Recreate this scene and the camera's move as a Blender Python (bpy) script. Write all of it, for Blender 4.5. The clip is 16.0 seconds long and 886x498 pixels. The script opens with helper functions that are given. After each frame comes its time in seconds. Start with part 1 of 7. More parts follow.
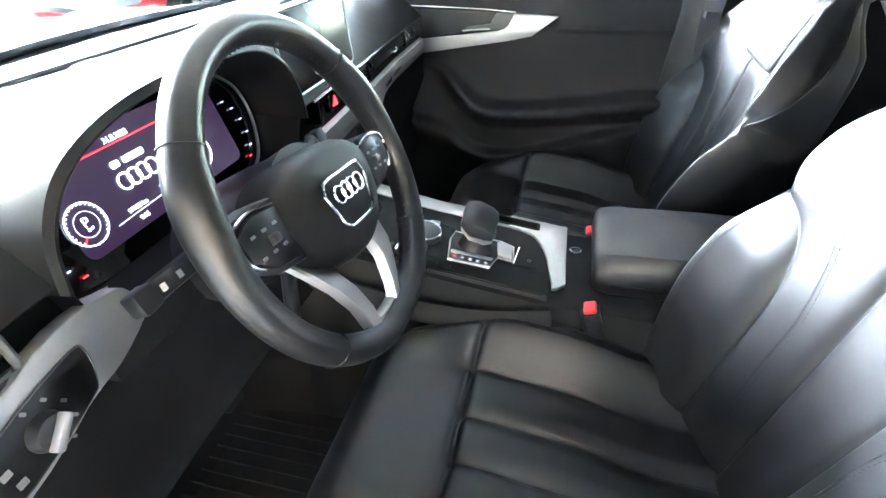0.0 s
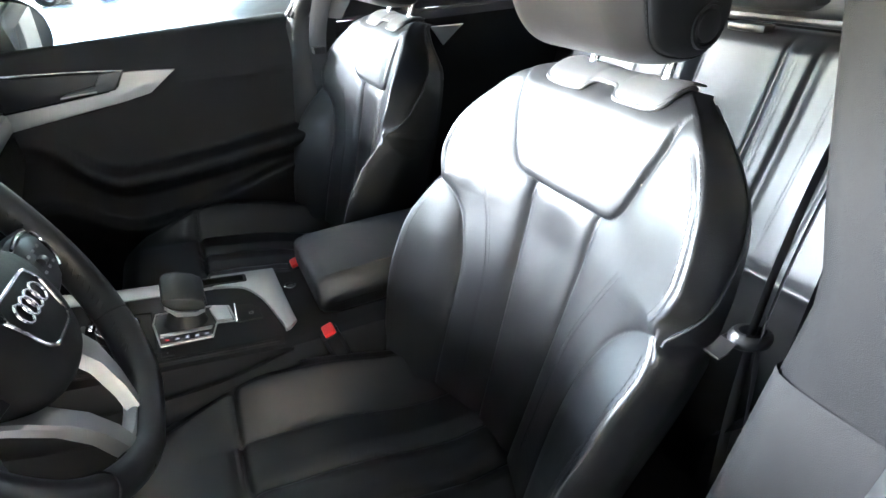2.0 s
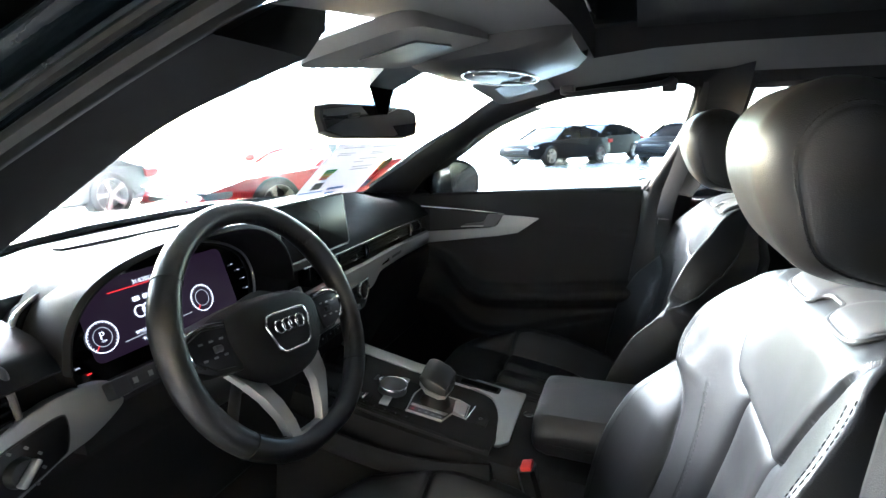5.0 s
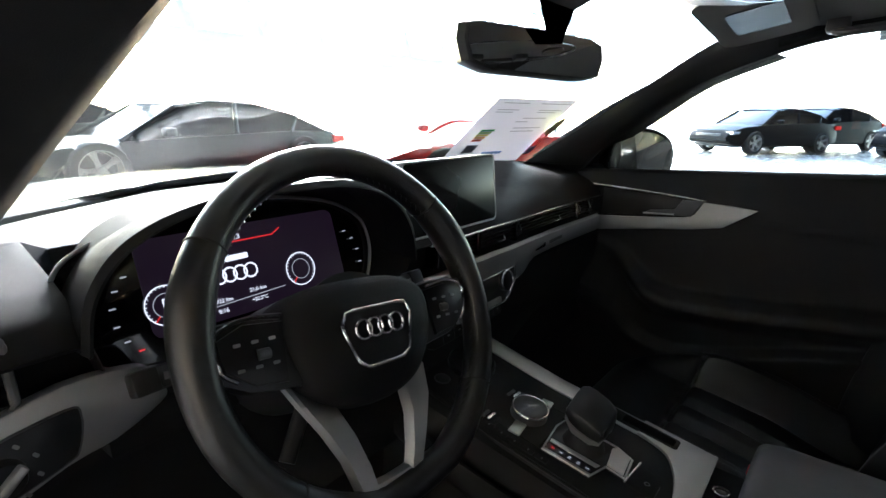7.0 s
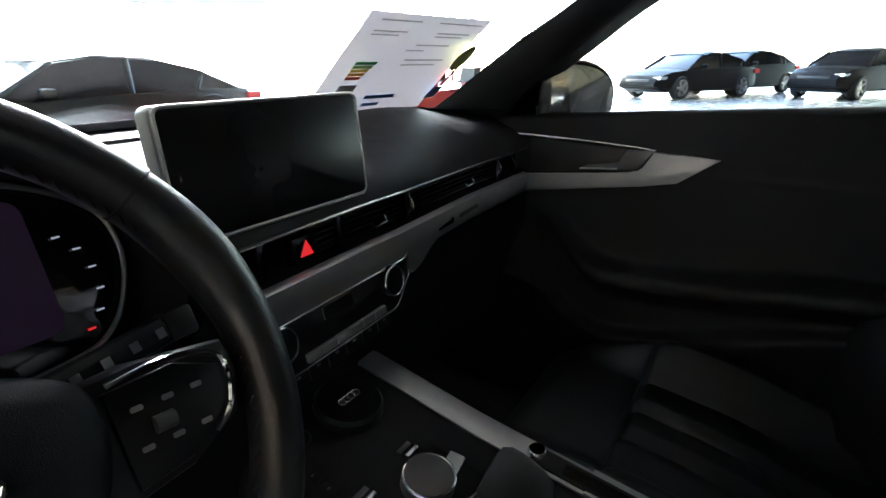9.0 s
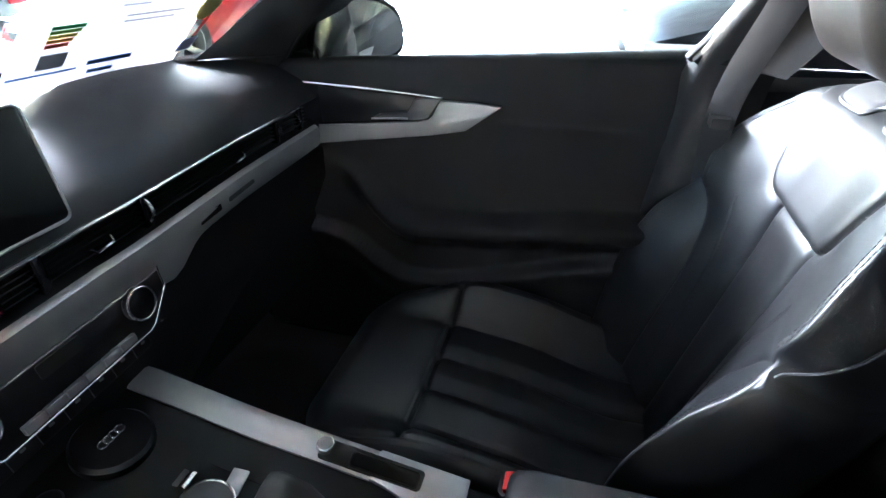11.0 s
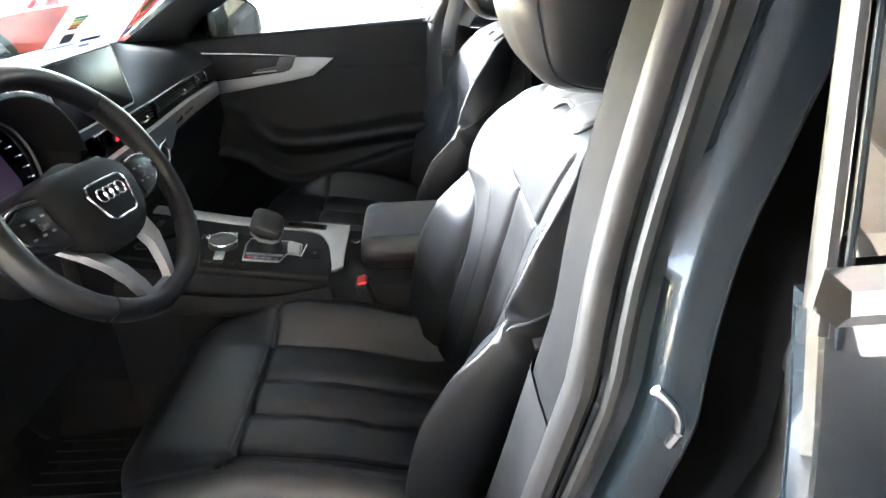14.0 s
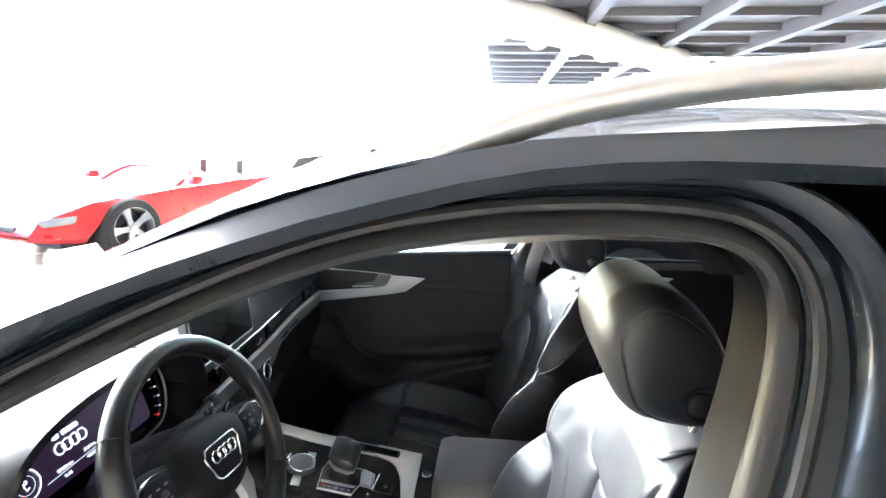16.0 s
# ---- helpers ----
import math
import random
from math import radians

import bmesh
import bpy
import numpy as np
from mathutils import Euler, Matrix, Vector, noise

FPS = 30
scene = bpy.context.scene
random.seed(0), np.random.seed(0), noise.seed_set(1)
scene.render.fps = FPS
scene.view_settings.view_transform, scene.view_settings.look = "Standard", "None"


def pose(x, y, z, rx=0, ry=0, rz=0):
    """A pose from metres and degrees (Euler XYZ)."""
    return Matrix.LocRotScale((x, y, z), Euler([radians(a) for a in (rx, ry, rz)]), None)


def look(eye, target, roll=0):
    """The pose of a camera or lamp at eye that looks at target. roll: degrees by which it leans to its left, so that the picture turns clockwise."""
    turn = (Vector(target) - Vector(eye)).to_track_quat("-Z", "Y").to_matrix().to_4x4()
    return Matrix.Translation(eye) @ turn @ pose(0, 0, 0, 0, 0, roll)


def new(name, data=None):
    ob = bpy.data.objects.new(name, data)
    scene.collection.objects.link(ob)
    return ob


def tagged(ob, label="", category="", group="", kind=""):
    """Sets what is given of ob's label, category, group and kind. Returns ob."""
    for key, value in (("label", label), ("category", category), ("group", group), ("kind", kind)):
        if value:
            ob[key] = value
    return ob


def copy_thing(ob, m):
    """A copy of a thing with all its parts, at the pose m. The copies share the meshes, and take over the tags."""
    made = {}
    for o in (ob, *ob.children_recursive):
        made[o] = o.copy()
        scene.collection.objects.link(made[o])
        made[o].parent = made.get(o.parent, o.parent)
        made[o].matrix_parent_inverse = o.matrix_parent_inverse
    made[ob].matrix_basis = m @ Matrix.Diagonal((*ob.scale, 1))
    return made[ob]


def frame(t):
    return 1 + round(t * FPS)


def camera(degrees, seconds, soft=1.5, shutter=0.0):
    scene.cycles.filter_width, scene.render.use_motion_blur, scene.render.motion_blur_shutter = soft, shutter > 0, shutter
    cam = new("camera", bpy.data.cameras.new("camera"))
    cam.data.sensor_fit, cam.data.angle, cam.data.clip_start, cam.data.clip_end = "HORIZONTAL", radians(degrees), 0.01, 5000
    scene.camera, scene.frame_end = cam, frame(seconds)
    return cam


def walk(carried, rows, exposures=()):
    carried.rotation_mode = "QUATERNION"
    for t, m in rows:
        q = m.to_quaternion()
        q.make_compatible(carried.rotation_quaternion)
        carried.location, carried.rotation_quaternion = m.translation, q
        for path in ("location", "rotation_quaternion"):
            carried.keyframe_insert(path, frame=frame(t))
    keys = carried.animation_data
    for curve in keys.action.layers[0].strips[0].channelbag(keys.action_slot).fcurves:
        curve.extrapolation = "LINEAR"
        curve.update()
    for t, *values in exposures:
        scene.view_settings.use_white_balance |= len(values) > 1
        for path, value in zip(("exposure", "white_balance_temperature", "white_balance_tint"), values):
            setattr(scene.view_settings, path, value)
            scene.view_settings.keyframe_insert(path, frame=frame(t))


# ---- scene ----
cam = camera(81.4, 16.0)
PATH = [
    (0, (-0.796, 0.364, 1.151), (0.812, 0.793, 0.042), -2.0),
    (0.5, (-0.793, 0.378, 1.18), (0.874, 0.277, 0.08), -2.6),
    (1, (-0.784, 0.389, 1.201), (0.811, -0.123, 0.109), -2.1),
    (1.5, (-0.803, 0.415, 1.18), (0.717, -0.329, 0.116), -1.2),
    (2, (-0.815, 0.424, 1.156), (0.731, -0.329, 0.134), -1.7),
    (2.5, (-0.8, 0.392, 1.167), (0.83, -0.42, 0.339), -1.8),
    (3, (-0.788, 0.353, 1.157), (0.914, -0.496, 0.539), -2.4),
    (3.5, (-0.831, 0.331, 1.144), (0.937, -0.47, 0.664), -1.5),
    (4, (-0.91, 0.257, 1.148), (1.016, -0.066, 0.716), -0.9),
    (4.3, (-0.931, 0.213, 1.146), (1.021, 0.233, 0.712), -0.7),
    (4.5, (-0.952, 0.211, 1.149), (0.998, 0.378, 0.735), -0.0),
    (5, (-0.914, 0.147, 1.17), (0.912, 0.832, 0.726), -0.6),
    (5.2, (-0.933, 0.163, 1.175), (0.846, 0.969, 0.746), 1.1),
    (7.6, (-0.54, 0.304, 1.083), (0.932, 1.545, 0.543), 0.3),
    (8.1, (-0.436, 0.356, 1.066), (1.068, 1.552, 0.513), 0.5),
    (10.4, (-0.22, 0.318, 1.139), (1.402, 1.061, 0.235), -0.3),
    (10.5, (-0.199, 0.275, 1.148), (1.391, 1.043, 0.208), -0.9),
    (11, (-0.248, 0.269, 1.161), (1.406, 0.741, 0.14), -0.2),
    (11.5, (-0.325, 0.242, 1.156), (1.389, 0.392, 0.137), -0.2),
    (12, (-0.382, 0.241, 1.15), (1.317, 0.091, 0.106), -0.6),
    (12.5, (-0.525, 0.238, 1.152), (1.143, -0.101, 0.102), -1.3),
    (13, (-0.698, 0.227, 1.164), (0.959, -0.172, 0.118), -0.8),
    (13.4, (-0.859, 0.196, 1.178), (0.82, -0.095, 0.132), -1.2),
    (13.5, (-0.89, 0.184, 1.186), (0.795, -0.061, 0.137), -1.0),
    (14, (-1.023, 0.157, 1.19), (0.704, 0.092, 0.184), -1.2),
    (14.5, (-1.153, 0.133, 1.19), (0.61, 0.147, 0.246), -1.3),
    (15, (-1.126, 0.123, 1.252), (0.705, 0.177, 0.45), -1.1),
    (15.3, (-1.056, 0.111, 1.309), (0.83, 0.175, 0.645), -0.7),
    (15.5, (-1.018, 0.101, 1.338), (0.896, 0.181, 0.763), -1.0),
    (15.6, (-1.017, 0.112, 1.344), (0.912, 0.182, 0.819), -1.0),
    (16, (-1.02, 0.182, 1.381), (0.925, 0.387, 0.959), 1.1),
]
walk(cam, [(t, look(eye, target, roll)) for t, eye, target, roll in PATH], exposures=[(0, 7.4, 5300, 10), (0.5, 7.5, 5300, 10), (1, 7.0, 5320, 10), (2.5, 6.0, 5350, 10), (5, 5.55, 5380, 10), (7.5, 4.5, 5650, 12), (8.2, 4.4, 5650, 12), (10.5, 4.9, 5200, 12), (11.5, 6.85, 5100, 12), (12.5, 6.75, 5150, 12), (13.5, 6.6, 5350, 12), (14.5, 6.1, 5620, 12), (15.5, 6.9, 5250, 12), (16, 6.2, 5400, 12)])

# ---- world and light ----
world = bpy.data.worlds.new("world")
scene.world = world
world.use_nodes = True
wn = world.node_tree.nodes
sky = wn.new("ShaderNodeTexSky")
sky.sky_type = "NISHITA"
sky.sun_disc = False
sky.sun_elevation, sky.sun_rotation = radians(20), radians(33)
sky.air_density, sky.dust_density, sky.ozone_density = 1.0, 2.0, 1.0
wn["Background"].inputs["Strength"].default_value = 0.17
world.node_tree.links.new(sky.outputs[0], wn["Background"].inputs["Color"])
sun = new("sun", bpy.data.lights.new("sun", "SUN"))
sun.data.energy, sun.data.angle, sun.data.color = 0.9, radians(22), (1.0, 0.99, 0.985)
sun.matrix_world = look((10.6, 16.3, 7.1), (0, 0, 0))


# ---- materials ----
def material(name, color, rough=0.5, metal=0.0, grain=0.0, scale=300.0, bump=0.0, bumpscale=None, stain=0.0, coat=0.0, spec=0.5, coat_ior=1.5, crease=0.0):
    """A principled material with colour variation at two scales and fine relief."""
    m = bpy.data.materials.new(name)
    m.use_nodes = True
    nt = m.node_tree
    b = nt.nodes["Principled BSDF"]
    b.inputs["Base Color"].default_value = (*color, 1)
    b.inputs["Roughness"].default_value = rough
    b.inputs["Metallic"].default_value = metal
    b.inputs["Coat Weight"].default_value = coat
    b.inputs["Coat Roughness"].default_value = 0.03
    b.inputs["Specular IOR Level"].default_value = spec
    b.inputs["Coat IOR"].default_value = coat_ior
    tc = nt.nodes.new("ShaderNodeTexCoord")
    if grain or stain:
        n1 = nt.nodes.new("ShaderNodeTexNoise")
        n1.inputs["Scale"].default_value = scale
        n1.inputs["Detail"].default_value = 4
        n2 = nt.nodes.new("ShaderNodeTexNoise")
        n2.inputs["Scale"].default_value = max(scale / 30, 4)
        n2.inputs["Detail"].default_value = 3
        nt.links.new(tc.outputs["Object"], n1.inputs["Vector"])
        nt.links.new(tc.outputs["Object"], n2.inputs["Vector"])
        mix = nt.nodes.new("ShaderNodeMath")
        mix.operation = "MULTIPLY_ADD"
        mix.inputs[1].default_value = grain
        nt.links.new(n1.outputs["Fac"], mix.inputs[0])
        mix2 = nt.nodes.new("ShaderNodeMath")
        mix2.operation = "MULTIPLY_ADD"
        mix2.inputs[1].default_value = stain
        mix2.inputs[2].default_value = 1.0 - 0.5 * (grain + stain)
        nt.links.new(n2.outputs["Fac"], mix2.inputs[0])
        nt.links.new(mix2.outputs[0], mix.inputs[2])
        mul = nt.nodes.new("ShaderNodeMix")
        mul.data_type, mul.blend_type = "RGBA", "MULTIPLY"
        mul.inputs["Factor"].default_value = 1
        mul.inputs["A"].default_value = (*color, 1)
        nt.links.new(mix.outputs[0], mul.inputs["B"])
        nt.links.new(mul.outputs["Result"], b.inputs["Base Color"])
        rr = nt.nodes.new("ShaderNodeMapRange")
        rr.inputs["To Min"].default_value = max(rough - 0.08, 0.02)
        rr.inputs["To Max"].default_value = min(rough + 0.08, 1)
        nt.links.new(n2.outputs["Fac"], rr.inputs["Value"])
        nt.links.new(rr.outputs[0], b.inputs["Roughness"])
    if bump:
        v = nt.nodes.new("ShaderNodeTexVoronoi")
        v.inputs["Scale"].default_value = bumpscale or scale
        nt.links.new(tc.outputs["Object"], v.inputs["Vector"])
        bp = nt.nodes.new("ShaderNodeBump")
        bp.inputs["Strength"].default_value = bump
        bp.inputs["Distance"].default_value = 0.001
        nt.links.new(v.outputs["Distance"], bp.inputs["Height"])
        nt.links.new(bp.outputs[0], b.inputs["Normal"])
        if crease:
            w = nt.nodes.new("ShaderNodeTexNoise")
            w.inputs["Scale"].default_value = 38
            w.inputs["Detail"].default_value = 5
            w.inputs["Distortion"].default_value = 1.2
            nt.links.new(tc.outputs["Object"], w.inputs["Vector"])
            bw = nt.nodes.new("ShaderNodeBump")
            bw.inputs["Strength"].default_value = crease
            bw.inputs["Distance"].default_value = 0.002
            nt.links.new(w.outputs["Fac"], bw.inputs["Height"])
            nt.links.new(bw.outputs[0], bp.inputs["Normal"])
    return m


def glow(name, color, strength):
    m = bpy.data.materials.new(name)
    m.use_nodes = True
    b = m.node_tree.nodes["Principled BSDF"]
    b.inputs["Base Color"].default_value = (0.01, 0.01, 0.01, 1)
    b.inputs["Roughness"].default_value = 0.3
    b.inputs["Emission Color"].default_value = (*color, 1)
    b.inputs["Emission Strength"].default_value = strength
    return m


def glass(name, color=(0.9, 0.95, 0.93), mirror=0.0, clear=0.9):
    """Thin pane: mostly see-through, with a mirror gloss that grows at grazing angles."""
    m = bpy.data.materials.new(name)
    m.use_nodes = True
    nt = m.node_tree
    nt.nodes.remove(nt.nodes["Principled BSDF"])
    t = nt.nodes.new("ShaderNodeBsdfTransparent")
    t.inputs["Color"].default_value = (*[c * clear for c in color], 1)
    g = nt.nodes.new("ShaderNodeBsdfGlossy")
    g.inputs["Roughness"].default_value = 0.02
    mix = nt.nodes.new("ShaderNodeMixShader")
    f = nt.nodes.new("ShaderNodeLayerWeight")
    f.inputs["Blend"].default_value = 0.5
    pw = nt.nodes.new("ShaderNodeMath")
    pw.operation = "POWER"
    pw.inputs[1].default_value = 4.0
    a = nt.nodes.new("ShaderNodeMath")
    a.operation = "MULTIPLY_ADD"
    a.inputs[1].default_value = 0.8
    a.inputs[2].default_value = 0.03 + mirror
    nt.links.new(f.outputs["Facing"], pw.inputs[0])
    nt.links.new(pw.outputs[0], a.inputs[0])
    nt.links.new(a.outputs[0], mix.inputs[0])
    nt.links.new(t.outputs[0], mix.inputs[1])
    nt.links.new(g.outputs[0], mix.inputs[2])
    nt.links.new(mix.outputs[0], nt.nodes["Material Output"].inputs["Surface"])
    return m


LEATHER = material("black_leather", (0.0065, 0.0069, 0.0078), 0.43, grain=0.3, scale=500, bump=0.16, bumpscale=900, stain=0.3, spec=0.62, crease=0.14)
WHEEL_LEATHER = material("wheel_leather", (0.014, 0.014, 0.0145), 0.31, grain=0.2, scale=700, bump=0.12, bumpscale=1400, stain=0.12)
THREAD = material("grey_thread", (0.030, 0.030, 0.031), 0.85, spec=0.1)
PLASTIC = material("soft_black_plastic", (0.011, 0.011, 0.0118), 0.6, grain=0.3, scale=900, bump=0.25, bumpscale=1500, stain=0.25, spec=0.15)
DOOR_PLASTIC = material("door_plastic", (0.0085, 0.0085, 0.0096), 0.6, grain=0.3, scale=900, bump=0.25, bumpscale=1500, stain=0.25, spec=0.3)
HARD = material("hard_black_plastic", (0.011, 0.011, 0.0115), 0.42, grain=0.2, scale=600, stain=0.25)
MATT = material("matt_black_console", (0.0095, 0.0093, 0.0092), 0.58, grain=0.25, scale=700, bump=0.12, bumpscale=1300, stain=0.3, spec=0.2)
GLOSS = material("piano_black", (0.006, 0.006, 0.007), 0.06, coat=0.4, grain=0.1, scale=50, stain=0.3)
SILVER = material("brushed_silver_trim", (0.40, 0.40, 0.40), 0.42, metal=0.75, grain=0.1, scale=900, stain=0.1)
CHROME = material("satin_chrome", (0.72, 0.72, 0.73), 0.16, metal=1.0, grain=0.08, scale=200, stain=0.1)
# near-black that stands in for the shade inside gaps and recesses
GAP = material("black_gap_shade", (0.004, 0.004, 0.004), 0.9, grain=0.2, scale=300, stain=0.3, spec=0.05)
RUBBER = material("black_rubber", (0.018, 0.018, 0.018), 0.55, grain=0.3, scale=500, stain=0.4, spec=0.3)
PAINT = material("dark_blue_grey_paint", (0.016, 0.024, 0.031), 0.25, metal=0.3, coat=1.0, grain=0.06, scale=200, stain=0.05, coat_ior=2.0)
CARPET = material("charcoal_carpet", (0.018, 0.0165, 0.015), 0.95, grain=0.6, scale=600, bump=0.9, bumpscale=700, stain=0.5)
CLOTH = material("grey_headliner_cloth", (0.24, 0.237, 0.235), 0.95, grain=0.25, scale=900, bump=0.2, bumpscale=1200, stain=0.1)
DARKCLOTH = material("black_headliner_cloth", (0.03, 0.029, 0.03), 0.95, grain=0.25, scale=900, bump=0.2, bumpscale=1200, stain=0.1)
WEBBING = material("grey_belt_webbing", (0.030, 0.030, 0.032), 0.75, grain=0.3, scale=1200, stain=0.15)
RED = material("red_button", (0.7, 0.02, 0.015), 0.35, grain=0.05, scale=100)
REDLIGHT = glow("red_lit_symbol", (1.0, 0.03, 0.03), 0.035)
WHITELIGHT = glow("white_lit_symbol", (0.95, 0.95, 1.0), 0.045)
DIMLIGHT = glow("dim_lit_symbol", (0.9, 0.9, 0.95), 0.016)
SCREEN = glow("cluster_display", (0.10, 0.05, 0.11), 0.0035)
PRINT = material("pale_print", (0.22, 0.22, 0.22), 0.6)
PILLAR = material("dark_pillar_trim", (0.020, 0.020, 0.021), 0.8, spec=0.2, grain=0.25, scale=900, bump=0.2, bumpscale=1200, stain=0.1)
PILLAR_LOW = material("light_grey_pillar_trim", (0.013, 0.013, 0.0135), 0.7, spec=0.15, grain=0.2, scale=900, bump=0.15, bumpscale=1200, stain=0.1)
PILLAR_GREY = material("grey_pillar_trim", (0.0085, 0.0085, 0.009), 0.75, spec=0.10, grain=0.2, scale=900, bump=0.15, bumpscale=1200, stain=0.1)
# duller copy of the body paint, darkened to put dim reflections into the colour
FRAME_PAINT = material("dimmed_body_paint", (0.006, 0.0095, 0.012), 0.24, metal=0.1, coat=0.12, grain=0.06, scale=200, stain=0.08, spec=0.22)
DEAD_SCREEN = material("dark_display_glass", (0.006, 0.006, 0.0065), 0.28, grain=0.1, scale=60, stain=0.2, spec=0.2)
PAD = material("satin_black_switches", (0.007, 0.007, 0.0075), 0.34, grain=0.1, scale=300, stain=0.2, spec=0.35)
PANE = glass("window_pane")
REAR_PANE = glass("tinted_rear_pane", (0.62, 0.63, 0.63), 0.0, 1.0)
TINT = glass("dark_rear_pane", (0.10, 0.11, 0.11), 0.30, 0.6)
ROOFPANE = glass("dark_roof_pane", (0.40, 0.42, 0.43), 0.02, 0.8)
MIRROR = material("mirror_glass", (0.85, 0.87, 0.88), 0.01, metal=1.0)


# ---- mesh helpers ----
def thing(name, label, category, at=(0, 0, 0), group="", kind=""):
    ob = new(name)
    ob.location = at
    return tagged(ob, label, category, group, kind)


def part(name, bm, mat, parent=None, label="", smooth=True):
    """Links a bmesh as one mesh object under a thing or a part."""
    me = bpy.data.meshes.new(name)
    bmesh.ops.recalc_face_normals(bm, faces=bm.faces[:])
    bm.to_mesh(me)
    bm.free()
    if smooth:
        me.shade_smooth()
        me.set_sharp_from_angle(angle=radians(38))
    me.materials.append(mat)
    return attach(name, me, parent, label)


def attach(name, me, parent=None, label=""):
    ob = new(name, me)
    if parent is not None:
        ob.parent = parent
        if parent.data is None:
            ob.matrix_parent_inverse = Matrix.Translation(parent.location).inverted()
    return tagged(ob, label)


def box(bm, lo, hi, bevel=0.0, m=None, seg=2):
    g = bmesh.ops.create_cube(bm, size=1)
    vs = g["verts"]
    for v in vs:
        v.co = Vector([(lo[i] + hi[i]) / 2 + v.co[i] * (hi[i] - lo[i]) for i in range(3)])
    if bevel:
        es = list({e for v in vs for e in v.link_edges})
        r = bmesh.ops.bevel(bm, geom=es, offset=bevel, segments=seg, affect="EDGES", profile=0.5)
        vs = list(set(vs) & set(bm.verts)) + r["verts"]
        vs = list(dict.fromkeys(v for v in vs if v.is_valid))
    if m is not None:
        for v in vs:
            v.co = m @ v.co
    return bm


def boxed(lo, hi, bevel=0.0, m=None, seg=2):
    return box(bmesh.new(), lo, hi, bevel, m, seg)


def loft(rings, closed=True, caps=True, bm=None):
    """A skin over rings of equal length."""
    bm = bm or bmesh.new()
    vs = [[bm.verts.new(p) for p in r] for r in rings]
    n = len(rings[0])
    for a, b in zip(vs, vs[1:]):
        for i in range(n if closed else n - 1):
            j = (i + 1) % n
            bm.faces.new((a[i], a[j], b[j], b[i]))
    if caps and closed:
        bm.faces.new(list(reversed(vs[0])))
        bm.faces.new(vs[-1])
    return bm


def spline(pts, per=8, closed=False):
    """A smooth line through points (Catmull-Rom)."""
    P = [Vector(p) for p in pts]
    n = len(P)
    out = []
    for i in range(n if closed else n - 1):
        if closed:
            a, b, c, d = P[i - 1], P[i], P[(i + 1) % n], P[(i + 2) % n]
        else:
            a, b, c, d = P[max(i - 1, 0)], P[i], P[i + 1], P[min(i + 2, n - 1)]
        for k in range(per):
            t = k / per
            out.append(0.5 * ((2 * b) + (c - a) * t + (2 * a - 5 * b + 4 * c - d) * t * t + (3 * b - a - 3 * c + d) * t ** 3))
    if not closed:
        out.append(P[-1])
    return out


def tube(pts, r, sides=8, closed=False, bm=None, flat=None, up=(0, 0, 1)):
    """A tube along points. r: radius, or (wide, thick) of an oval; up sets the oval's thick side."""
    P = [Vector(p) for p in pts]
    rw, rt = r if isinstance(r, tuple) else (r, r)
    rings = []
    n = len(P)
    for i, p in enumerate(P):
        a = P[i - 1] if (i or closed) else P[i]
        b = P[(i + 1) % n] if (i < n - 1 or closed) else P[i]
        t = (b - a).normalized()
        u = Vector(up)
        s = t.cross(u)
        if s.length < 1e-4:
            s = t.cross(Vector((0.3, 1, 0.1)))
        s.normalize()
        w = s.cross(t).normalized()
        rings.append([p + s * rw * math.cos(2 * math.pi * k / sides) + w * rt * math.sin(2 * math.pi * k / sides) for k in range(sides)])
    if closed:
        rings.append(rings[0])
        b = loft(rings, True, False, bm)
        bmesh.ops.remove_doubles(b, verts=b.verts[:], dist=1e-6)
        return b
    return loft(rings, True, True, bm)


def plate(outline, depth, m=None, bevel=0.0, bm=None, holes=()):
    """A plate from a 2D outline in its own xy plane, thick along its z, posed by m."""
    bm = bm or bmesh.new()
    old = set(bm.verts)
    vs = [bm.verts.new((p[0], p[1], 0)) for p in outline]
    f = bm.faces.new(vs)
    r = bmesh.ops.extrude_face_region(bm, geom=[f])
    top = [v for v in r["geom"] if isinstance(v, bmesh.types.BMVert)]
    for v in top:
        v.co.z += depth
    if bevel:
        es = [e for e in bm.edges if e.verts[0] in set(top) and e.verts[1] in set(top)]
        bmesh.ops.bevel(bm, geom=es, offset=bevel, segments=2, affect="EDGES", profile=0.5)
    if m is not None:
        for v in bm.verts:
            if v not in old:
                v.co = m @ v.co
    return bm


def disc(r, depth, m=None, seg=32, bevel=0.0, bm=None, r2=None):
    bm = bm or bmesh.new()
    prof = [(0, 0), (r, 0)]
    top = r2 if r2 is not None else r
    if bevel:
        prof += [(top, depth - bevel), (top - bevel * 0.3, depth - bevel * 0.3), (top - bevel, depth), (0, depth)]
    else:
        prof += [(top, depth), (0, depth)]
    return turned(prof, m, seg, bm)


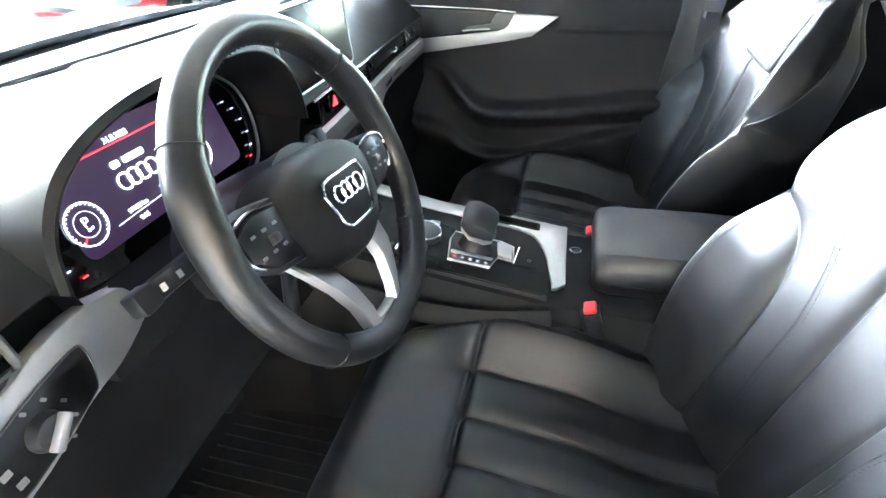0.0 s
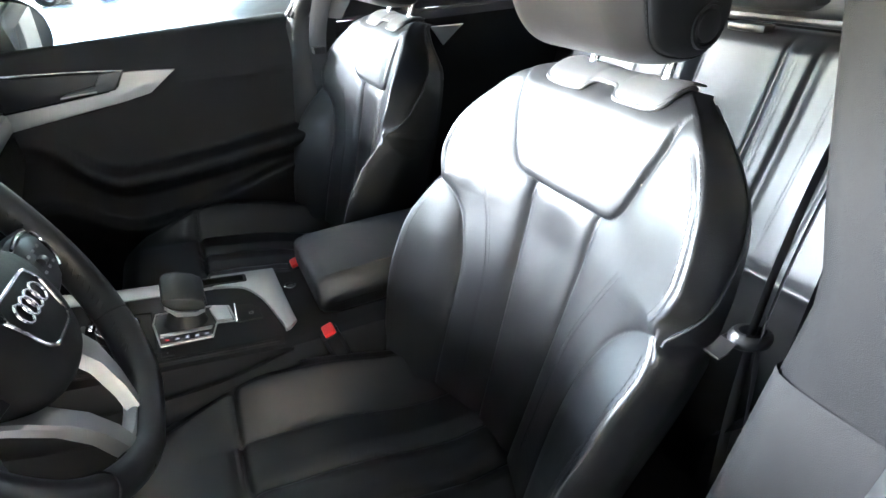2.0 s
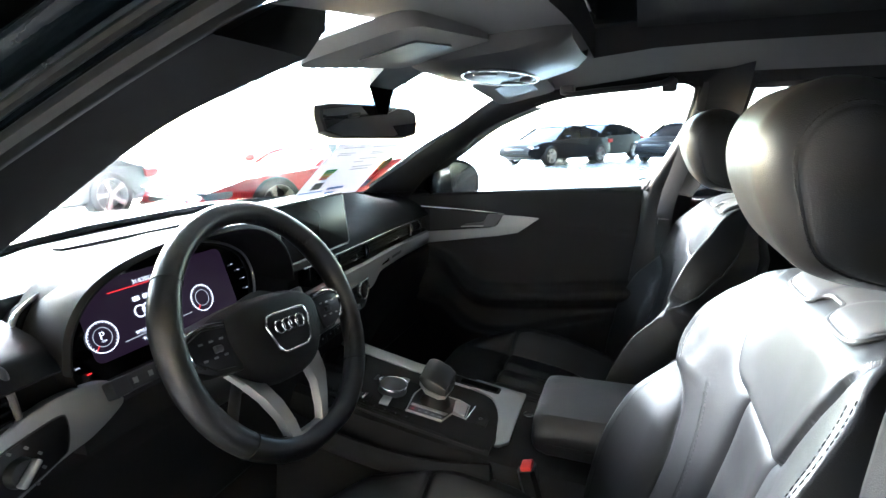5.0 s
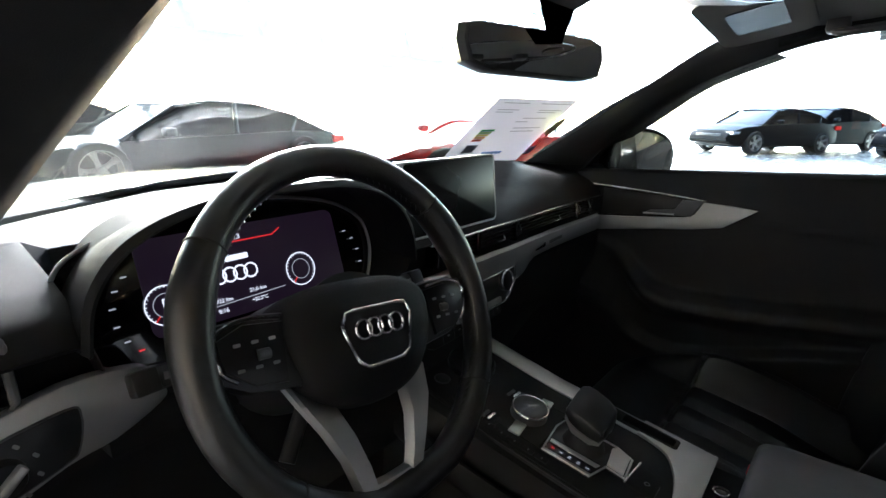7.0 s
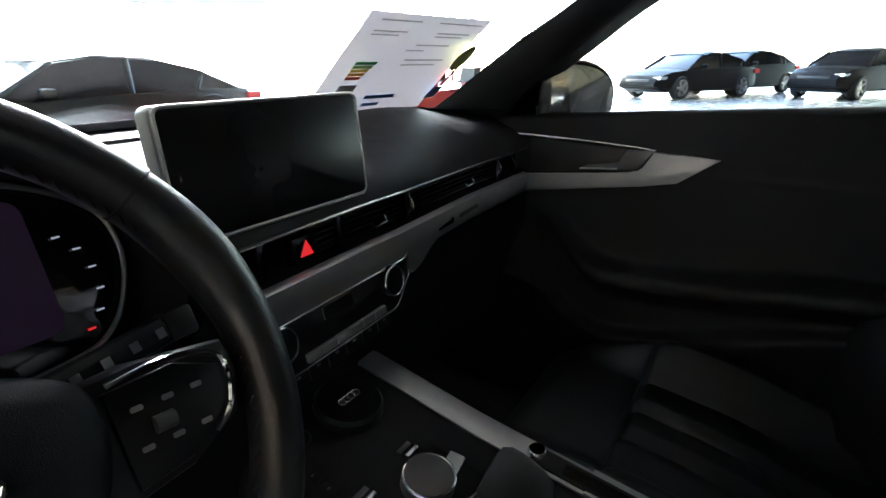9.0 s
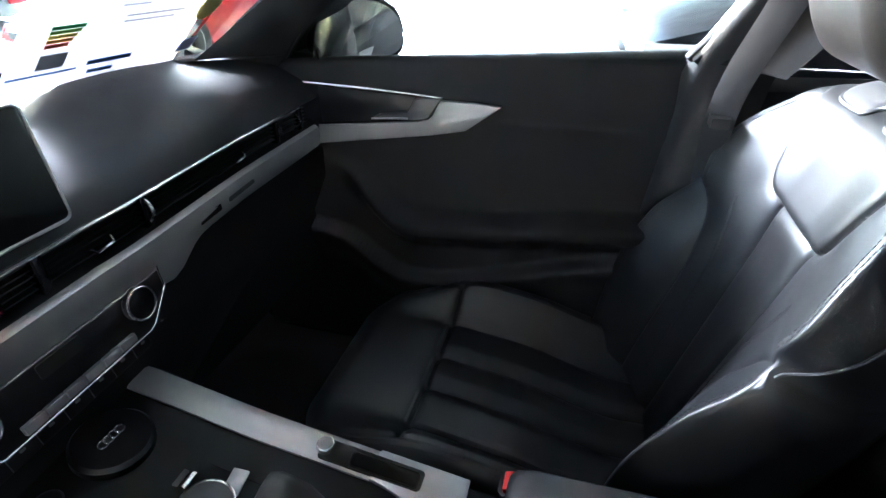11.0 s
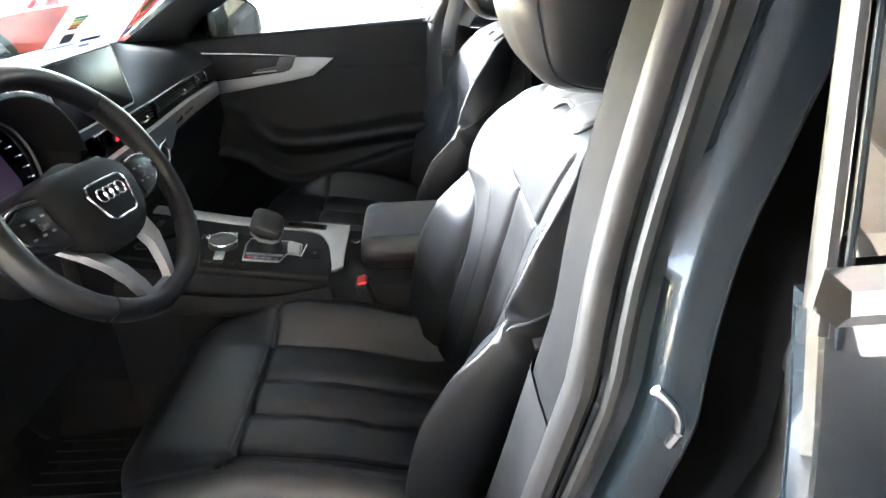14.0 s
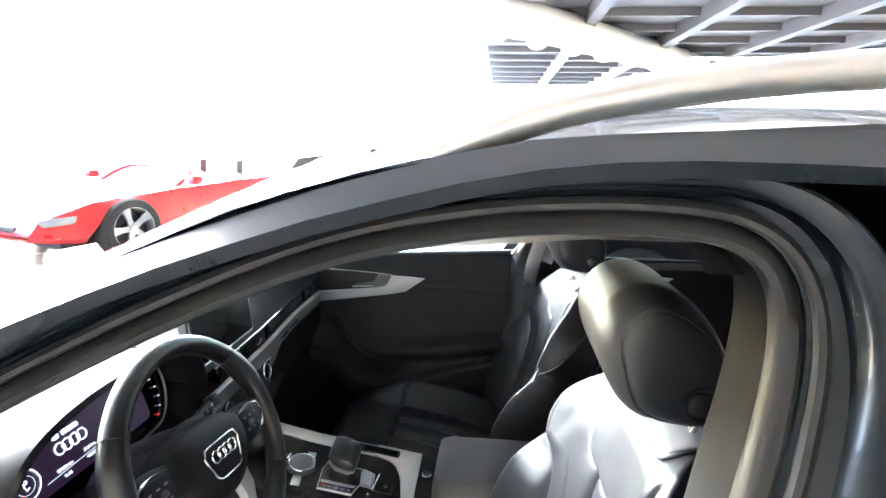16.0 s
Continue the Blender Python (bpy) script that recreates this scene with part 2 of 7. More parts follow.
def turned(prof, m=None, seg=32, bm=None):
    """A turned body: profile of (radius, height) about z."""
    bm = bm or bmesh.new()
    rings = []
    for r, z in prof:
        if r < 1e-6:
            rings.append([bm.verts.new((0, 0, z))])
        else:
            rings.append([bm.verts.new((r * math.cos(2 * math.pi * k / seg), r * math.sin(2 * math.pi * k / seg), z)) for k in range(seg)])
    for a, b in zip(rings, rings[1:]):
        for k in range(seg):
            j = (k + 1) % seg
            if len(a) == 1 and len(b) == 1:
                continue
            if len(a) == 1:
                bm.faces.new((a[0], b[j], b[k]))
            elif len(b) == 1:
                bm.faces.new((a[k], a[j], b[0]))
            else:
                bm.faces.new((a[k], a[j], b[j], b[k]))
    if m is not None:
        for ring in rings:
            for v in ring:
                v.co = m @ v.co
    return bm


def ring(R, r, m=None, seg=40, sides=8, sx=1.0):
    pts = [Vector((sx * R * math.cos(2 * math.pi * k / seg), R * math.sin(2 * math.pi * k / seg), 0)) for k in range(seg)]
    b = tube(pts, r, sides, True)
    if m is not None:
        b.transform(m)
    return b


def rounded(w, h, r, n=5):
    """Outline of a rounded rectangle about the origin."""
    out = []
    for cx, cy, a0 in ((w / 2 - r, h / 2 - r, 0), (-w / 2 + r, h / 2 - r, 90), (-w / 2 + r, -h / 2 + r, 180), (w / 2 - r, -h / 2 + r, 270)):
        for k in range(n):
            a = radians(a0 + 90 * k / (n - 1))
            out.append((cx + r * math.cos(a), cy + r * math.sin(a)))
    return out


def axes(o, x, y):
    """The pose with its origin at o, its x along x and its y near y."""
    X = Vector(x).normalized()
    Z = X.cross(Vector(y)).normalized()
    Y = Z.cross(X)
    m = Matrix((X, Y, Z)).transposed().to_4x4()
    m.translation = o
    return m


def quads(me_name, P, mat, flip=False):
    """A mesh from a grid of points P[i][j]."""
    ni, nj = len(P), len(P[0])
    vs = [tuple(p) for row in P for p in row]
    fs = [(i * nj + j, i * nj + j + 1, (i + 1) * nj + j + 1, (i + 1) * nj + j) for i in range(ni - 1) for j in range(nj - 1)]
    if flip:
        fs = [tuple(reversed(f)) for f in fs]
    me = bpy.data.meshes.new(me_name)
    me.from_pydata(vs, [], fs)
    me.shade_smooth()
    me.materials.append(mat)
    return me


def thick_sheet(P, d, nrm=None):
    """A sheet with thickness from a grid of points; d is the offset vector to its other face."""
    bm = bmesh.new()
    d = Vector(d)
    A = [[bm.verts.new(p) for p in row] for row in P]
    B = [[bm.verts.new(Vector(p) + d) for p in row] for row in P]
    ni, nj = len(P), len(P[0])
    for i in range(ni - 1):
        for j in range(nj - 1):
            bm.faces.new((A[i][j], A[i][j + 1], A[i + 1][j + 1], A[i + 1][j]))
            bm.faces.new((B[i][j], B[i + 1][j], B[i + 1][j + 1], B[i][j + 1]))
    rim = [(i, 0) for i in range(ni)] + [(ni - 1, j) for j in range(1, nj)] + [(i, nj - 1) for i in range(ni - 2, -1, -1)] + [(0, j) for j in range(nj - 2, 0, -1)]
    for (a, b), (c, e) in zip(rim, rim[1:] + rim[:1]):
        bm.faces.new((A[a][b], A[c][e], B[c][e], B[a][b]))
    return bm


# ---- front seats ----
SEAT = Vector((-0.322, 0.0, 0.877))
RECLINE = radians(15)
S_UP = Vector((0, -math.sin(RECLINE), math.cos(RECLINE)))
S_N = Vector((0, math.cos(RECLINE), math.sin(RECLINE)))
S_TOP = 0.092
S_ROLL = 0.055


def smooth01(a, b, x):
    t = np.clip((x - a) / (b - a), 0, 1)
    return t * t * (3 - 2 * t)


def line_dist(u, s, pts):
    """Distance from (u, s) arrays to a polyline."""
    best = np.full(np.broadcast(u, s).shape, 9.0)
    for (ax, ay), (bx, by) in zip(pts, pts[1:]):
        dx, dy = bx - ax, by - ay
        t = np.clip(((u - ax) * dx + (s - ay) * dy) / (dx * dx + dy * dy), 0, 1)
        best = np.minimum(best, np.hypot(u - ax - t * dx, s - ay - t * dy))
    return best


def inside(u, s, poly):
    """Whether (u, s) arrays lie in a polygon."""
    c = np.zeros(np.broadcast(u, s).shape, bool)
    for (ax, ay), (bx, by) in zip(poly, poly[1:] + poly[:1]):
        hit = ((ay > s) != (by > s)) & (u < (bx - ax) * (s - ay) / (by - ay + 1e-12) + ax)
        c ^= hit
    return c


def curve2(pts, per=6):
    return [(p[0], p[1]) for p in spline([(a, b, 0) for a, b in pts], per)]


PANEL_R = curve2([(0.160, 0.21), (0.148, 0.15), (0.136, 0.108), (0.131, 0.080), (0.119, 0.040), (0.109, 0.010), (0.096, -0.008), (0.078, -0.015)], 5)
PANEL = PANEL_R + [(0.03, -0.017), (-0.03, -0.017)] + [(-a, b) for a, b in reversed(PANEL_R)]
CENTRE_SEAM = curve2([(0.066, -0.014), (0.062, -0.12), (0.056, -0.25), (0.046, -0.45)])
BOLSTER_EDGE = curve2([(0.30, -0.070), (0.245, -0.074), (0.212, -0.086), (0.186, -0.108), (0.166, -0.143), (0.150, -0.20), (0.144, -0.28), (0.142, -0.46)])
DECO = curve2([(0.146, -0.056), (0.122, -0.112), (0.102, -0.18), (0.096, -0.26), (0.088, -0.38)])
# the crest where the front turns to the side: the shoulder's seam above, the bolster's below
CREST = [(-0.46, 0.222), (-0.38, 0.230), (-0.30, 0.238), (-0.20, 0.250), (-0.13, 0.253), (-0.100, 0.248), (-0.083, 0.240), (-0.072, 0.234), (-0.060, 0.234), (-0.045, 0.240), (-0.02, 0.243), (0.018, 0.234), (0.055, 0.216), (0.090, 0.188), (0.115, 0.160), (0.152, 0.120), (0.19, 0.095), (0.22, 0.085)]
WING = [(-0.46, 0.085), (-0.38, 0.098), (-0.26, 0.106), (-0.17, 0.092), (-0.11, 0.072), (-0.083, 0.063), (-0.07, 0.060), (-0.03, 0.060), (0.02, 0.052), (0.06, 0.036), (0.10, 0.016), (0.15, 0.002), (0.22, 0.0)]
CREST, WING = curve2(CREST, 8), curve2(WING, 8)
OUTER_SEAM = curve2([(0.170, 0.096), (0.184, 0.082), (0.206, 0.055), (0.223, 0.018), (0.231, -0.02), (0.228, -0.045), (0.222, -0.060)], 5)


def seat_depth(u, s):
    """How far the backrest's front stands out at (u, s)."""
    a = np.abs(u)
    w = np.interp(s, *zip(*CREST))
    k = np.clip((a - 0.045) / (w - 0.045), 0, 1.0)
    n = np.interp(s, *zip(*WING)) * k ** 1.55
    n = n - 0.010 * np.exp(-(a / 0.05) ** 2) * smooth01(-0.02, -0.10, s)
    # shield under the headrest: a padded plate with a rolled lower edge
    pan = inside(u, s, PANEL)
    edge = line_dist(u, s, PANEL + PANEL[:1])
    e = np.clip(edge / 0.014, 0, 1)
    top = smooth01(0.135, 0.09, s)
    n = n + np.where(pan, 0.0085 * np.sqrt(np.clip(1 - (1 - e) ** 2, 0, 1)) - 0.003, -0.006 * np.exp(-edge / 0.0065)) * (0.12 + 0.88 * top)
    # bolster: falls into a crease along its inner edge and swells to its crest
    bol = inside(a, s, BOLSTER_EDGE + [(0.4, -0.46), (0.4, -0.070)])
    eb = line_dist(a, s, BOLSTER_EDGE)
    swell = 0.003 + 0.013 * smooth01(-0.08, -0.17, s)
    n = n + np.where(bol, swell * np.sqrt(np.clip(1 - (1 - np.clip(eb / 0.030, 0, 1)) ** 2, 0, 1)) - 0.007, -0.008 * np.exp(-eb / 0.0075))
    # sewn creases between the padded strips
    for ln, d, ww, hi in ((CENTRE_SEAM, 0.0120, 0.0075, -0.012), (DECO, 0.0012, 0.0022, 0.2), (OUTER_SEAM, 0.0022, 0.0022, 0.3)):
        n = n - d * np.exp(-line_dist(a, s, ln) / ww) * (np.where(pan, 0.0, 1.0) if hi < 0 else 1.0)
    # soft folds in the leather beside the shield
    n = n + 0.0005 * np.sin(55 * s + 28 * a + 3 * np.sin(33 * u)) * smooth01(0.10, 0.14, a) * smooth01(0.045, 0.0, s) * smooth01(-0.10, -0.05, s) * smooth01(0.22, 0.19, a)
    # rolled corner at the crest
    t = np.clip((a - (w - 0.011)) / 0.011, 0, 1)
    return n - 0.006 * (1 - np.sqrt(np.clip(1 - t * t, 0, 1)))


def seat_point(u, s, n):
    if s > S_TOP:
        th = (s - S_TOP) / S_ROLL
        out = max(n, 0.0)
        S, N = S_TOP + (S_ROLL + out) * math.sin(th), -S_ROLL + (S_ROLL + out) * math.cos(th) + min(n, 0.0)
    else:
        S, N = s, n
    return SEAT + Vector((u, 0, 0)) + S_UP * S + S_N * N


# the side panel: its width behind the crest, its back edge, and the piping's depth behind the crest
FLANK = curve2([(-0.46, 0.222), (-0.38, 0.232), (-0.30, 0.241), (-0.20, 0.252), (-0.12, 0.254), (-0.05, 0.248), (0.018, 0.234), (0.055, 0.216), (0.090, 0.188), (0.115, 0.160), (0.152, 0.120), (0.19, 0.095), (0.22, 0.085)], 6)
FLANK_BACK = ((-0.46, -0.075), (-0.10, -0.078), (0.06, -0.080), (0.12, -0.062), (0.16, -0.036), (0.22, -0.030))
PIPE_DEPTH = ((-0.46, 0.080), (-0.12, 0.080), (-0.100, 0.030), (-0.080, 0.006), (-0.064, 0.022), (-0.03, 0.048), (0.02, 0.066), (0.06, 0.066), (0.10, 0.050), (0.16, 0.018), (0.22, 0.015))


def side_path(s):
    """The side panel from the crest back to the shell: (width, depth) points; the fourth carries the piping."""
    w, f = float(np.interp(s, *zip(*CREST))), float(np.interp(s, *zip(*FLANK)))
    n1 = float(np.interp(s, *zip(*WING))) - 0.006
    deep = n1 - float(np.interp(s, *zip(*FLANK_BACK)))
    p = min(float(np.interp(s, *zip(*PIPE_DEPTH))), deep * 0.7)
    out = []
    for k, d in enumerate((0.10 * p, 0.4 * p, 0.75 * p, p, p + 0.006, p + 0.5 * (deep - p), deep)):
        q = d / deep
        swell = 0.007 * math.sin(math.pi * min(q / 0.9, 1.0)) - 0.030 * q ** 4 - (0.002 if k == 4 else 0)
        out.append((w + (f - w) * min(d / 0.04, 1.0) + swell, n1 - d))
    return out


def build_backrest(seat):
    s = np.concatenate([np.linspace(-0.44, -0.11, 120), np.linspace(-0.108, 0.10, 118), np.linspace(0.102, S_TOP + S_ROLL * 1.6, 36)])
    NS, NU = len(s), 271
    k = np.linspace(-1, 1, NU)
    w = np.interp(s, *zip(*CREST))
    U = w[:, None] * (0.72 * k + 0.28 * np.sin(k * math.pi / 2))[None, :]
    S = np.repeat(s[:, None], NU, 1)
    N = seat_depth(U, S)
    P = []
    pipes = {1: [], -1: []}
    for i in range(NS):
        row = [seat_point(U[i, j], S[i, j], N[i, j]) for j in range(NU)]
        for sgn in (1, -1):
            e = [seat_point(sgn * x, s[i], n) for x, n in side_path(s[i])]
            if -0.082 < s[i] < 0.150 and i % 3 == 0:
                pipes[sgn].append(e[3] + Vector((sgn * 0.0005, 0, 0)))
            row = row + e if sgn > 0 else list(reversed(e)) + row
        P.append(row)
    attach("backrest", quads("backrest", P, LEATHER), seat)
    shell = bmesh.new()
    rows = []
    for i in range(0, NS, 6):
        ww, n0 = side_path(s[i])[-1]
        ww -= 0.004
        mid = min(n0, -0.105 * float(np.interp(s[i], (0.06, 0.15), (1, 0.55)))) - 0.012
        rows.append([seat_point(ww * c, s[i], n0 + (mid - n0) * f) for c, f in ((-1, 0.05), (-0.98, 0.3), (-0.8, 0.8), (0, 1), (0.8, 0.8), (0.98, 0.3), (1, 0.05))])
    loft(rows, False, False, shell)
    part("back_shell", shell, HARD, seat)
    bm = bmesh.new()
    for ln, off in ((OUTER_SEAM, 0.0045), (OUTER_SEAM, -0.0045), (DECO, 0.0035), (DECO, -0.0035)):
        stitch_line(bm, ln, off)
    crest = [(float(np.interp(q, *zip(*CREST))) - 0.014, q) for q in np.linspace(-0.098, -0.40, 40)]
    for off in (0.0, 0.007):
        stitch_line(bm, crest, off)
    ob = part("stitching", bm, THREAD, seat, "fine grey double stitching", smooth=False)
    ob["kind"] = "stuff"
    for sgn in (1, -1):
        part("piping", tube(pipes[sgn], 0.0019, 6), PIPING_LEATHER, seat, "raised leather piping")
    # plastic cap under the headrest, with a notch between two lobes
    cap = curve2([(0.086, 0.19), (0.098, 0.155), (0.101, 0.130), (0.090, 0.118), (0.044, 0.117), (0.029, 0.120), (0.023, 0.131), (0.014, 0.137), (0.0, 0.137)], 4)
    outline = cap + [(-a, b) for a, b in reversed(cap[:-1])]
    bm = bmesh.new()
    rows = []
    for t in np.linspace(0, 1, 9):
        rows.append([seat_point(a, b + (0.185 - b) * t, float(seat_depth(np.array(a), np.array(min(b, 0.18)))) + 0.0055 - 0.002 * (t == 0)) for a, b in outline])
    loft(rows, False, False, bm)
    edge = [seat_point(a, b, float(seat_depth(np.array(a), np.array(b))) + 0.0022) for a, b in outline]
    tube(edge, 0.0030, 8, False, bm)
    part("headrest_guide_cap", bm, HARD_GREY, seat, "grey plastic cap with a stepped edge")
    for sgn in (1, -1):
        p0 = seat_point(sgn * 0.062, 0.165, 0.0)
        part("headrest_post", tube([p0 - S_UP * 0.03, p0 + S_UP * 0.06], 0.006, 10), CHROME, seat, "chrome headrest post")


def stitch_line(bm, ln, off, step=0.0065, length=0.0042):
    pts = [Vector((a, b, 0)) for a, b in ln]
    acc = 0.0
    for p, q in zip(pts, pts[1:]):
        d = (q - p).length
        if d < 1e-6:
            continue
        t = (q - p) / d
        side = Vector((-t.y, t.x, 0)) * off
        while acc < d:
            a, b = p + t * acc + side, p + t * min(acc + length, d + 0.002) + side
            for sgn in (1, -1):
                A = seat_point(sgn * a.x, a.y, float(seat_depth(np.array(sgn * a.x), np.array(a.y))) + 0.0004)
                B = seat_point(sgn * b.x, b.y, float(seat_depth(np.array(sgn * b.x), np.array(b.y))) + 0.0004)
                tube([A, B], 0.0004, 4, False, bm)
            acc += step
        acc -= d


PIPING_LEATHER = material("piping_leather", (0.028, 0.029, 0.031), 0.5, grain=0.2, scale=600)


HARD_GREY = material("grey_satin_plastic", (0.07, 0.07, 0.072), 0.38, grain=0.15, scale=500, stain=0.15)


def build_headrest(seat):
    """A bean-shaped pad: its face rolls round to flat side panels behind a seam."""
    o = Vector((SEAT.x, -0.025, 1.128))
    prof = curve2([(-0.078, 1.037), (-0.099, 1.056), (-0.105, 1.098), (-0.096, 1.140), (-0.074, 1.176), (-0.042, 1.202), (-0.008, 1.213), (0.022, 1.206), (0.044, 1.186), (0.055, 1.157), (0.052, 1.125),
                   (0.040, 1.093), (0.022, 1.062), (0.000, 1.044), (-0.040, 1.036), (-0.078, 1.037)], 5)[:-1]
    prof = [tuple(np.mean([prof[(i + k) % len(prof)] for k in (-2, -1, 0, 1, 2)], 0)) for i in range(len(prof))]
    W, R = 0.112, 0.044

    def ring_at(u, inset):
        out = []
        for y, z in prof:
            d = Vector((0, y - o.y, z - o.z))
            away = d.normalized()
            p = o + d * (1 - inset * (0.58 + 0.32 * (0.85 * away.y + 0.5 * away.z)) / d.length)
            wide = 1 - 0.11 * float(smooth01(1.110, 1.235, p.z)) - 0.07 * float(smooth01(1.09, 1.03, p.z))
            out.append(p + Vector((u * wide, 0, 0)))
        return out

    half = []
    for th in np.linspace(0, 84, 24):
        t = radians(th)
        groove = 0.0022 * math.exp(-abs(th - 74) / 2.2)
        half.append((W - R + (R - groove) * math.sin(t), R * (1 - math.cos(t)) + groove * 0.4))
    half += [(W + 0.0006, R * 1.08), (W + 0.001, R * 1.25), (W + 0.001, R * 1.6)]
    us = [(-u, i) for u, i in reversed(half)] + [(x, 0.0) for x in np.linspace(-(W - R) * 0.85, (W - R) * 0.85, 9)] + half
    head = part("headrest", loft([ring_at(u, i) for u, i in us], True, True), LEATHER, seat)
    for sgn in (1, -1):
        m = axes(Vector((o.x + sgn * (W - 0.0045), -0.068, 1.077)), (0, sgn, 0), (0, 0, 1))
        part("release_button", turned([(0.0, 0.0065), (0.013, 0.0065), (0.0155, 0.005), (0.0165, 0.0015), (0.0185, 0.0015), (0.020, 0.0045), (0.0225, 0.0045), (0.025, -0.004)], m, 28), HARD, head, "round black height-adjust button")
        bm = bmesh.new()
        t = radians(69)
        pts = ring_at(sgn * (W - R + R * math.sin(t)), R * (1 - math.cos(t)) - 0.0003)
        for p, q in zip(pts, pts[1:] + pts[:1]):
            n = max(1, round((q - p).length / 0.0065))
            for i in range(n):
                tube([p.lerp(q, i / n), p.lerp(q, (i + 0.62) / n)], 0.0008, 4, False, bm)
        ob = part("headrest_stitching", bm, HARD, head, smooth=False)
        ob["kind"] = "stuff"


def cushion_z(u, y):
    a = np.abs(u)
    z = 0.455 + 0.05 * smooth01(0.15, 0.62, y) - 0.03 * smooth01(0.34, 0.14, y)
    z = z + 0.070 * smooth01(0.125, 0.205, a) * smooth01(0.66, 0.40, y) - 0.0 * a
    z = z - 0.016 * np.exp(-np.abs(y - 0.480) / 0.006) * (a < 0.205)
    z = z - 0.009 * np.exp(-np.abs(a - 0.135) / 0.005) * (y < 0.480)
    z = z - 0.012 * np.exp(-np.abs(a - 0.042) / 0.005) * (y < 0.480)
    z = z + 0.006 * smooth01(0.0, 0.03, np.abs(a - 0.042)) * (y < 0.487) * (a < 0.13)
    z = z - 0.003 * np.exp(-((a - 0.205) / 0.004) ** 2)
    t = np.clip((a - 0.205) / 0.035, 0, 1)
    z = z - 0.035 * (1 - np.sqrt(np.clip(1 - t * t, 0, 1)))
    f = np.clip((y - 0.615) / 0.055, 0, 1)
    z = z - 0.055 * (1 - np.sqrt(np.clip(1 - f * f, 0, 1)))
    z = z + 0.0008 * np.sin(70 * y + 20 * u) * (a < 0.12) * (y < 0.47)
    return z


def build_cushion(seat):
    us = np.concatenate([np.linspace(-0.24, -0.2, 14), np.linspace(-0.197, 0.197, 200), np.linspace(0.2, 0.24, 14)])
    ys = np.concatenate([np.linspace(0.06, 0.6, 200), np.linspace(0.605, 0.67, 20)])
    P = []
    for u in us:
        z = cushion_z(np.full(ys.shape, u), ys)
        k = 1 - 0.05 * smooth01(0.45, 0.67, ys)
        k = k * (1 - 0.03 * smooth01(0.3, 0.6, ys))
        fy = 1 - 0.065 * smooth01(0.13, 0.24, abs(u))
        row = [Vector((SEAT.x + u * k[i], ys[i] if ys[i] < 0.40 else 0.40 + (ys[i] - 0.40) * (1 + (fy - 1) * 2.2), z[i])) for i in range(len(ys))]
        ye = row[-1].y
        row += [Vector((SEAT.x + u * 0.92, ye - 0.002, z[-1] - 0.015)), Vector((SEAT.x + u * 0.91, ye - 0.022, z[-1] - 0.035)), Vector((SEAT.x + u * 0.88, ye - 0.10, 0.375))]
        P.append(row)
    for sgn, end in ((-1, 0), (1, -1)):
        base = P[end]
        for q, (dx, f) in enumerate(((0.004, 0.25), (0.006, 0.55), (0.002, 0.85), (-0.012, 1.0))):
            row = [Vector((v.x + sgn * dx, v.y, v.z + (0.375 - v.z) * f)) for v in base]
            P = [row] + P if sgn < 0 else P + [row]
    me = quads("cushion", P, LEATHER)
    for row in (P[0], P[1], P[2], P[3], P[-4], P[-3], P[-2], P[-1]):
        part("cushion_piping", tube([v.copy() for v in row[20:-3:9]], 0.0016, 6), PIPING_LEATHER, seat)
    attach("cushion", me, seat)
    bm = bmesh.new()
    for sgn in (1, -1):
        for off in (0.0, 0.007):
            pts = [Vector((SEAT.x + sgn * (0.211 + off), y, float(cushion_z(np.array(0.211 + off), np.array(y))) + 0.0006)) for y in np.linspace(0.14, 0.6, 72)]
            for p, q in zip(pts[::1], pts[1::1]):
                tube([p, p.lerp(q, 0.62)], 0.0005, 4, False, bm)
    ob = part("cushion_stitching", bm, THREAD, seat, smooth=False)
    ob["kind"] = "stuff"
    # plastic base and rails
    bm = bmesh.new()
    for sgn in (1, -1):
        x = SEAT.x + sgn * 0.225
        outl = [(0.02, 0.27), (0.52, 0.27), (0.60, 0.33), (0.62, 0.385), (0.30, 0.40), (0.12, 0.42), (0.0, 0.46), (-0.03, 0.40)]
        m = axes((x - 0.016, 0, 0), (0, 1, 0), (0, 0, 1))
        part("side_trim", plate(outl, 0.032, m, 0.006), HARD, seat)
        part("rail", boxed((SEAT.x + sgn * 0.2 - 0.02, 0.0, 0.225), (SEAT.x + sgn * 0.2 + 0.02, 0.56, 0.27), 0.004), HARD, seat)
    part("seat_pan", boxed((SEAT.x - 0.2, 0.06, 0.29), (SEAT.x + 0.2, 0.6, 0.38), 0.02), HARD, seat)
    m = axes((SEAT.x - 0.245, 0.19, 0.40), (0, 1, 0), (0, 0, 1))
    part("hinge_cover", disc(0.045, 0.02, m @ pose(0, 0, 0, 180, 0, 0), 24, 0.006), HARD, seat)


driver_seat = thing("front_seat", "black leather sports seat with grey stitching behind the wheel", "car seat", (SEAT.x, 0.3, 0.225), "front seats")
build_backrest(driver_seat)
build_headrest(driver_seat)
build_cushion(driver_seat)
passenger_seat = copy_thing(driver_seat, pose(SEAT.x + 0.74, 0.3, 0.225))
tagged(passenger_seat, "black leather sports seat beside the passenger door")


# ---- steering wheel ----
WC = Vector((-0.362, 0.602, 0.911))
WT = radians(24.3)
WM = axes(WC, (1, 0, 0), (0, math.sin(WT), math.cos(WT)))   # local z points to the driver


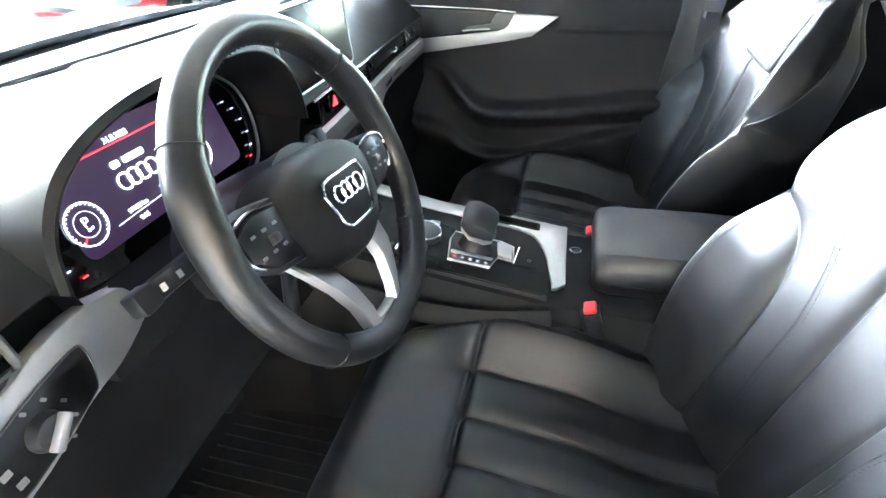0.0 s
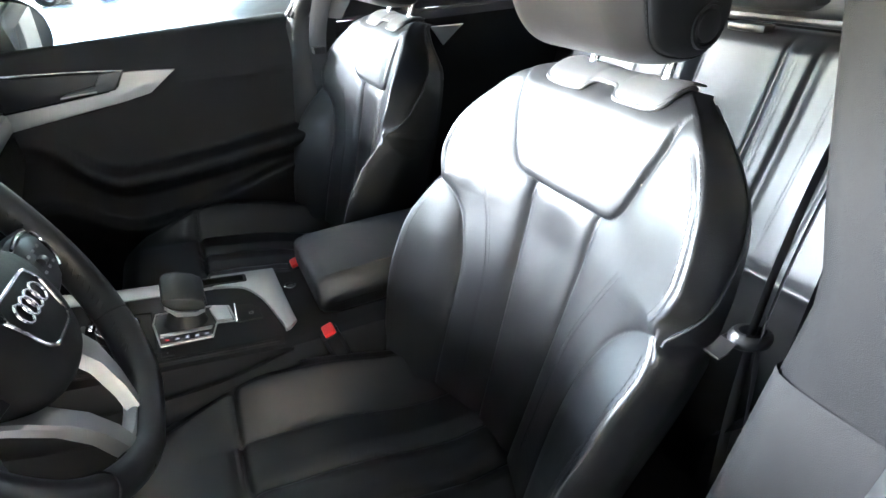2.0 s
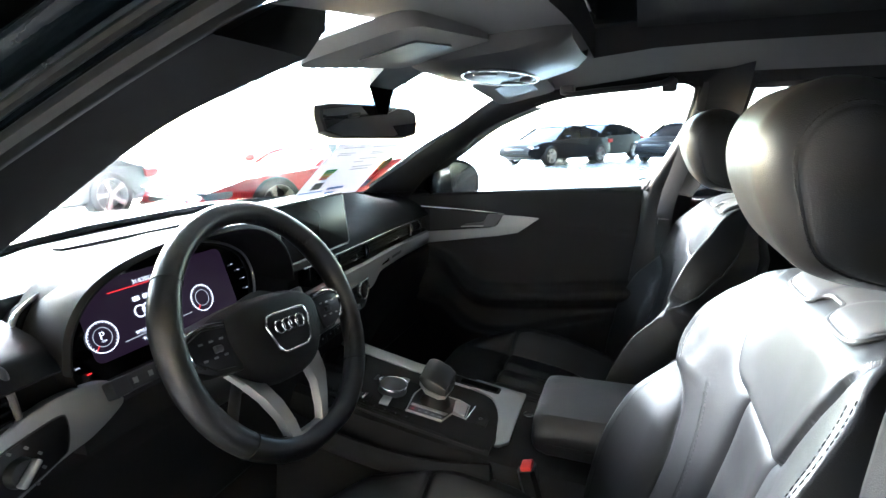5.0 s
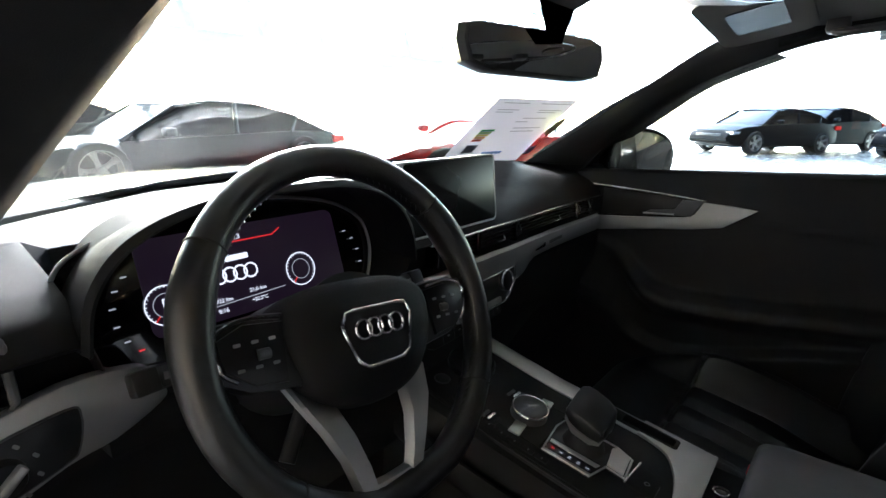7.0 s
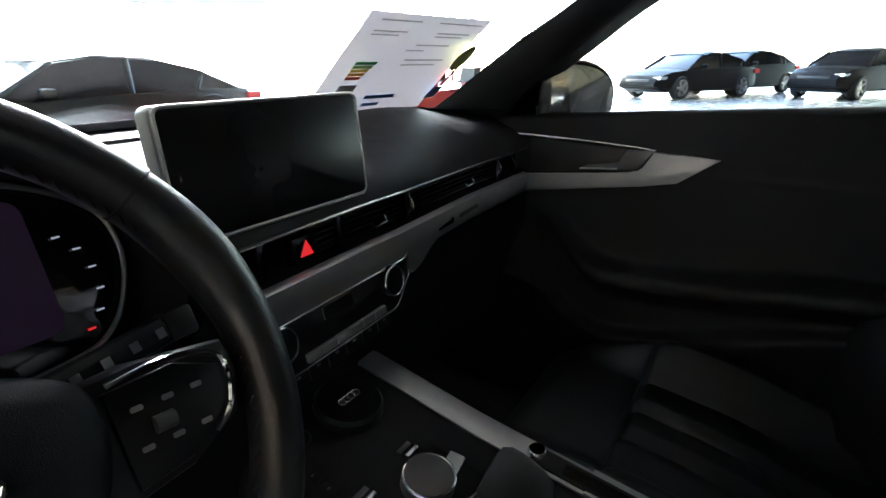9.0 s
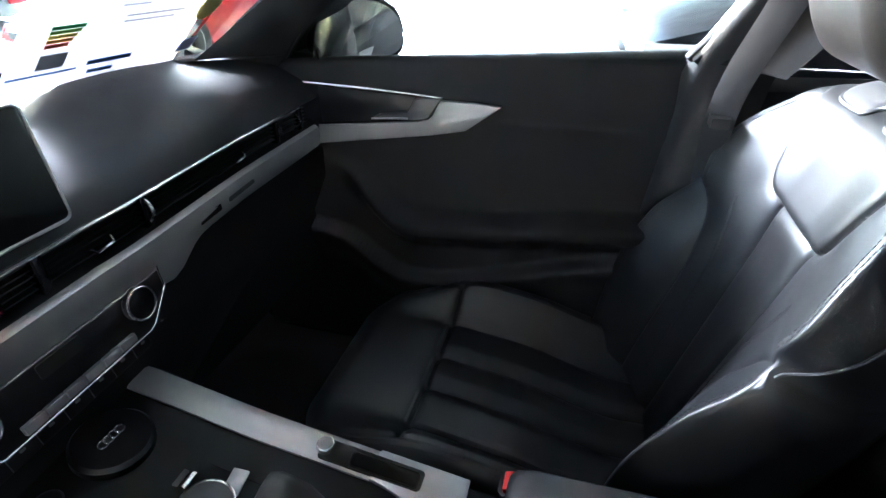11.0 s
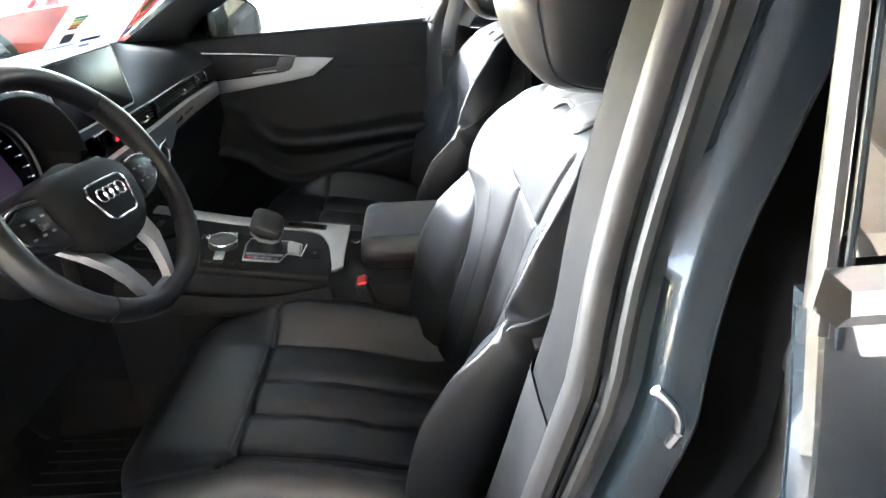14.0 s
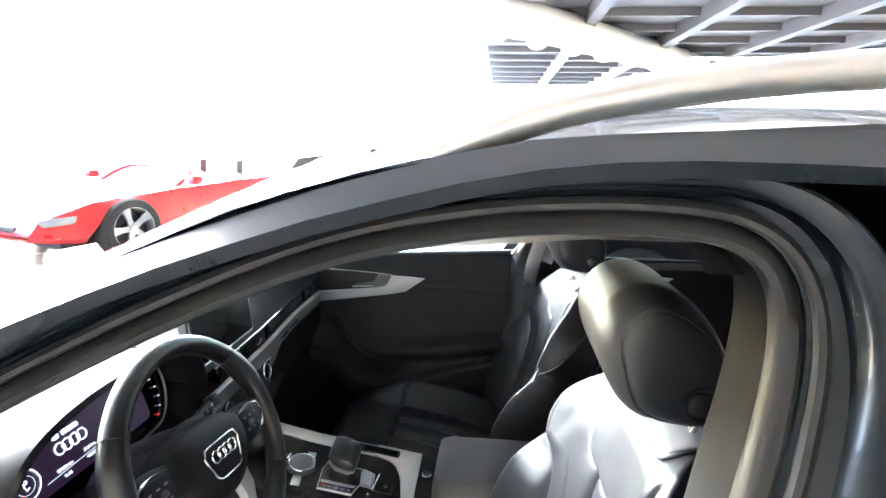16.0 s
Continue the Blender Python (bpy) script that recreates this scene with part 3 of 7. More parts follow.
HM = WM @ Matrix.Translation((-0.010, -0.004, 0)) @ pose(0, 0, 0, 0, 0, -6)   # hub, turned a little


def build_wheel():
    wheel = thing("steering_wheel", "black leather steering wheel with silver lower spokes", "steering wheel", WC)
    # rim, thicker at the thumb rests, a little flat below
    N = 96
    bm = bmesh.new()
    rings = []
    for k in range(N):
        a = 2 * math.pi * k / N
        R = 0.1665
        x, y = R * math.cos(a), R * math.sin(a)
        y = max(y, -0.158 - 0.004 * math.cos(x / 0.05)) if y < -0.15 else y
        d = Vector((math.cos(a), math.sin(a), 0))
        r = 0.0164 + 0.0022 * (math.exp(-((math.degrees(a) - 22) / 14) ** 2) + math.exp(-((math.degrees(a) - 158) / 14) ** 2))
        row = []
        for j in range(14):
            b = 2 * math.pi * j / 14
            row.append(WM @ (Vector((x, y, 0)) + d * r * 0.95 * math.cos(b) + Vector((0, 0, r * 1.12 * math.sin(b)))))
        rings.append(row)
    rings.append(rings[0])
    loft(rings, True, False, bm)
    bmesh.ops.remove_doubles(bm, verts=bm.verts[:], dist=1e-6)
    rim = part("rim", bm, WHEEL_LEATHER, wheel, "black leather rim")
    for deg in (38, 142, 222, 318):
        a = radians(deg)
        d = Vector((math.cos(a), math.sin(a), 0))
        c = d * 0.1665
        pts = [WM @ (c + d * 0.0164 * math.cos(b) + Vector((0, 0, 0.0192 * math.sin(b)))) for b in np.linspace(0, 2 * math.pi, 24, endpoint=False)]
        part("seam", tube(pts, 0.0009, 5, True), RUBBER, rim)
    bm = bmesh.new()
    for k in range(120):
        a = 2 * math.pi * k / 120
        if -120 < math.degrees(a) - 360 < -60:
            continue
        d = Vector((math.cos(a), math.sin(a), 0))
        t = Vector((-math.sin(a), math.cos(a), 0))
        p = d * (0.1665 - 0.0160) + Vector((0, 0, 0.004))
        tube([WM @ (p - t * 0.0025 + Vector((0, 0, -0.003))), WM @ (p + t * 0.0025 + Vector((0, 0, 0.003)))], 0.0007, 4, False, bm)
    ob = part("rim_stitching", bm, RUBBER, rim, smooth=False)
    ob["kind"] = "stuff"
    # airbag cover: a domed shield
    out = curve2([(-0.088, 0.020), (-0.080, 0.046), (-0.05, 0.062), (0.0, 0.066), (0.05, 0.062), (0.080, 0.046), (0.088, 0.020), (0.080, -0.02), (0.058, -0.055), (0.03, -0.072), (0.0, -0.076), (-0.03, -0.072), (-0.058, -0.055), (-0.080, -0.02), (-0.088, 0.020)], 5)[:-1]
    rings = []
    for f, z in ((1.0, -0.035), (1.02, -0.01), (1.0, 0.004), (0.95, 0.013), (0.85, 0.020), (0.65, 0.025), (0.4, 0.028), (0.15, 0.029)):
        rings.append([HM @ Vector((x * f, y * f * 0.84 - 0.006, z)) for x, y in out])
    part("airbag_cover", loft(rings), PLASTIC, wheel, "smooth black airbag cover")
    # badge frame and four interlocked rings
    hexo = [(-0.036, 0.010), (-0.030, 0.021), (0.030, 0.021), (0.036, 0.010), (0.027, -0.018), (0.018, -0.024), (-0.018, -0.024), (-0.027, -0.018)]
    fr = [HM @ Vector((x * 1.16, y * 1.16 - 0.006, 0.0295)) for x, y in hexo]
    sm = []
    for i, p in enumerate(fr):
        q = fr[(i + 1) % len(fr)]
        sm += [p.lerp(q, 0.12), p.lerp(q, 0.5), p.lerp(q, 0.88)]
    badge = part("badge_plate", plate([(x * 1.14, y * 1.14 - 0.006) for x, y in hexo], 0.006, HM @ Matrix.Translation((0, 0, 0.0235)), 0.001), PLASTIC, wheel, "black badge plate")
    part("badge_frame", tube(sm, 0.0019, 8, True), CHROME, badge, "bright silver badge frame")
    for i in range(4):
        part("badge_ring", ring(0.0086, 0.0014, HM @ Matrix.Translation((-0.0195 + 0.013 * i, 0.000, 0.0312 + 0.0006 * (i % 2))), 28, 6), CHROME, badge, "bright silver ring")
    # side spokes with switch pads
    for sgn in (1, -1):
        o = [(0.070, 0.030), (0.105, 0.034), (0.152, 0.030), (0.156, 0.012), (0.150, -0.012), (0.120, -0.028), (0.075, -0.034)]
        bm = plate([(sgn * x, y) for x, y in (o if sgn > 0 else reversed(o))], 0.022, HM @ Matrix.Translation((0, 0, -0.014)), 0.005)
        spoke = part("side_spoke", bm, HARD, wheel)
        o2 = [(0.086, 0.024), (0.12, 0.027), (0.143, 0.018), (0.140, -0.006), (0.118, -0.022), (0.090, -0.026)]
        part("switch_pad", plate([(sgn * x, y) for x, y in (o2 if sgn > 0 else reversed(o2))], 0.006, HM @ Matrix.Translation((0, 0, 0.006)), 0.0015), PAD, spoke, "satin black switch pad")
        fr = spline([HM @ Vector((sgn * x, y, 0.0115)) for x, y in ((0.088, 0.0265), (0.12, 0.030), (0.145, 0.021), (0.144, -0.004), (0.132, -0.016))], 6)
        part("switch_trim", tube(fr, 0.0017, 6), CHROME, spoke, "thin silver trim")
        for k in range(2):
            for j in range(3):
                cx, cy = sgn * (0.098 + 0.015 * j), 0.012 - 0.020 * k
                part("switch_mark", plate(rounded(0.006, 0.0028, 0.001), 0.0006, HM @ Matrix.Translation((cx, cy, 0.0121))), PRINT, spoke, smooth=False)
        part("roller", tube([HM @ Vector((sgn * 0.103, 0.001, 0.013)), HM @ Vector((sgn * 0.113, 0.001, 0.013))], 0.0045, 12), HARD_GREY, spoke, "ribbed grey roller")
    # lower double spoke in silver: flat blades that meet in a bridge
    for sgn in (1, -1):
        rows = []
        for a, b, w, z in ((0.060, -0.040, 0.018, -0.020), (0.058, -0.058, 0.018, -0.004), (0.049, -0.085, 0.0155, 0.006), (0.038, -0.115, 0.0125, 0.007), (0.028, -0.148, 0.0105, 0.002)):
            rows.append([HM @ Vector((sgn * a + w * c, b + 0.006 * c * sgn, z + d)) for c, d in ((-1, -0.010), (-1, -0.001), (-0.82, 0.0025), (0.82, 0.0025), (1, -0.001), (1, -0.010))])
        part("lower_spoke", loft(rows), SILVER, wheel, "satin silver spoke")
    rows = [[HM @ Vector((x, y + 0.0085 * c, 0.001 + d)) for c, d in ((-1, -0.010), (-1, 0.0), (-0.8, 0.003), (0.8, 0.003), (1, 0.0), (1, -0.010))] for x, y in ((-0.037, -0.144), (-0.02, -0.147), (0.0, -0.148), (0.02, -0.147), (0.037, -0.144))]
    part("lower_bridge", loft(rows), SILVER, wheel, "satin silver bridge between the spokes")
    # hub behind
    part("column_shroud", loft([[WM @ Vector((r * 1.15 * math.cos(a), r * math.sin(a) - dy, z)) for a in np.linspace(0, 2 * math.pi, 28, endpoint=False)]
                               for r, z, dy in ((0.055, -0.02, 0.0), (0.055, -0.05, 0.005), (0.062, -0.09, 0.012), (0.065, -0.17, 0.02))]), HARD, wheel)
    # stalks
    for sgn, up_ in ((1, 0.010), (-1, 0.012)):
        p = [WM @ Vector((sgn * x, up_ + 0.10 * (x - 0.05) * (1 if sgn > 0 else 0.1), z)) for x, z in ((0.05, -0.085), (0.085, -0.088), (0.12, -0.092), (0.172, -0.096))]
        st = part("stalk", tube(spline(p, 5), (0.011, 0.008), 10, up=WM.to_3x3() @ Vector((0, 0, 1))), HARD, wheel, "black column stalk with white symbols")
        for j in range(4):
            q = p[1].lerp(p[3], 0.15 + 0.22 * j) + WM.to_3x3() @ Vector((0, 0, 0.0085))
            part("stalk_mark", boxed((-0.003, -0.0035, 0), (0.003, 0.0035, 0.0006), 0, axes(q, WM.to_3x3() @ Vector((1, 0.1 * sgn, 0)), WM.to_3x3() @ Vector((0, 1, 0)))), PRINT, st, smooth=False)
        part("stalk_end", boxed((-0.011, -0.011, -0.010), (0.011, 0.011, 0.010), 0.003, axes(p[3], WM.to_3x3() @ Vector((1, 0, 0)), WM.to_3x3() @ Vector((0, 1, 0)))), HARD, st, "square end button")
    p = [WM @ Vector((-x, y, -0.06)) for x, y in ((0.045, -0.045), (0.07, -0.075), (0.09, -0.10))]
    part("cruise_stalk", tube(p, 0.008, 10), HARD, wheel)
    return wheel


build_wheel()


# ---- dashboard ----
XC = 0.04


def front_y(x):
    return float(np.interp(x, (-0.64, -0.45, -0.1, 0.15, 0.4, 0.66), (0.735, 0.745, 0.745, 0.757, 0.785, 0.80)))


def base_y(x):
    return float(np.interp(x, (-0.64, -0.5, -0.3, 0.04, 0.38, 0.58, 0.68), (0.98, 1.08, 1.20, 1.27, 1.20, 1.05, 0.96)))


def lift(x):
    """The trim lines rise a little towards the middle of the car."""
    return 0.016 * float(np.interp(x, (0.1, 0.66), (1, 0)))


def build_dashboard():
    dash = thing("dashboard", "black soft-touch dashboard with silver trim strips", "dashboard", (XC, 0.95, 0.6))
    rows = []
    for x in np.linspace(-0.645, 0.69, 61):
        f, b = front_y(x), base_y(x)
        bulge = 0.02 * math.exp(-((x - 0.42) / 0.16) ** 2)
        hump = smooth01(0.25, 0.12, abs(x + 0.345))
        ends = smooth01(0.0, 0.06, min(x + 0.645, 0.69 - x))
        rec = smooth01(0.205, 0.185, abs(x + 0.352))
        low = lambda z, to: z + (to - z) * rec
        d = lift(x)
        top = [(b + 0.02, 0.955), (b, 0.968), (b - 0.10, 0.972 + bulge), (f + 0.16 + 0.02 * ends, low(0.968 + bulge + 0.02 * hump, 0.96)), (f + 0.13 * rec + 0.08 * (1 - rec), low(0.950 + 0.6 * bulge + 0.012 * hump, 0.86)), (f + 0.03, low(0.928 + 0.6 * d, 0.836)), (f + 0.006, low(0.905 + d, 0.832)), (f, low(0.897 + d, 0.826))]
        face = [(f + 0.004, low(0.893 + d, 0.822)), (f + 0.03, low(0.890 + d, 0.818)), (f + 0.034, low(0.850 + d, 0.816)), (f + 0.002, low(0.846 + d, 0.814)), (f + 0.006, 0.80 + 0.6 * d), (f + 0.04, 0.79), (f + 0.06, 0.75), (f + 0.045, 0.66), (f + 0.06, 0.55), (f + 0.14, 0.47)]
        rows.append([Vector((x, y, z)) for y, z in top + face])
    bm = loft(rows, False, False)
    part("dash_body", bm, PLASTIC, dash, "black grained dash top")
    # chrome line over the vents, silver strip below them
    xs = np.linspace(-0.10, 0.655, 40)
    part("chrome_line", tube([(x, front_y(x) - 0.002, 0.895 + lift(x)) for x in xs], 0.0022, 6), CHROME, dash, "thin bright line over the vents")
    rows = []
    for x in np.linspace(-0.13, 0.668, 50):
        f = front_y(x)
        dip = 0.030 * math.exp(-((x - 0.195) / 0.045) ** 2)
        rows.append([Vector((x, f + dy, z + lift(x))) for dy, z in ((0.03, 0.846), (-0.002, 0.846), (-0.008, 0.842), (-0.010, 0.825), (-0.006, 0.806 - dip), (0.0, 0.800 - dip), (0.03, 0.800 - dip))])
    part("decor_strip", loft(rows, False, False), SILVER, dash, "brushed silver decor strip")
    # model plaque as plain bars on the strip
    y = front_y(0.30) - 0.0105
    part("plaque", plate(rounded(0.052, 0.010, 0.002), 0.0012, axes((0.29, y + 0.001, 0.832), (1, 0.09, 0), (0, 0, 1)), 0.0003), CHROME, dash, "small silver plaque")
    for k in range(5):
        part("plaque_bar", plate(rounded(0.007, 0.004, 0.0008), 0.0005, axes((0.27 + 0.010 * k, y - 0.0004 + 0.0009 * k, 0.832), (1, 0.09, 0), (0, 0, 1))), HARD, dash, smooth=False)
    part("script_bar", plate(rounded(0.075, 0.007, 0.002), 0.0006, axes((0.375, front_y(0.375) - 0.0105, 0.832), (1, 0.09, 0), (0, 0, 1))), HARD_GREY, dash, "row of small script, as a plain bar", smooth=False)
    # passenger vent band: slats and dividers
    for zz in (0.858, 0.865, 0.872, 0.879, 0.886):
        part("vent_slat", tube([(x, front_y(x) + 0.012, zz + lift(x)) for x in np.linspace(0.0, 0.645, 30)], (0.0014, 0.006), 6, up=(0, 1, 0)), HARD, dash)
    for x in (-0.07, 0.045, 0.19, 0.53, 0.62):
        part("vent_divider", boxed((x - 0.006, front_y(x) + 0.002, 0.850 + lift(x)), (x + 0.006, front_y(x) + 0.03, 0.892 + lift(x)), 0.002), GLOSS, dash)
    for x in (0.19, 0.53, 0.60):
        part("vent_wheel", tube(spline([(x + 0.001, front_y(x) + 0.004, 0.857 + lift(x)), (x + 0.004, front_y(x) - 0.003, 0.871 + lift(x)), (x + 0.001, front_y(x) + 0.004, 0.886 + lift(x))], 5), 0.0025, 6), CHROME, dash, "chrome vent thumbwheel")
    for x in (0.115, 0.40):
        part("vent_tab", tube([(x + dx, front_y(x) + dy, z + lift(x)) for dx, dy, z in ((-0.014, 0.002, 0.867), (-0.011, -0.004, 0.863), (0.011, -0.004, 0.865), (0.014, 0.002, 0.871))], 0.0016, 6), CHROME, dash, "chrome vent tab")
    # hazard switch
    part("hazard_switch", plate(rounded(0.034, 0.03, 0.003), 0.01, axes((-0.015, front_y(0) + 0.012, 0.885), (1, 0, 0), (0, 0, 1)), 0.002), GLOSS, dash, "gloss black hazard switch")
    m = axes((-0.012, front_y(0) + 0.0015, 0.886), (1, 0, 0), (0, 0, 1))
    part("hazard_triangle", plate([(-0.009, -0.008), (0.009, -0.008), (0.0, 0.009)], 0.0012, m), REDLIGHT, dash, "red lit warning triangle", smooth=False)
    # central screen
    sc = axes((-0.023, 0.766, 0.981), (1, 0.01, 0), (0, 0.10, 1))
    screen = part("screen", plate(rounded(0.236, 0.112, 0.007), 0.006, sc, 0.0015), DEAD_SCREEN, dash, "switched-off black display")
    part("screen_housing", plate(rounded(0.242, 0.118, 0.009), 0.016, sc @ Matrix.Translation((0, 0, -0.0165)), 0.003), SILVER, dash, "silver-edged display housing")
    part("screen_frame", tube([sc @ Vector((x, y, 0.0045)) for x, y in rounded(0.238, 0.114, 0.008)], 0.0022, 6, True), SILVER, screen, "thin silver frame")
    part("screen_foot", loft([[Vector((-0.023 + sx * w, y, z)) for sx, y, z in ((-1, yy, 0.91), (-1, yy + 0.02, z1), (1, yy + 0.02, z1), (1, yy, 0.91))] for w, yy, z1 in ((0.11, 0.775, 0.955), (0.12, 0.80, 0.955), (0.10, 0.90, 0.958))]), PLASTIC, dash)
    # climate unit
    cl = axes((0.034, 0.744, 0.797), (1, 0.04, 0), (0, 0.16, 1))
    outl = [(-0.125, 0.022), (0.122, 0.022), (0.132, 0.028), (0.130, 0.0), (0.095, -0.032), (0.085, -0.036), (-0.10, -0.036), (-0.118, -0.026), (-0.128, 0.0), (-0.132, 0.016)]
    unit = part("climate_unit", plate(outl, 0.014, cl @ Matrix.Translation((0, 0, -0.012)), 0.002), PAD, dash, "satin black climate unit")
    fr = [cl @ Vector((x, y, 0.0028)) for x, y in outl]
    part("climate_frame", tube(fr, 0.0013, 6, True), CHROME, unit)
    for x in (-0.108, 0.086):
        m = cl @ Matrix.Translation((x, 0.004, 0.002))
        part("climate_knob", disc(0.0200, 0.009, m, 32, 0.002, r2=0.0185), PAD, unit, "black rotary knob")
        part("knob_ring", ring(0.0192, 0.0018, m @ Matrix.Translation((0, 0, 0.0082)), 36, 8), CHROME, unit, "chrome knob ring")
    for k in range(6):
        part("climate_key", boxed((-0.0113, -0.0052, 0), (0.0113, 0.0052, 0.006), 0.0012, cl @ Matrix.Translation((-0.066 + 0.0235 * k, -0.026, 0.002))), SILVER, unit, "silver key")
    part("climate_display", plate(rounded(0.05, 0.016, 0.002), 0.0008, cl @ Matrix.Translation((-0.014, 0.010, 0.002))), HARD, unit, smooth=False)
    sw = axes((0.02, 0.755, 0.742), (1, 0.04, 0), (0, 0.2, 1))
    row = part("switch_bank", plate(rounded(0.215, 0.026, 0.006), 0.014, sw @ Matrix.Translation((0, 0, -0.01)), 0.002), PAD, dash, "row of black switches")
    for k in range(6):
        part("switch_line", boxed((-0.0005, -0.011, 0), (0.0005, 0.011, 0.0006), 0, sw @ Matrix.Translation((-0.08 + 0.032 * k, 0, 0.004))), HARD_GREY, row, smooth=False)
        part("switch_mark", plate(rounded(0.006, 0.003, 0.001), 0.0005, sw @ Matrix.Translation((-0.064 + 0.032 * k, 0, 0.004))), PRINT, row, smooth=False)
    # storage niche below, lower dash and knee panel
    part("lower_dash", loft([[Vector((x, y, z)) for y, z in ((0.80, 0.79), (0.80, 0.73), (0.84, 0.64), (0.82, 0.54), (0.90, 0.46), (1.0, 0.46), (1.0, 0.79))] for x in (-0.64, -0.4, -0.12, 0.18, 0.5, 0.69)]), PLASTIC, dash)
    seam = [(x, front_y(x) + 0.051, 0.70) for x in np.linspace(0.2, 0.64, 10)]
    part("glovebox_gap", tube(seam, 0.0015, 5), RUBBER, dash)
    # windscreen vent slot on top
    part("defrost_slot", boxed((-0.32, 1.09, 0.966), (0.42, 1.115, 0.976), 0.003), HARD, dash)
    return dash


build_dashboard()


def text_mesh(body, size, m, mat, parent, name):
    cu = bpy.data.curves.new(name, "FONT")
    cu.body, cu.size, cu.align_x, cu.align_y = body, size, "CENTER", "CENTER"
    cu.extrude = 0.0002
    ob = bpy.data.objects.new(name, cu)
    scene.collection.objects.link(ob)
    bpy.context.view_layer.update()
    me = bpy.data.meshes.new_from_object(ob.evaluated_get(bpy.context.evaluated_depsgraph_get()))
    bpy.data.objects.remove(ob)
    me.transform(m)
    me.materials.clear()
    me.materials.append(mat)
    return attach(name, me, parent)


def build_cluster():
    """Digital instrument display under its cowl."""
    cl = thing("instrument_cluster", "lit digital instrument display under a black cowl", "instrument display", (-0.355, 0.82, 0.85))
    m = axes((-0.352, 0.815, 0.925), (1, 0, 0), (0, 0.32, 1))   # z towards the driver
    face = curve2([(-0.212, 0.015), (-0.208, -0.03), (-0.185, -0.066), (-0.12, -0.084), (0.0, -0.082), (0.12, -0.080), (0.160, -0.066), (0.182, -0.03), (0.187, 0.005), (0.175, 0.035), (0.13, 0.062), (0.05, 0.078), (-0.05, 0.078), (-0.13, 0.066), (-0.19, 0.045), (-0.212, 0.015)], 5)[:-1]
    part("cluster_face", plate(face, 0.01, m @ Matrix.Translation((0, 0, -0.012)), 0.001), GLOSS, cl, "black glass face")
    part("cluster_bezel", tube([m @ Vector((x, y, 0.001)) for x, y in face], 0.0024, 8, True), SILVER, cl, "thin silver bezel")
    d = m @ Matrix.Translation((0, -0.010, 0.0))
    part("display", plate(rounded(0.262, 0.108, 0.012), 0.0012, d @ Matrix.Translation((0, 0.008, -0.0025)), 0), SCREEN, cl, "dark violet lit display", smooth=False)
    for x in (-0.112, 0.062):
        g = d @ Matrix.Translation((x, -0.012 if x < 0 else -0.010, 0.0))
        part("dial_ring", ring(0.0215, 0.0007, g, 48, 6), WHITELIGHT, cl, "thin white dial ring", smooth=False)
        part("dial_inner_ring", ring(0.013, 0.0005, g, 40, 6), DIMLIGHT, cl, smooth=False)
        for k in range(22):
            a = radians(225 - 270 * k / 21)
            p, q = Vector((0.0190 * math.cos(a), 0.0190 * math.sin(a), 0)), Vector((0.0213 * math.cos(a), 0.0213 * math.sin(a), 0))
            part("dial_tick", tube([g @ p, g @ q], 0.0005, 4), WHITELIGHT, cl, smooth=False)
        a = radians(230)
        part("dial_needle", tube([g @ Vector((0.013 * math.cos(a), 0.013 * math.sin(a), 0)), g @ Vector((0.021 * math.cos(a), 0.021 * math.sin(a), 0))], 0.0008, 4), REDLIGHT, cl, "red needle", smooth=False)
    text_mesh("P", 0.015, d @ Matrix.Translation((-0.112, -0.0105, -0.0005)), WHITELIGHT, cl, "gear_text")
    text_mesh("OFF", 0.0042, d @ Matrix.Translation((-0.111, -0.0180, -0.0005)), WHITELIGHT, cl, "state_text")
    part("red_line", tube([d @ Vector(p) for p in ((-0.085, 0.042, 0), (0.032, 0.042, 0), (0.044, 0.049, 0))], 0.0008, 5), REDLIGHT, cl, "red rule across the display", smooth=False)
    part("white_rule", tube([d @ Vector(p) for p in ((-0.085, -0.030, 0), (0.034, -0.026, 0))], 0.0006, 5), DIMLIGHT, cl, smooth=False)
    for k, w in enumerate((0.011, 0.030)):
        part("model_bar", plate(rounded(w, 0.007, 0.002), 0.0006, d @ Matrix.Translation((-0.048 + 0.026 * k, 0.023, 0))), WHITELIGHT, cl, smooth=False)
    for k in range(4):
        part("display_ring", ring(0.0085, 0.0011, d @ Matrix.Translation((-0.048 + 0.0135 * k, 0.004, 0)), 24, 6), WHITELIGHT, cl, smooth=False)
    text_mesh("31.8.2023", 0.0085, d @ Matrix.Translation((-0.028, 0.047, 0)), WHITELIGHT, cl, "date_text")
    text_mesh("97922 km", 0.0070, d @ Matrix.Translation((-0.052, -0.024, 0)), WHITELIGHT, cl, "distance_text")
    text_mesh("21,6 km", 0.0070, d @ Matrix.Translation((-0.004, -0.0205, 0)), WHITELIGHT, cl, "trip_text")
    text_mesh("9:16", 0.0075, d @ Matrix.Translation((-0.052, -0.036, 0)), WHITELIGHT, cl, "clock_text")
    text_mesh("+22.5\u00b0C", 0.0065, d @ Matrix.Translation((-0.004, -0.033, 0)), WHITELIGHT, cl, "temperature_text")
    # side gauges
    for sgn in (1, -1):
        for k in range(6):
            a = radians(60 - 24 * k)
            c = d @ Vector((sgn * (0.128 + 0.035 * math.cos(a)), -0.012 + 0.045 * math.sin(a), 0.0))
            part("gauge_tick", plate(rounded(0.006, 0.0016, 0.0005), 0.0006, axes(c, (1, 0, 0), (0, 0.3, 1))), REDLIGHT if k == 5 else DIMLIGHT, cl, smooth=False)
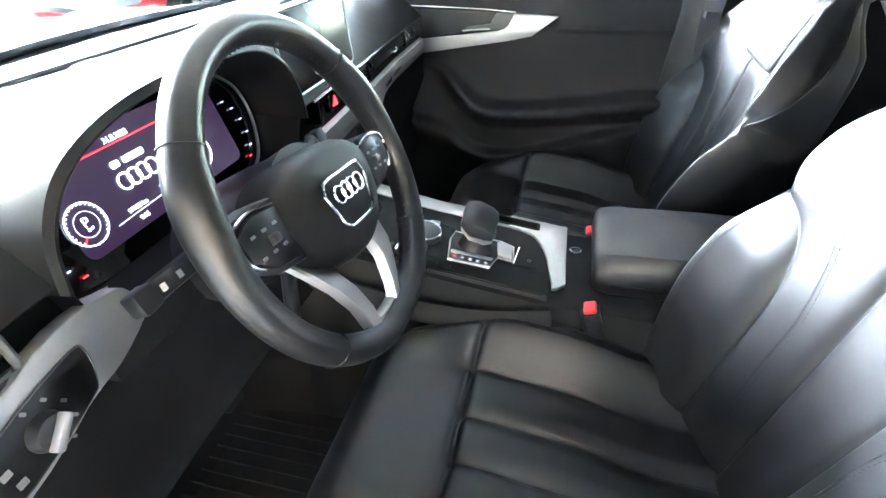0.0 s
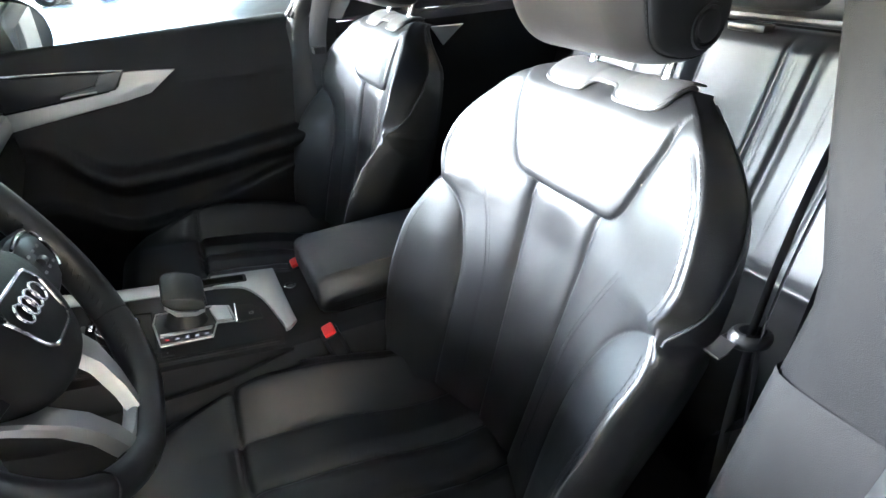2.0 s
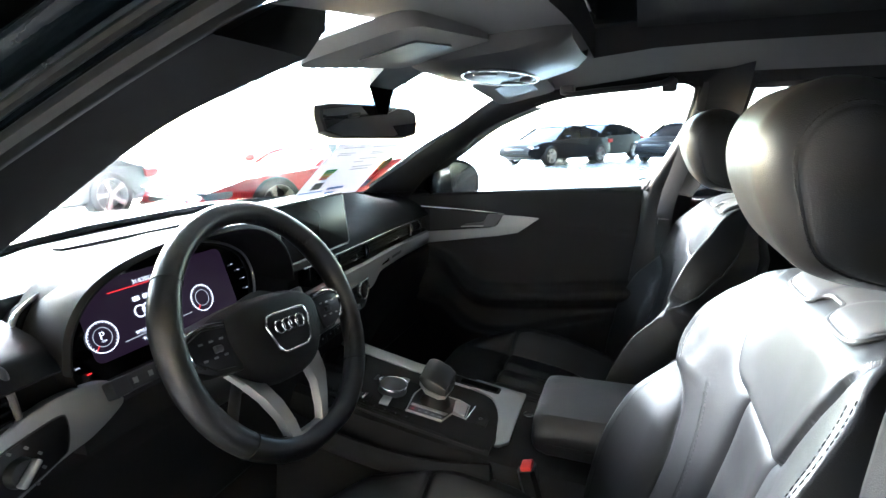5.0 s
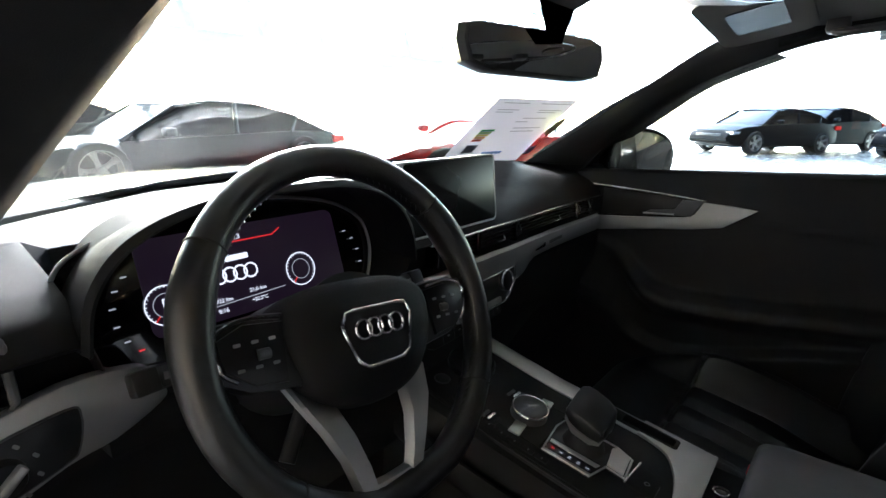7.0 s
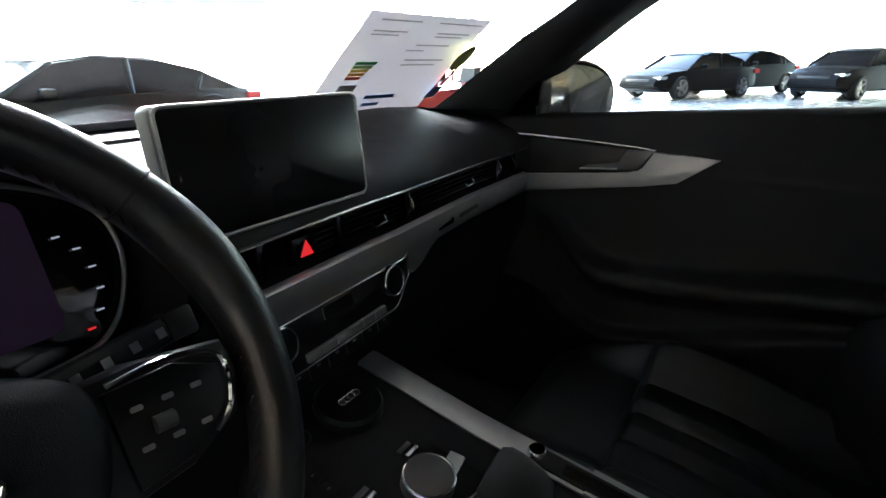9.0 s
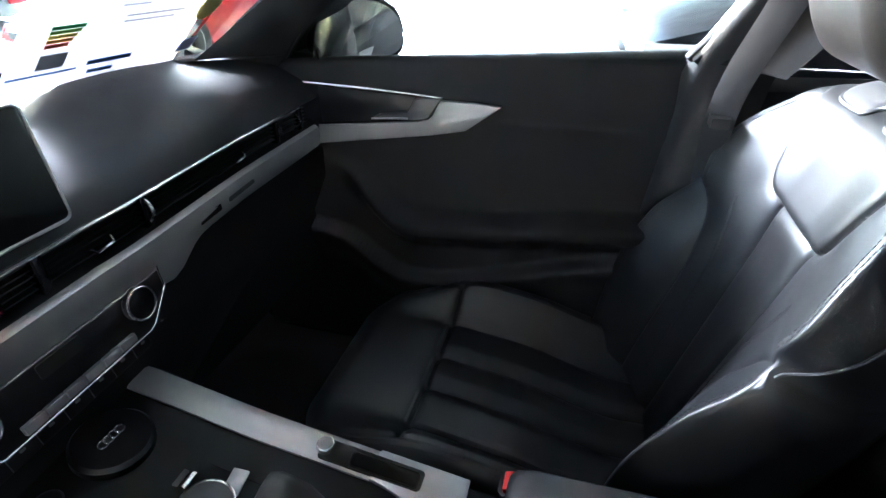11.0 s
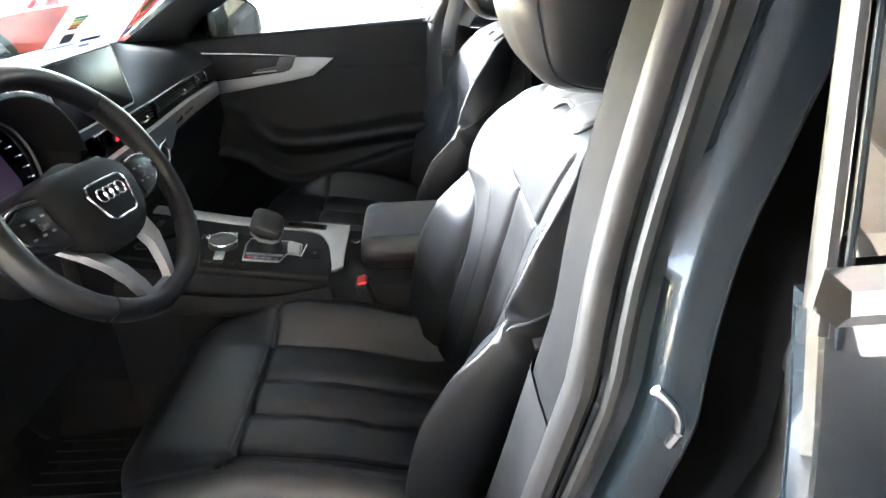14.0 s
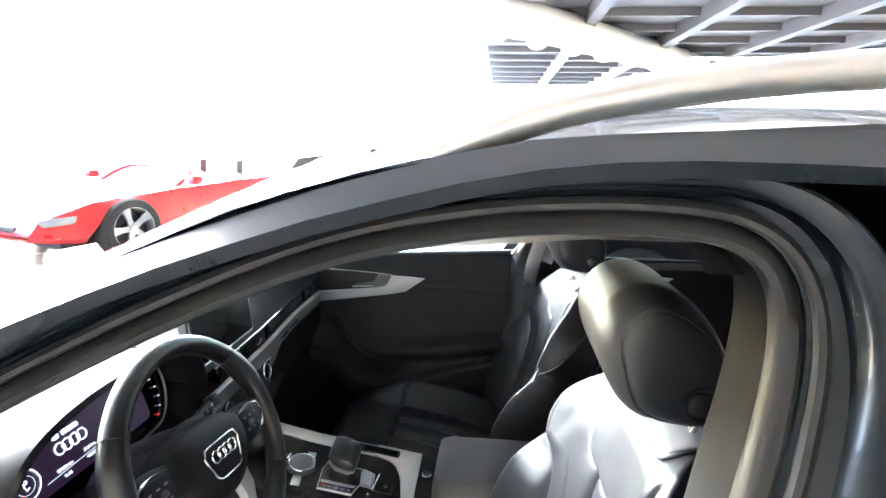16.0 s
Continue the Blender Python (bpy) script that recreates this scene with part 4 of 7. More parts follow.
    # cowl: a hood that arches over the display
    arch = curve2([(-0.215, -0.02), (-0.205, 0.03), (-0.17, 0.072), (-0.10, 0.098), (0.0, 0.106), (0.09, 0.098), (0.155, 0.068), (0.19, 0.025), (0.20, -0.02)], 6)
    rows = []
    for y, f, dz in ((0.71, 1.0, 0.008), (0.715, 1.02, 0.012), (0.74, 1.02, 0.010), (0.80, 1.0, -0.004), (0.88, 0.95, -0.028), (0.98, 0.9, -0.075)):
        rows.append([Vector((-0.345 + x * f, y + 0.02 * abs(x) / 0.2, 0.915 + z * f + dz)) for x, z in arch])
    inner = []
    for y, f in ((0.71, 0.985), (0.80, 0.95), (0.84, 0.93)):
        inner.append([Vector((-0.345 + x * f, y + 0.02 * abs(x) / 0.2, 0.915 + z * f + 0.008)) for x, z in arch])
    bm = loft(list(reversed(inner)) + rows, False, False)
    part("cowl", bm, PLASTIC, cl, "black grained cowl")
    part("binnacle_base", loft([[Vector((x, y, z)) for y, z in ((0.735, 0.800), (0.742, 0.838), (0.80, 0.852), (0.90, 0.86), (0.90, 0.78))] for x in (-0.555, -0.45, -0.3, -0.15)]), PLASTIC, cl)
    return cl


build_cluster()


def build_light_switch():
    """Driver's outer end of the dash: vent, silver decor and light switch."""
    p = thing("light_switch_panel", "silver dash end with black rotary light switch", "light switch", (-0.58, 0.73, 0.8))
    m = axes((-0.57, 0.728, 0.83), (1, 0.06, 0), (0, 0.16, 1))
    out = curve2([(-0.13, 0.020), (-0.115, 0.034), (-0.072, 0.043), (-0.012, 0.056), (0.040, 0.052), (0.060, 0.043), (0.069, 0.020), (0.062, 0.008), (0.019, -0.008), (-0.019, -0.013), (-0.10, -0.033), (-0.13, -0.033)], 3)
    part("decor_panel", plate(out, 0.016, m @ Matrix.Translation((0, 0, -0.014)), 0.003), SILVER, p, "brushed silver panel")
    sw = curve2([(-0.115, -0.022), (-0.118, 0.010), (-0.082, 0.026), (-0.015, 0.036), (-0.004, 0.028), (-0.010, 0.0), (-0.024, -0.009), (-0.09, -0.024), (-0.115, -0.022)], 4)[:-1]
    pad = part("switch_plate", plate(sw, 0.004, m @ Matrix.Translation((0, 0, 0.001)), 0.001), PAD, p, "black switch plate")
    part("switch_frame", tube([m @ Vector((x, y, 0.004)) for x, y in sw], 0.0012, 6, True), HARD_GREY, pad)
    k = m @ Matrix.Translation((-0.062, 0.002, 0.004)) @ pose(0, 0, 0, 0, 0, -50)
    part("rotary_knob", disc(0.016, 0.012, k, 28, 0.003, r2=0.014), HARD, p, "rotary knob")
    part("knob_grip", boxed((-0.003, -0.0145, 0.010), (0.0045, 0.0145, 0.020), 0.002, k), SILVER, p, "bright knob grip")
    for i in range(5):
        a = radians(150 - 40 * i)
        part("switch_mark", plate(rounded(0.005, 0.003, 0.001), 0.0005, k @ Matrix.Translation((0.024 * math.cos(a), 0.024 * math.sin(a), 0.0012))), PRINT, pad, smooth=False)
    for x, y in ((-0.098, 0.0), (-0.094, -0.014)):
        part("switch_mark", plate(rounded(0.008, 0.006, 0.001), 0.0005, m @ Matrix.Translation((x, y, 0.0052))), PRINT, pad, smooth=False)
    # side vent above
    v = axes((-0.662, 0.742, 0.905), (1, 0.06, 0), (0, 0.2, 1))
    vent = part("side_vent", plate(rounded(0.095, 0.062, 0.008), 0.02, v @ Matrix.Translation((0, 0, -0.03)), 0.002), HARD, p, "black air vent")
    part("vent_frame", tube([v @ Vector((x, y, 0)) for x, y in rounded(0.10, 0.066, 0.01)], 0.004, 8, True), HARD_GREY, vent)
    for kk in range(6):
        part("vent_slat", boxed((-0.047, -0.0012, -0.012), (0.047, 0.0012, 0.0), 0, v @ Matrix.Translation((0, -0.025 + 0.010 * kk, 0)) @ pose(0, 0, 0, 20, 0, 0)), HARD, vent, smooth=False)
    part("vent_tab", boxed((-0.012, -0.003, -0.004), (0.012, 0.003, 0.006), 0.001, v), CHROME, vent)
    return p


build_light_switch()


# ---- centre console ----
def con_z(y):
    return float(np.interp(y, (0.10, 0.36, 0.62, 0.80), (0.575, 0.583, 0.622, 0.660)))


def build_console():
    con = thing("centre_console", "black centre console with silver edge trim", "centre console", (XC, 0.45, 0.25))
    rows = []
    for y in np.linspace(0.02, 0.84, 34):
        z = con_z(y)
        f = smooth01(0.55, 0.84, y)
        wl, wr = -0.085 - 0.01 * f, 0.150 + 0.012 * f
        rows.append([Vector((x, y, zz)) for x, zz in ((wl - 0.045, 0.24), (wl - 0.035, 0.40 - 0.04 * f), (wl - 0.018, 0.47), (wl - 0.014, z - 0.05), (wl - 0.004, z - 0.016), (wl + 0.003, z - 0.012), (wl + 0.012, z - 0.006),
                                                     (wr - 0.012, z - 0.006), (wr, z - 0.014), (wr + 0.012, z - 0.05), (wr + 0.015, 0.45), (wr + 0.03, 0.24))])
    part("console_body", loft(rows), PLASTIC, con)
    # knee pad edge on the driver's side
    rail = spline([(-0.115, 0.84, 0.60), (-0.118, 0.68, 0.555), (-0.112, 0.50, 0.535), (-0.105, 0.36, 0.55)], 8)
    part("side_moulding", tube(rail, (0.010, 0.026), 10), PLASTIC, con)
    # top plate
    rows = []
    for y in np.linspace(0.372, 0.80, 24):
        z = con_z(y)
        rows.append([Vector((x, y, z + dz)) for x, dz in ((-0.082, -0.012), (-0.080, 0.0), (-0.06, 0.002), (0.10, 0.002), (0.118, 0.0), (0.119, -0.012))])
    part("top_plate", loft(rows), MATT, con, "matt black top plate")
    part("edge_line", tube([(-0.083, y, con_z(y) - 0.002) for y in np.linspace(0.38, 0.80, 16)], 0.0022, 6), MATT, con)
    # silver trim: a rail on the passenger's side and a wedge at the rear
    rows = []
    for y in np.linspace(0.465, 0.82, 26):
        z = con_z(y) + 0.001
        w0 = float(np.interp(y, (0.46, 0.82), (0.104, 0.106)))
        rows.append([Vector((x, y, z + dz)) for x, dz in ((w0, -0.006), (w0 + 0.001, 0.003), (w0 + 0.006, 0.005), (0.142, 0.005), (0.148, 0.002), (0.149, -0.02))])
    part("silver_rail", loft(rows), SILVER, con, "brushed silver edge trim")
    inner = spline([(0.106, 0.470, 0), (0.098, 0.432, 0), (0.082, 0.410, 0), (0.040, 0.390, 0), (-0.020, 0.377, 0), (-0.054, 0.370, 0)], 4)
    wedge = [(p.x, p.y) for p in inner] + [(-0.066, 0.370), (-0.064, 0.362), (-0.045, 0.347), (0.031, 0.350), (0.149, 0.352), (0.149, 0.470)]
    part("silver_wedge", plate(list(reversed(wedge)), 0.007, axes((0, 0, con_z(0.36) - 0.36 * 0.1475 + 0.0005), (1, 0, 0), (0, 1, 0.1475)), 0.002), SILVER, con, "brushed silver rear corner trim")
    # slot and knob on the rail
    slot = axes((0.124, 0.455, con_z(0.455) + 0.0048), (1, 0, 0), (0, 1, 0.15))
    cs = part("card_slot", plate(rounded(0.030, 0.135, 0.006), 0.003, slot @ Matrix.Translation((0, 0.014, 0)), 0.0008), MATT, con, "black slot with a raised lip")
    # flat plate; the slot's depth is only shade put into its colour
    part("slot_shade", plate(rounded(0.019, 0.086, 0.004), 0.0008, slot @ Matrix.Translation((-0.001, -0.004, 0.0028))), GAP, cs, "flat plate coloured near-black as the shade inside the slot", smooth=False)
    part("slot_lip", tube([slot @ Vector((a - 0.001, b - 0.004, 0.0034)) for a, b in rounded(0.021, 0.089, 0.005)], 0.0011, 6, True), MATT, cs)
    kn = Matrix.Translation((0.126, 0.530, con_z(0.53) + 0.004))
    part("volume_knob", disc(0.013, 0.010, kn, 28, 0.003, r2=0.012), CHROME, con, "chrome volume knob")
    part("volume_cap", disc(0.0095, 0.0008, kn @ Matrix.Translation((0, 0, 0.0105)), 24), GLOSS, con)
    # rotary controller
    c = axes((0.006, 0.613, con_z(0.613) + 0.002), (1, 0, 0), (0, 1, 0.16))
    ctl = part("rotary_controller", turned([(0.031, 0.0), (0.031, 0.012), (0.029, 0.016), (0.027, 0.017), (0.0, 0.0172)], c, 40), HARD_GREY, con, "round controller with a satin top")
    part("controller_ring", ring(0.0300, 0.0022, c @ Matrix.Translation((0, 0, 0.0148)), 44, 8), CHROME, ctl, "chrome ring")
    for x, y in ((-0.046, -0.006), (0.042, -0.008)):
        part("menu_key", boxed((-0.016, -0.010, 0), (0.016, 0.010, 0.004), 0.0015, c @ Matrix.Translation((x, y, 0)) @ pose(0, 0, 0, 0, 0, 8)), SILVER, con, "silver menu key")
    # recessed key field round the controller, its keys and the row of presets
    field = [(-0.058, -0.052), (0.050, -0.046), (0.052, 0.058), (-0.060, 0.062)]
    part("field_line", tube([c @ Vector((a, b, 0.0004)) for a, b in field], 0.0009, 5, True), GAP, con, smooth=False)
    for k in range(8):
        y = 0.546 + 0.024 * k
        part("preset_key", boxed((-0.006, -0.0095, 0), (0.006, 0.0095, 0.0018), 0.0008, axes((-0.069, y, con_z(y) + 0.0012), (1, 0, 0), (0, 1, 0.16))), MATT, con)
        part("preset_mark", plate(rounded(0.004, 0.0022, 0.0006), 0.0004, axes((-0.069, y, con_z(y) + 0.0031), (1, 0, 0), (0, 1, 0.16))), HARD_GREY, con, smooth=False)
    for x, y in ((0.030, 0.652), (-0.052, 0.650)):
        for dy, mt in ((0.0, CHROME), (0.011, HARD_GREY), (-0.011, MATT)):
            part("toggle_key", boxed((-0.011, -0.0035, 0), (0.011, 0.0035, 0.006 if mt is CHROME else 0.003), 0.0015, axes((x, y + dy, con_z(y + dy) + 0.001), (1, 0, 0), (0, 1, 0.16))), mt, con, "chrome toggle key" if mt is CHROME else "")
    # start button and park brake plate
    b = axes((-0.045, 0.76, con_z(0.76) + 0.002), (1, 0, 0), (0, 1, 0.16))
    part("start_button", disc(0.013, 0.005, b, 28, 0.0015), HARD, con, "black start button")
    part("start_ring", ring(0.0135, 0.0012, b @ Matrix.Translation((0, 0, 0.004)), 30, 6), HARD_GREY, con)
    # parking-brake key at the rear
    bk = axes((0.0, 0.418, con_z(0.418) + 0.001), (1, 0, 0), (0, 1, 0.08))
    key = part("brake_key", plate([(-0.020, -0.022), (0.010, -0.022), (0.030, -0.010), (0.036, 0.016), (-0.020, 0.020)], 0.005, bk, 0.0015), MATT, con, "parking-brake key")
    part("key_edge", tube([bk @ Vector((-0.022, 0.021, 0.005)), bk @ Vector((0.038, 0.017, 0.005))], 0.0018, 6), CHROME, key, "bright key edge")
    part("key_symbol", ring(0.0036, 0.0005, bk @ Matrix.Translation((0.000, -0.006, 0.0053)), 18, 5), PRINT, key)
    # storage lid near the dash with ring badge
    g = axes((0.035, 0.755, con_z(0.755) + 0.002), (1, 0, 0), (0, 1, 0.2))
    lid = part("round_cover", turned([(0.045, 0.0), (0.045, 0.010), (0.041, 0.015), (0.0, 0.016)], g, 40), PAD, con, "gloss black round cover")
    for k in range(4):
        part("cover_ring", ring(0.0052, 0.0008, g @ Matrix.Translation((-0.012 + 0.008 * k, 0.0, 0.0166)), 20, 5), CHROME, lid)
    # tray with the power socket: a flat plate, recess shade put into its colour
    part("socket_tray", plate(rounded(0.160, 0.046, 0.006), 0.004, Matrix.Translation((0.048, 0.322, 0.566)), 0.001), GAP, con, "flat tray plate before the armrest, recess shade in its near-black colour")
    t = Matrix.Translation((0.080, 0.328, 0.570))
    part("power_socket", turned([(0.0115, 0), (0.0125, 0.006), (0.0115, 0.010), (0.0095, 0.0105), (0.009, 0.004)], t, 26), CHROME, con, "chrome-rimmed power socket")
    part("socket_cap", disc(0.0088, 0.007, t, 20, 0.002), HARD, con, "black socket cap")
    part("tray_rim", tube([(x + 0.048, y + 0.322, 0.572) for x, y in rounded(0.168, 0.054, 0.008)], 0.0028, 6, True), PLASTIC, con)
    return con


build_console()


def build_selector():
    """Automatic gear selector with its lit gate."""
    m = axes((0.0, 0.505, con_z(0.505) + 0.002), (1, 0, 0), (0, 1, 0.15))
    sel = thing("gear_selector", "black leather gear selector with lit gear display", "gear selector", m.translation)
    fr = [(-0.054, 0.050), (-0.051, -0.026), (-0.014, -0.036), (-0.016, -0.066), (0.032, -0.060), (0.041, -0.034), (0.040, 0.056), (0.012, 0.060)]
    part("gate_plate", plate(fr, 0.004, m, 0.001), PAD, sel, "satin black gate plate")
    part("gate_frame", tube([m @ Vector((x, y, 0.0045)) for x, y in fr], 0.0018, 6, True), SILVER, sel, "silver gate frame")
    wing = [(-0.012, -0.062), (0.030, -0.057), (0.038, -0.034), (0.030, -0.028), (-0.010, -0.036)]
    part("gate_wing", plate(wing, 0.005, m @ Matrix.Translation((0, 0, 0.003)), 0.0015), SILVER, sel, "silver gate insert")
    part("gate_strip", plate([(-0.030, 0.050), (-0.028, -0.026), (-0.020, -0.029), (-0.022, 0.051)], 0.003, m @ Matrix.Translation((0, 0, 0.003)), 0.0008), SILVER, sel, "silver strip beside the letters")
    part("gate_edge", plate([(-0.0535, 0.049), (-0.0505, -0.026), (-0.046, -0.027), (-0.049, 0.049)], 0.002, m @ Matrix.Translation((0, 0, 0.0035)), 0.0006), SILVER, sel)
    part("lever_boot", loft([[m @ Vector((0.008 + a * math.cos(t), 0.010 + b * math.sin(t), z)) for t in np.linspace(0, 2 * math.pi, 20, endpoint=False)] for a, b, z in ((0.030, 0.034, 0.004), (0.027, 0.029, 0.016), (0.023, 0.023, 0.03), (0.020, 0.019, 0.048))]), RUBBER, sel)
    rings = []
    for y, w, z0, z1 in ((-0.032, 0.022, 0.046, 0.066), (-0.029, 0.0285, 0.040, 0.074), (-0.016, 0.0305, 0.040, 0.083), (0.006, 0.0310, 0.043, 0.089), (0.020, 0.0300, 0.049, 0.090), (0.029, 0.027, 0.056, 0.086), (0.032, 0.021, 0.062, 0.078)):
        c, h = (z0 + z1) / 2, (z1 - z0) / 2
        row = []
        for t in np.linspace(0, 2 * math.pi, 32, endpoint=False):
            a, b = math.copysign(abs(math.cos(t)) ** 0.36, math.cos(t)), math.copysign(abs(math.sin(t)) ** 0.36, math.sin(t))
            row.append(m @ Vector((w * a + 0.002, y + 0.010, c + h * b + (0.009 * a - 0.006 * a * a) * (b > 0) * abs(b))))
        rings.append(row)
    grip = part("grip", loft(rings), LEATHER, sel, "black leather grip")
    low = []
    for y, w, z0, z1 in ((-0.030, 0.026, 0.037, 0.045), (-0.016, 0.0312, 0.034, 0.043), (0.012, 0.0317, 0.038, 0.047), (0.029, 0.027, 0.052, 0.060)):
        low.append([m @ Vector((w * c + 0.002, y + 0.010, z)) for c, z in ((-1, z1), (-0.96, z0), (0.96, z0), (1, z1))])
    part("grip_trim", loft(low), SILVER, grip, "silver lower grip trim")
    bt = axes(m @ Vector((-0.010, -0.0205, 0.056)), (1, 0, 0), (0, 0, 1))
    pb = part("park_button", plate(rounded(0.022, 0.014, 0.003), 0.002, bt, 0.0006), PAD, grip)
    part("button_rim", tube([bt @ Vector((a, b, 0.0016)) for a, b in rounded(0.023, 0.015, 0.0035)], 0.0007, 5, True), HARD_GREY, pb)
    for i, t in enumerate("PRNDS"):
        q = m @ Matrix.Translation((-0.039, 0.040 - 0.0145 * i, 0.0046))
        text_mesh(t, 0.008, q, REDLIGHT if t == "P" else DIMLIGHT, sel, "gear_letter")
    return sel


build_selector()


def build_armrest():
    arm = thing("armrest", "black padded armrest lid on the centre console", "armrest", (0.04, 0.12, 0.58))
    rows = []
    for y, k, dz, lo in ((0.300, 0.88, -0.016, 0.600), (0.298, 0.94, -0.007, 0.588), (0.291, 0.98, -0.001, 0.580), (0.27, 1.0, 0.003, 0.574), (0.12, 1.0, 0.006, 0.572), (-0.05, 0.98, 0.006, 0.572), (-0.09, 0.96, 0.0, 0.572)):
        o = [(-0.090, lo), (-0.099, lo + 0.010), (-0.103, 0.618), (-0.101, 0.640), (-0.090, 0.652), (-0.05, 0.657), (0.05, 0.657), (0.090, 0.652), (0.101, 0.640), (0.103, 0.618), (0.099, lo + 0.010), (0.090, lo)]
        rows.append([Vector((0.048 + a * k * (0.94 if b > 0.63 else 1.0), y, b + (dz if b > 0.61 else 0))) for a, b in o])
    part("armrest_pad", loft(rows), LEATHER, arm)
    part("armrest_base", boxed((-0.046, -0.10, 0.50), (0.140, 0.270, 0.585), 0.012), PLASTIC, arm)
    part("armrest_seam", tube([(0.048 - 0.1035, y, 0.604) for y in np.linspace(-0.06, 0.27, 20)], 0.0012, 5), RUBBER, arm)
    return arm


build_armrest()


def build_buckle(x, y, sgn, name):
    b = thing("seat_belt_buckle", "black belt buckle with a red release button", "belt buckle", (x, y, 0.42), "belt buckles")
    d = Vector((0.0, 0.30, 1)).normalized()
    m = axes((x, y, 0.45), (0, 1, -0.3), d)
    m = axes((x, y, 0.45), (1, 0, 0), d)
    part("stem", boxed((-0.012, -0.10, -0.006), (0.012, 0.05, 0.006), 0.003, m), HARD, b)
    rows = [[m @ Vector((a * w, t, c * h)) for a, c in ((-1, -0.6), (-0.6, -1), (0.6, -1), (1, -0.6), (1, 0.6), (0.6, 1), (-0.6, 1), (-1, 0.6))] for t, w, h in ((0.02, 0.012, 0.010), (0.04, 0.017, 0.014), (0.10, 0.019, 0.017), (0.128, 0.018, 0.016))]
    part("housing", loft(rows), HARD, b)
    part("release_button", boxed((-0.014, 0.126, -0.009), (0.014, 0.136, 0.012), 0.003, m), RED, b, "red release button")
    return b


build_buckle(-0.088, 0.262, 1, "driver")
build_buckle(0.168, 0.262, 1, "passenger")


# ---- car shell ----
car = thing("car_body", "dark blue-grey estate car body with open driver's doorway", "car", (XC, -0.4, 0.0))


def side_x(z, out=0.0):
    """Where the doorway's plane lies at height z, on the driver's side; out: further outwards."""
    return -0.76 + 0.42 * max(z - 0.93, 0) - out


OPENING = [(0.150, 0.47), (0.118, 0.58), (0.088, 0.72), (0.062, 0.86), (0.036, 1.0), (0.002, 1.11), (-0.022, 1.18), (-0.036, 1.240), (-0.032, 1.282), (-0.008, 1.307), (0.04, 1.317), (0.13, 1.317), (0.22, 1.307), (0.32, 1.284), (0.44, 1.236), (0.56, 1.176), (0.70, 1.098),
           (0.84, 1.015), (0.97, 0.935), (1.04, 0.86), (1.06, 0.75), (1.05, 0.60), (1.02, 0.48), (0.93, 0.415), (0.60, 0.40), (0.32, 0.40), (0.20, 0.42)]


def opening_rings(section, sgn=-1):
    """Sweeps a section of (outward, sideways) round the doorway."""
    pts = spline([(y, z, 0) for y, z in OPENING], 5, True)
    n = len(pts)
    cy, cz = 0.5, 0.8
    rings = []
    for i in range(n):
        t = (pts[(i + 1) % n] - pts[i - 1]).normalized()
        e = Vector((t.y, -t.x, 0))
        if e.dot(pts[i] - Vector((cy, cz, 0))) < 0:
            e = -e
        row = []
        f = 1 - 0.45 * smooth01(1.0, 1.2, pts[i].y) * smooth01(-0.03, 0.06, pts[i].x) + 0.55 * smooth01(0.98, 1.12, pts[i].y) * smooth01(1.27, 1.19, pts[i].y) * smooth01(0.05, -0.03, pts[i].x)
        for o, s in section:
            p = pts[i] + e * (o if o < 0.02 else 0.02 + (o - 0.02) * f)
            x = side_x(p.y) + s
            row.append(Vector((x if sgn < 0 else 2 * XC - x, p.x, p.y)))
        rings.append(row)
    rings.append(rings[0])
    return rings


def sweep_opening(name, section, mat, label="", closed=False, sgn=-1, rear=None):
    """rear: the heights of a stretch along the centre pillar, or False for all but the pillar."""
    rings = opening_rings(section, sgn)
    if rear is not None:
        lo, hi = rear or (0.46, 1.29)
        keep = [r for r in rings if (r[0].y < 0.145 and lo < r[0].z < hi) == bool(rear)]
        cut = next((i for i in range(1, len(keep)) if (keep[i][0] - keep[i - 1][0]).length > 0.2), 0)
        rings = keep[cut:] + keep[:cut]
    bm = loft(rings, closed, False)
    bmesh.ops.remove_doubles(bm, verts=bm.verts[:], dist=1e-6)
    return part(name, bm, mat, car, label)


circle = [(0.011 * math.cos(a), 0.013 * math.sin(a)) for a in np.linspace(0, 2 * math.pi, 10, endpoint=False)]
sweep_opening("door_seal", circle, RUBBER, "black rubber door seal", True)
sweep_opening("seal_lip", [(0.016 + 0.006 * math.cos(a), -0.018 + 0.006 * math.sin(a)) for a in np.linspace(0, 2 * math.pi, 8, endpoint=False)], RUBBER, "", True)
sweep_opening("door_frame_flange", [(0.004, 0.004), (0.010, -0.010), (0.022, -0.016), (0.030, -0.022), (0.034, -0.040), (0.040, -0.046), (0.050, -0.050), (0.053, -0.054)], FRAME_PAINT, "painted doorway flange with stepped edges")
# trench walls coloured near-black for the shade inside the gap
sweep_opening("shut_gap", [(0.052, -0.054), (0.058, 0.020), (0.080, 0.020), (0.090, -0.066)], GAP, "shut gap round the doorway, its shade put into the colour")
sweep_opening("inner_trim", [(0.0, 0.0), (0.004, 0.020), (0.012, 0.034), (0.05, 0.060), (0.10, 0.070)], PILLAR, "dark pillar trim", rear=False)
PILLAR_SECTION = [(0.0, 0.0), (-0.003, 0.020), (-0.004, 0.050), (-0.003, 0.078), (0.002, 0.092), (0.012, 0.100), (0.05, 0.106), (0.11, 0.106)]
sweep_opening("centre_pillar_trim", PILLAR_SECTION, PILLAR_GREY, "grey centre pillar trim", rear=(0.46, 1.29))
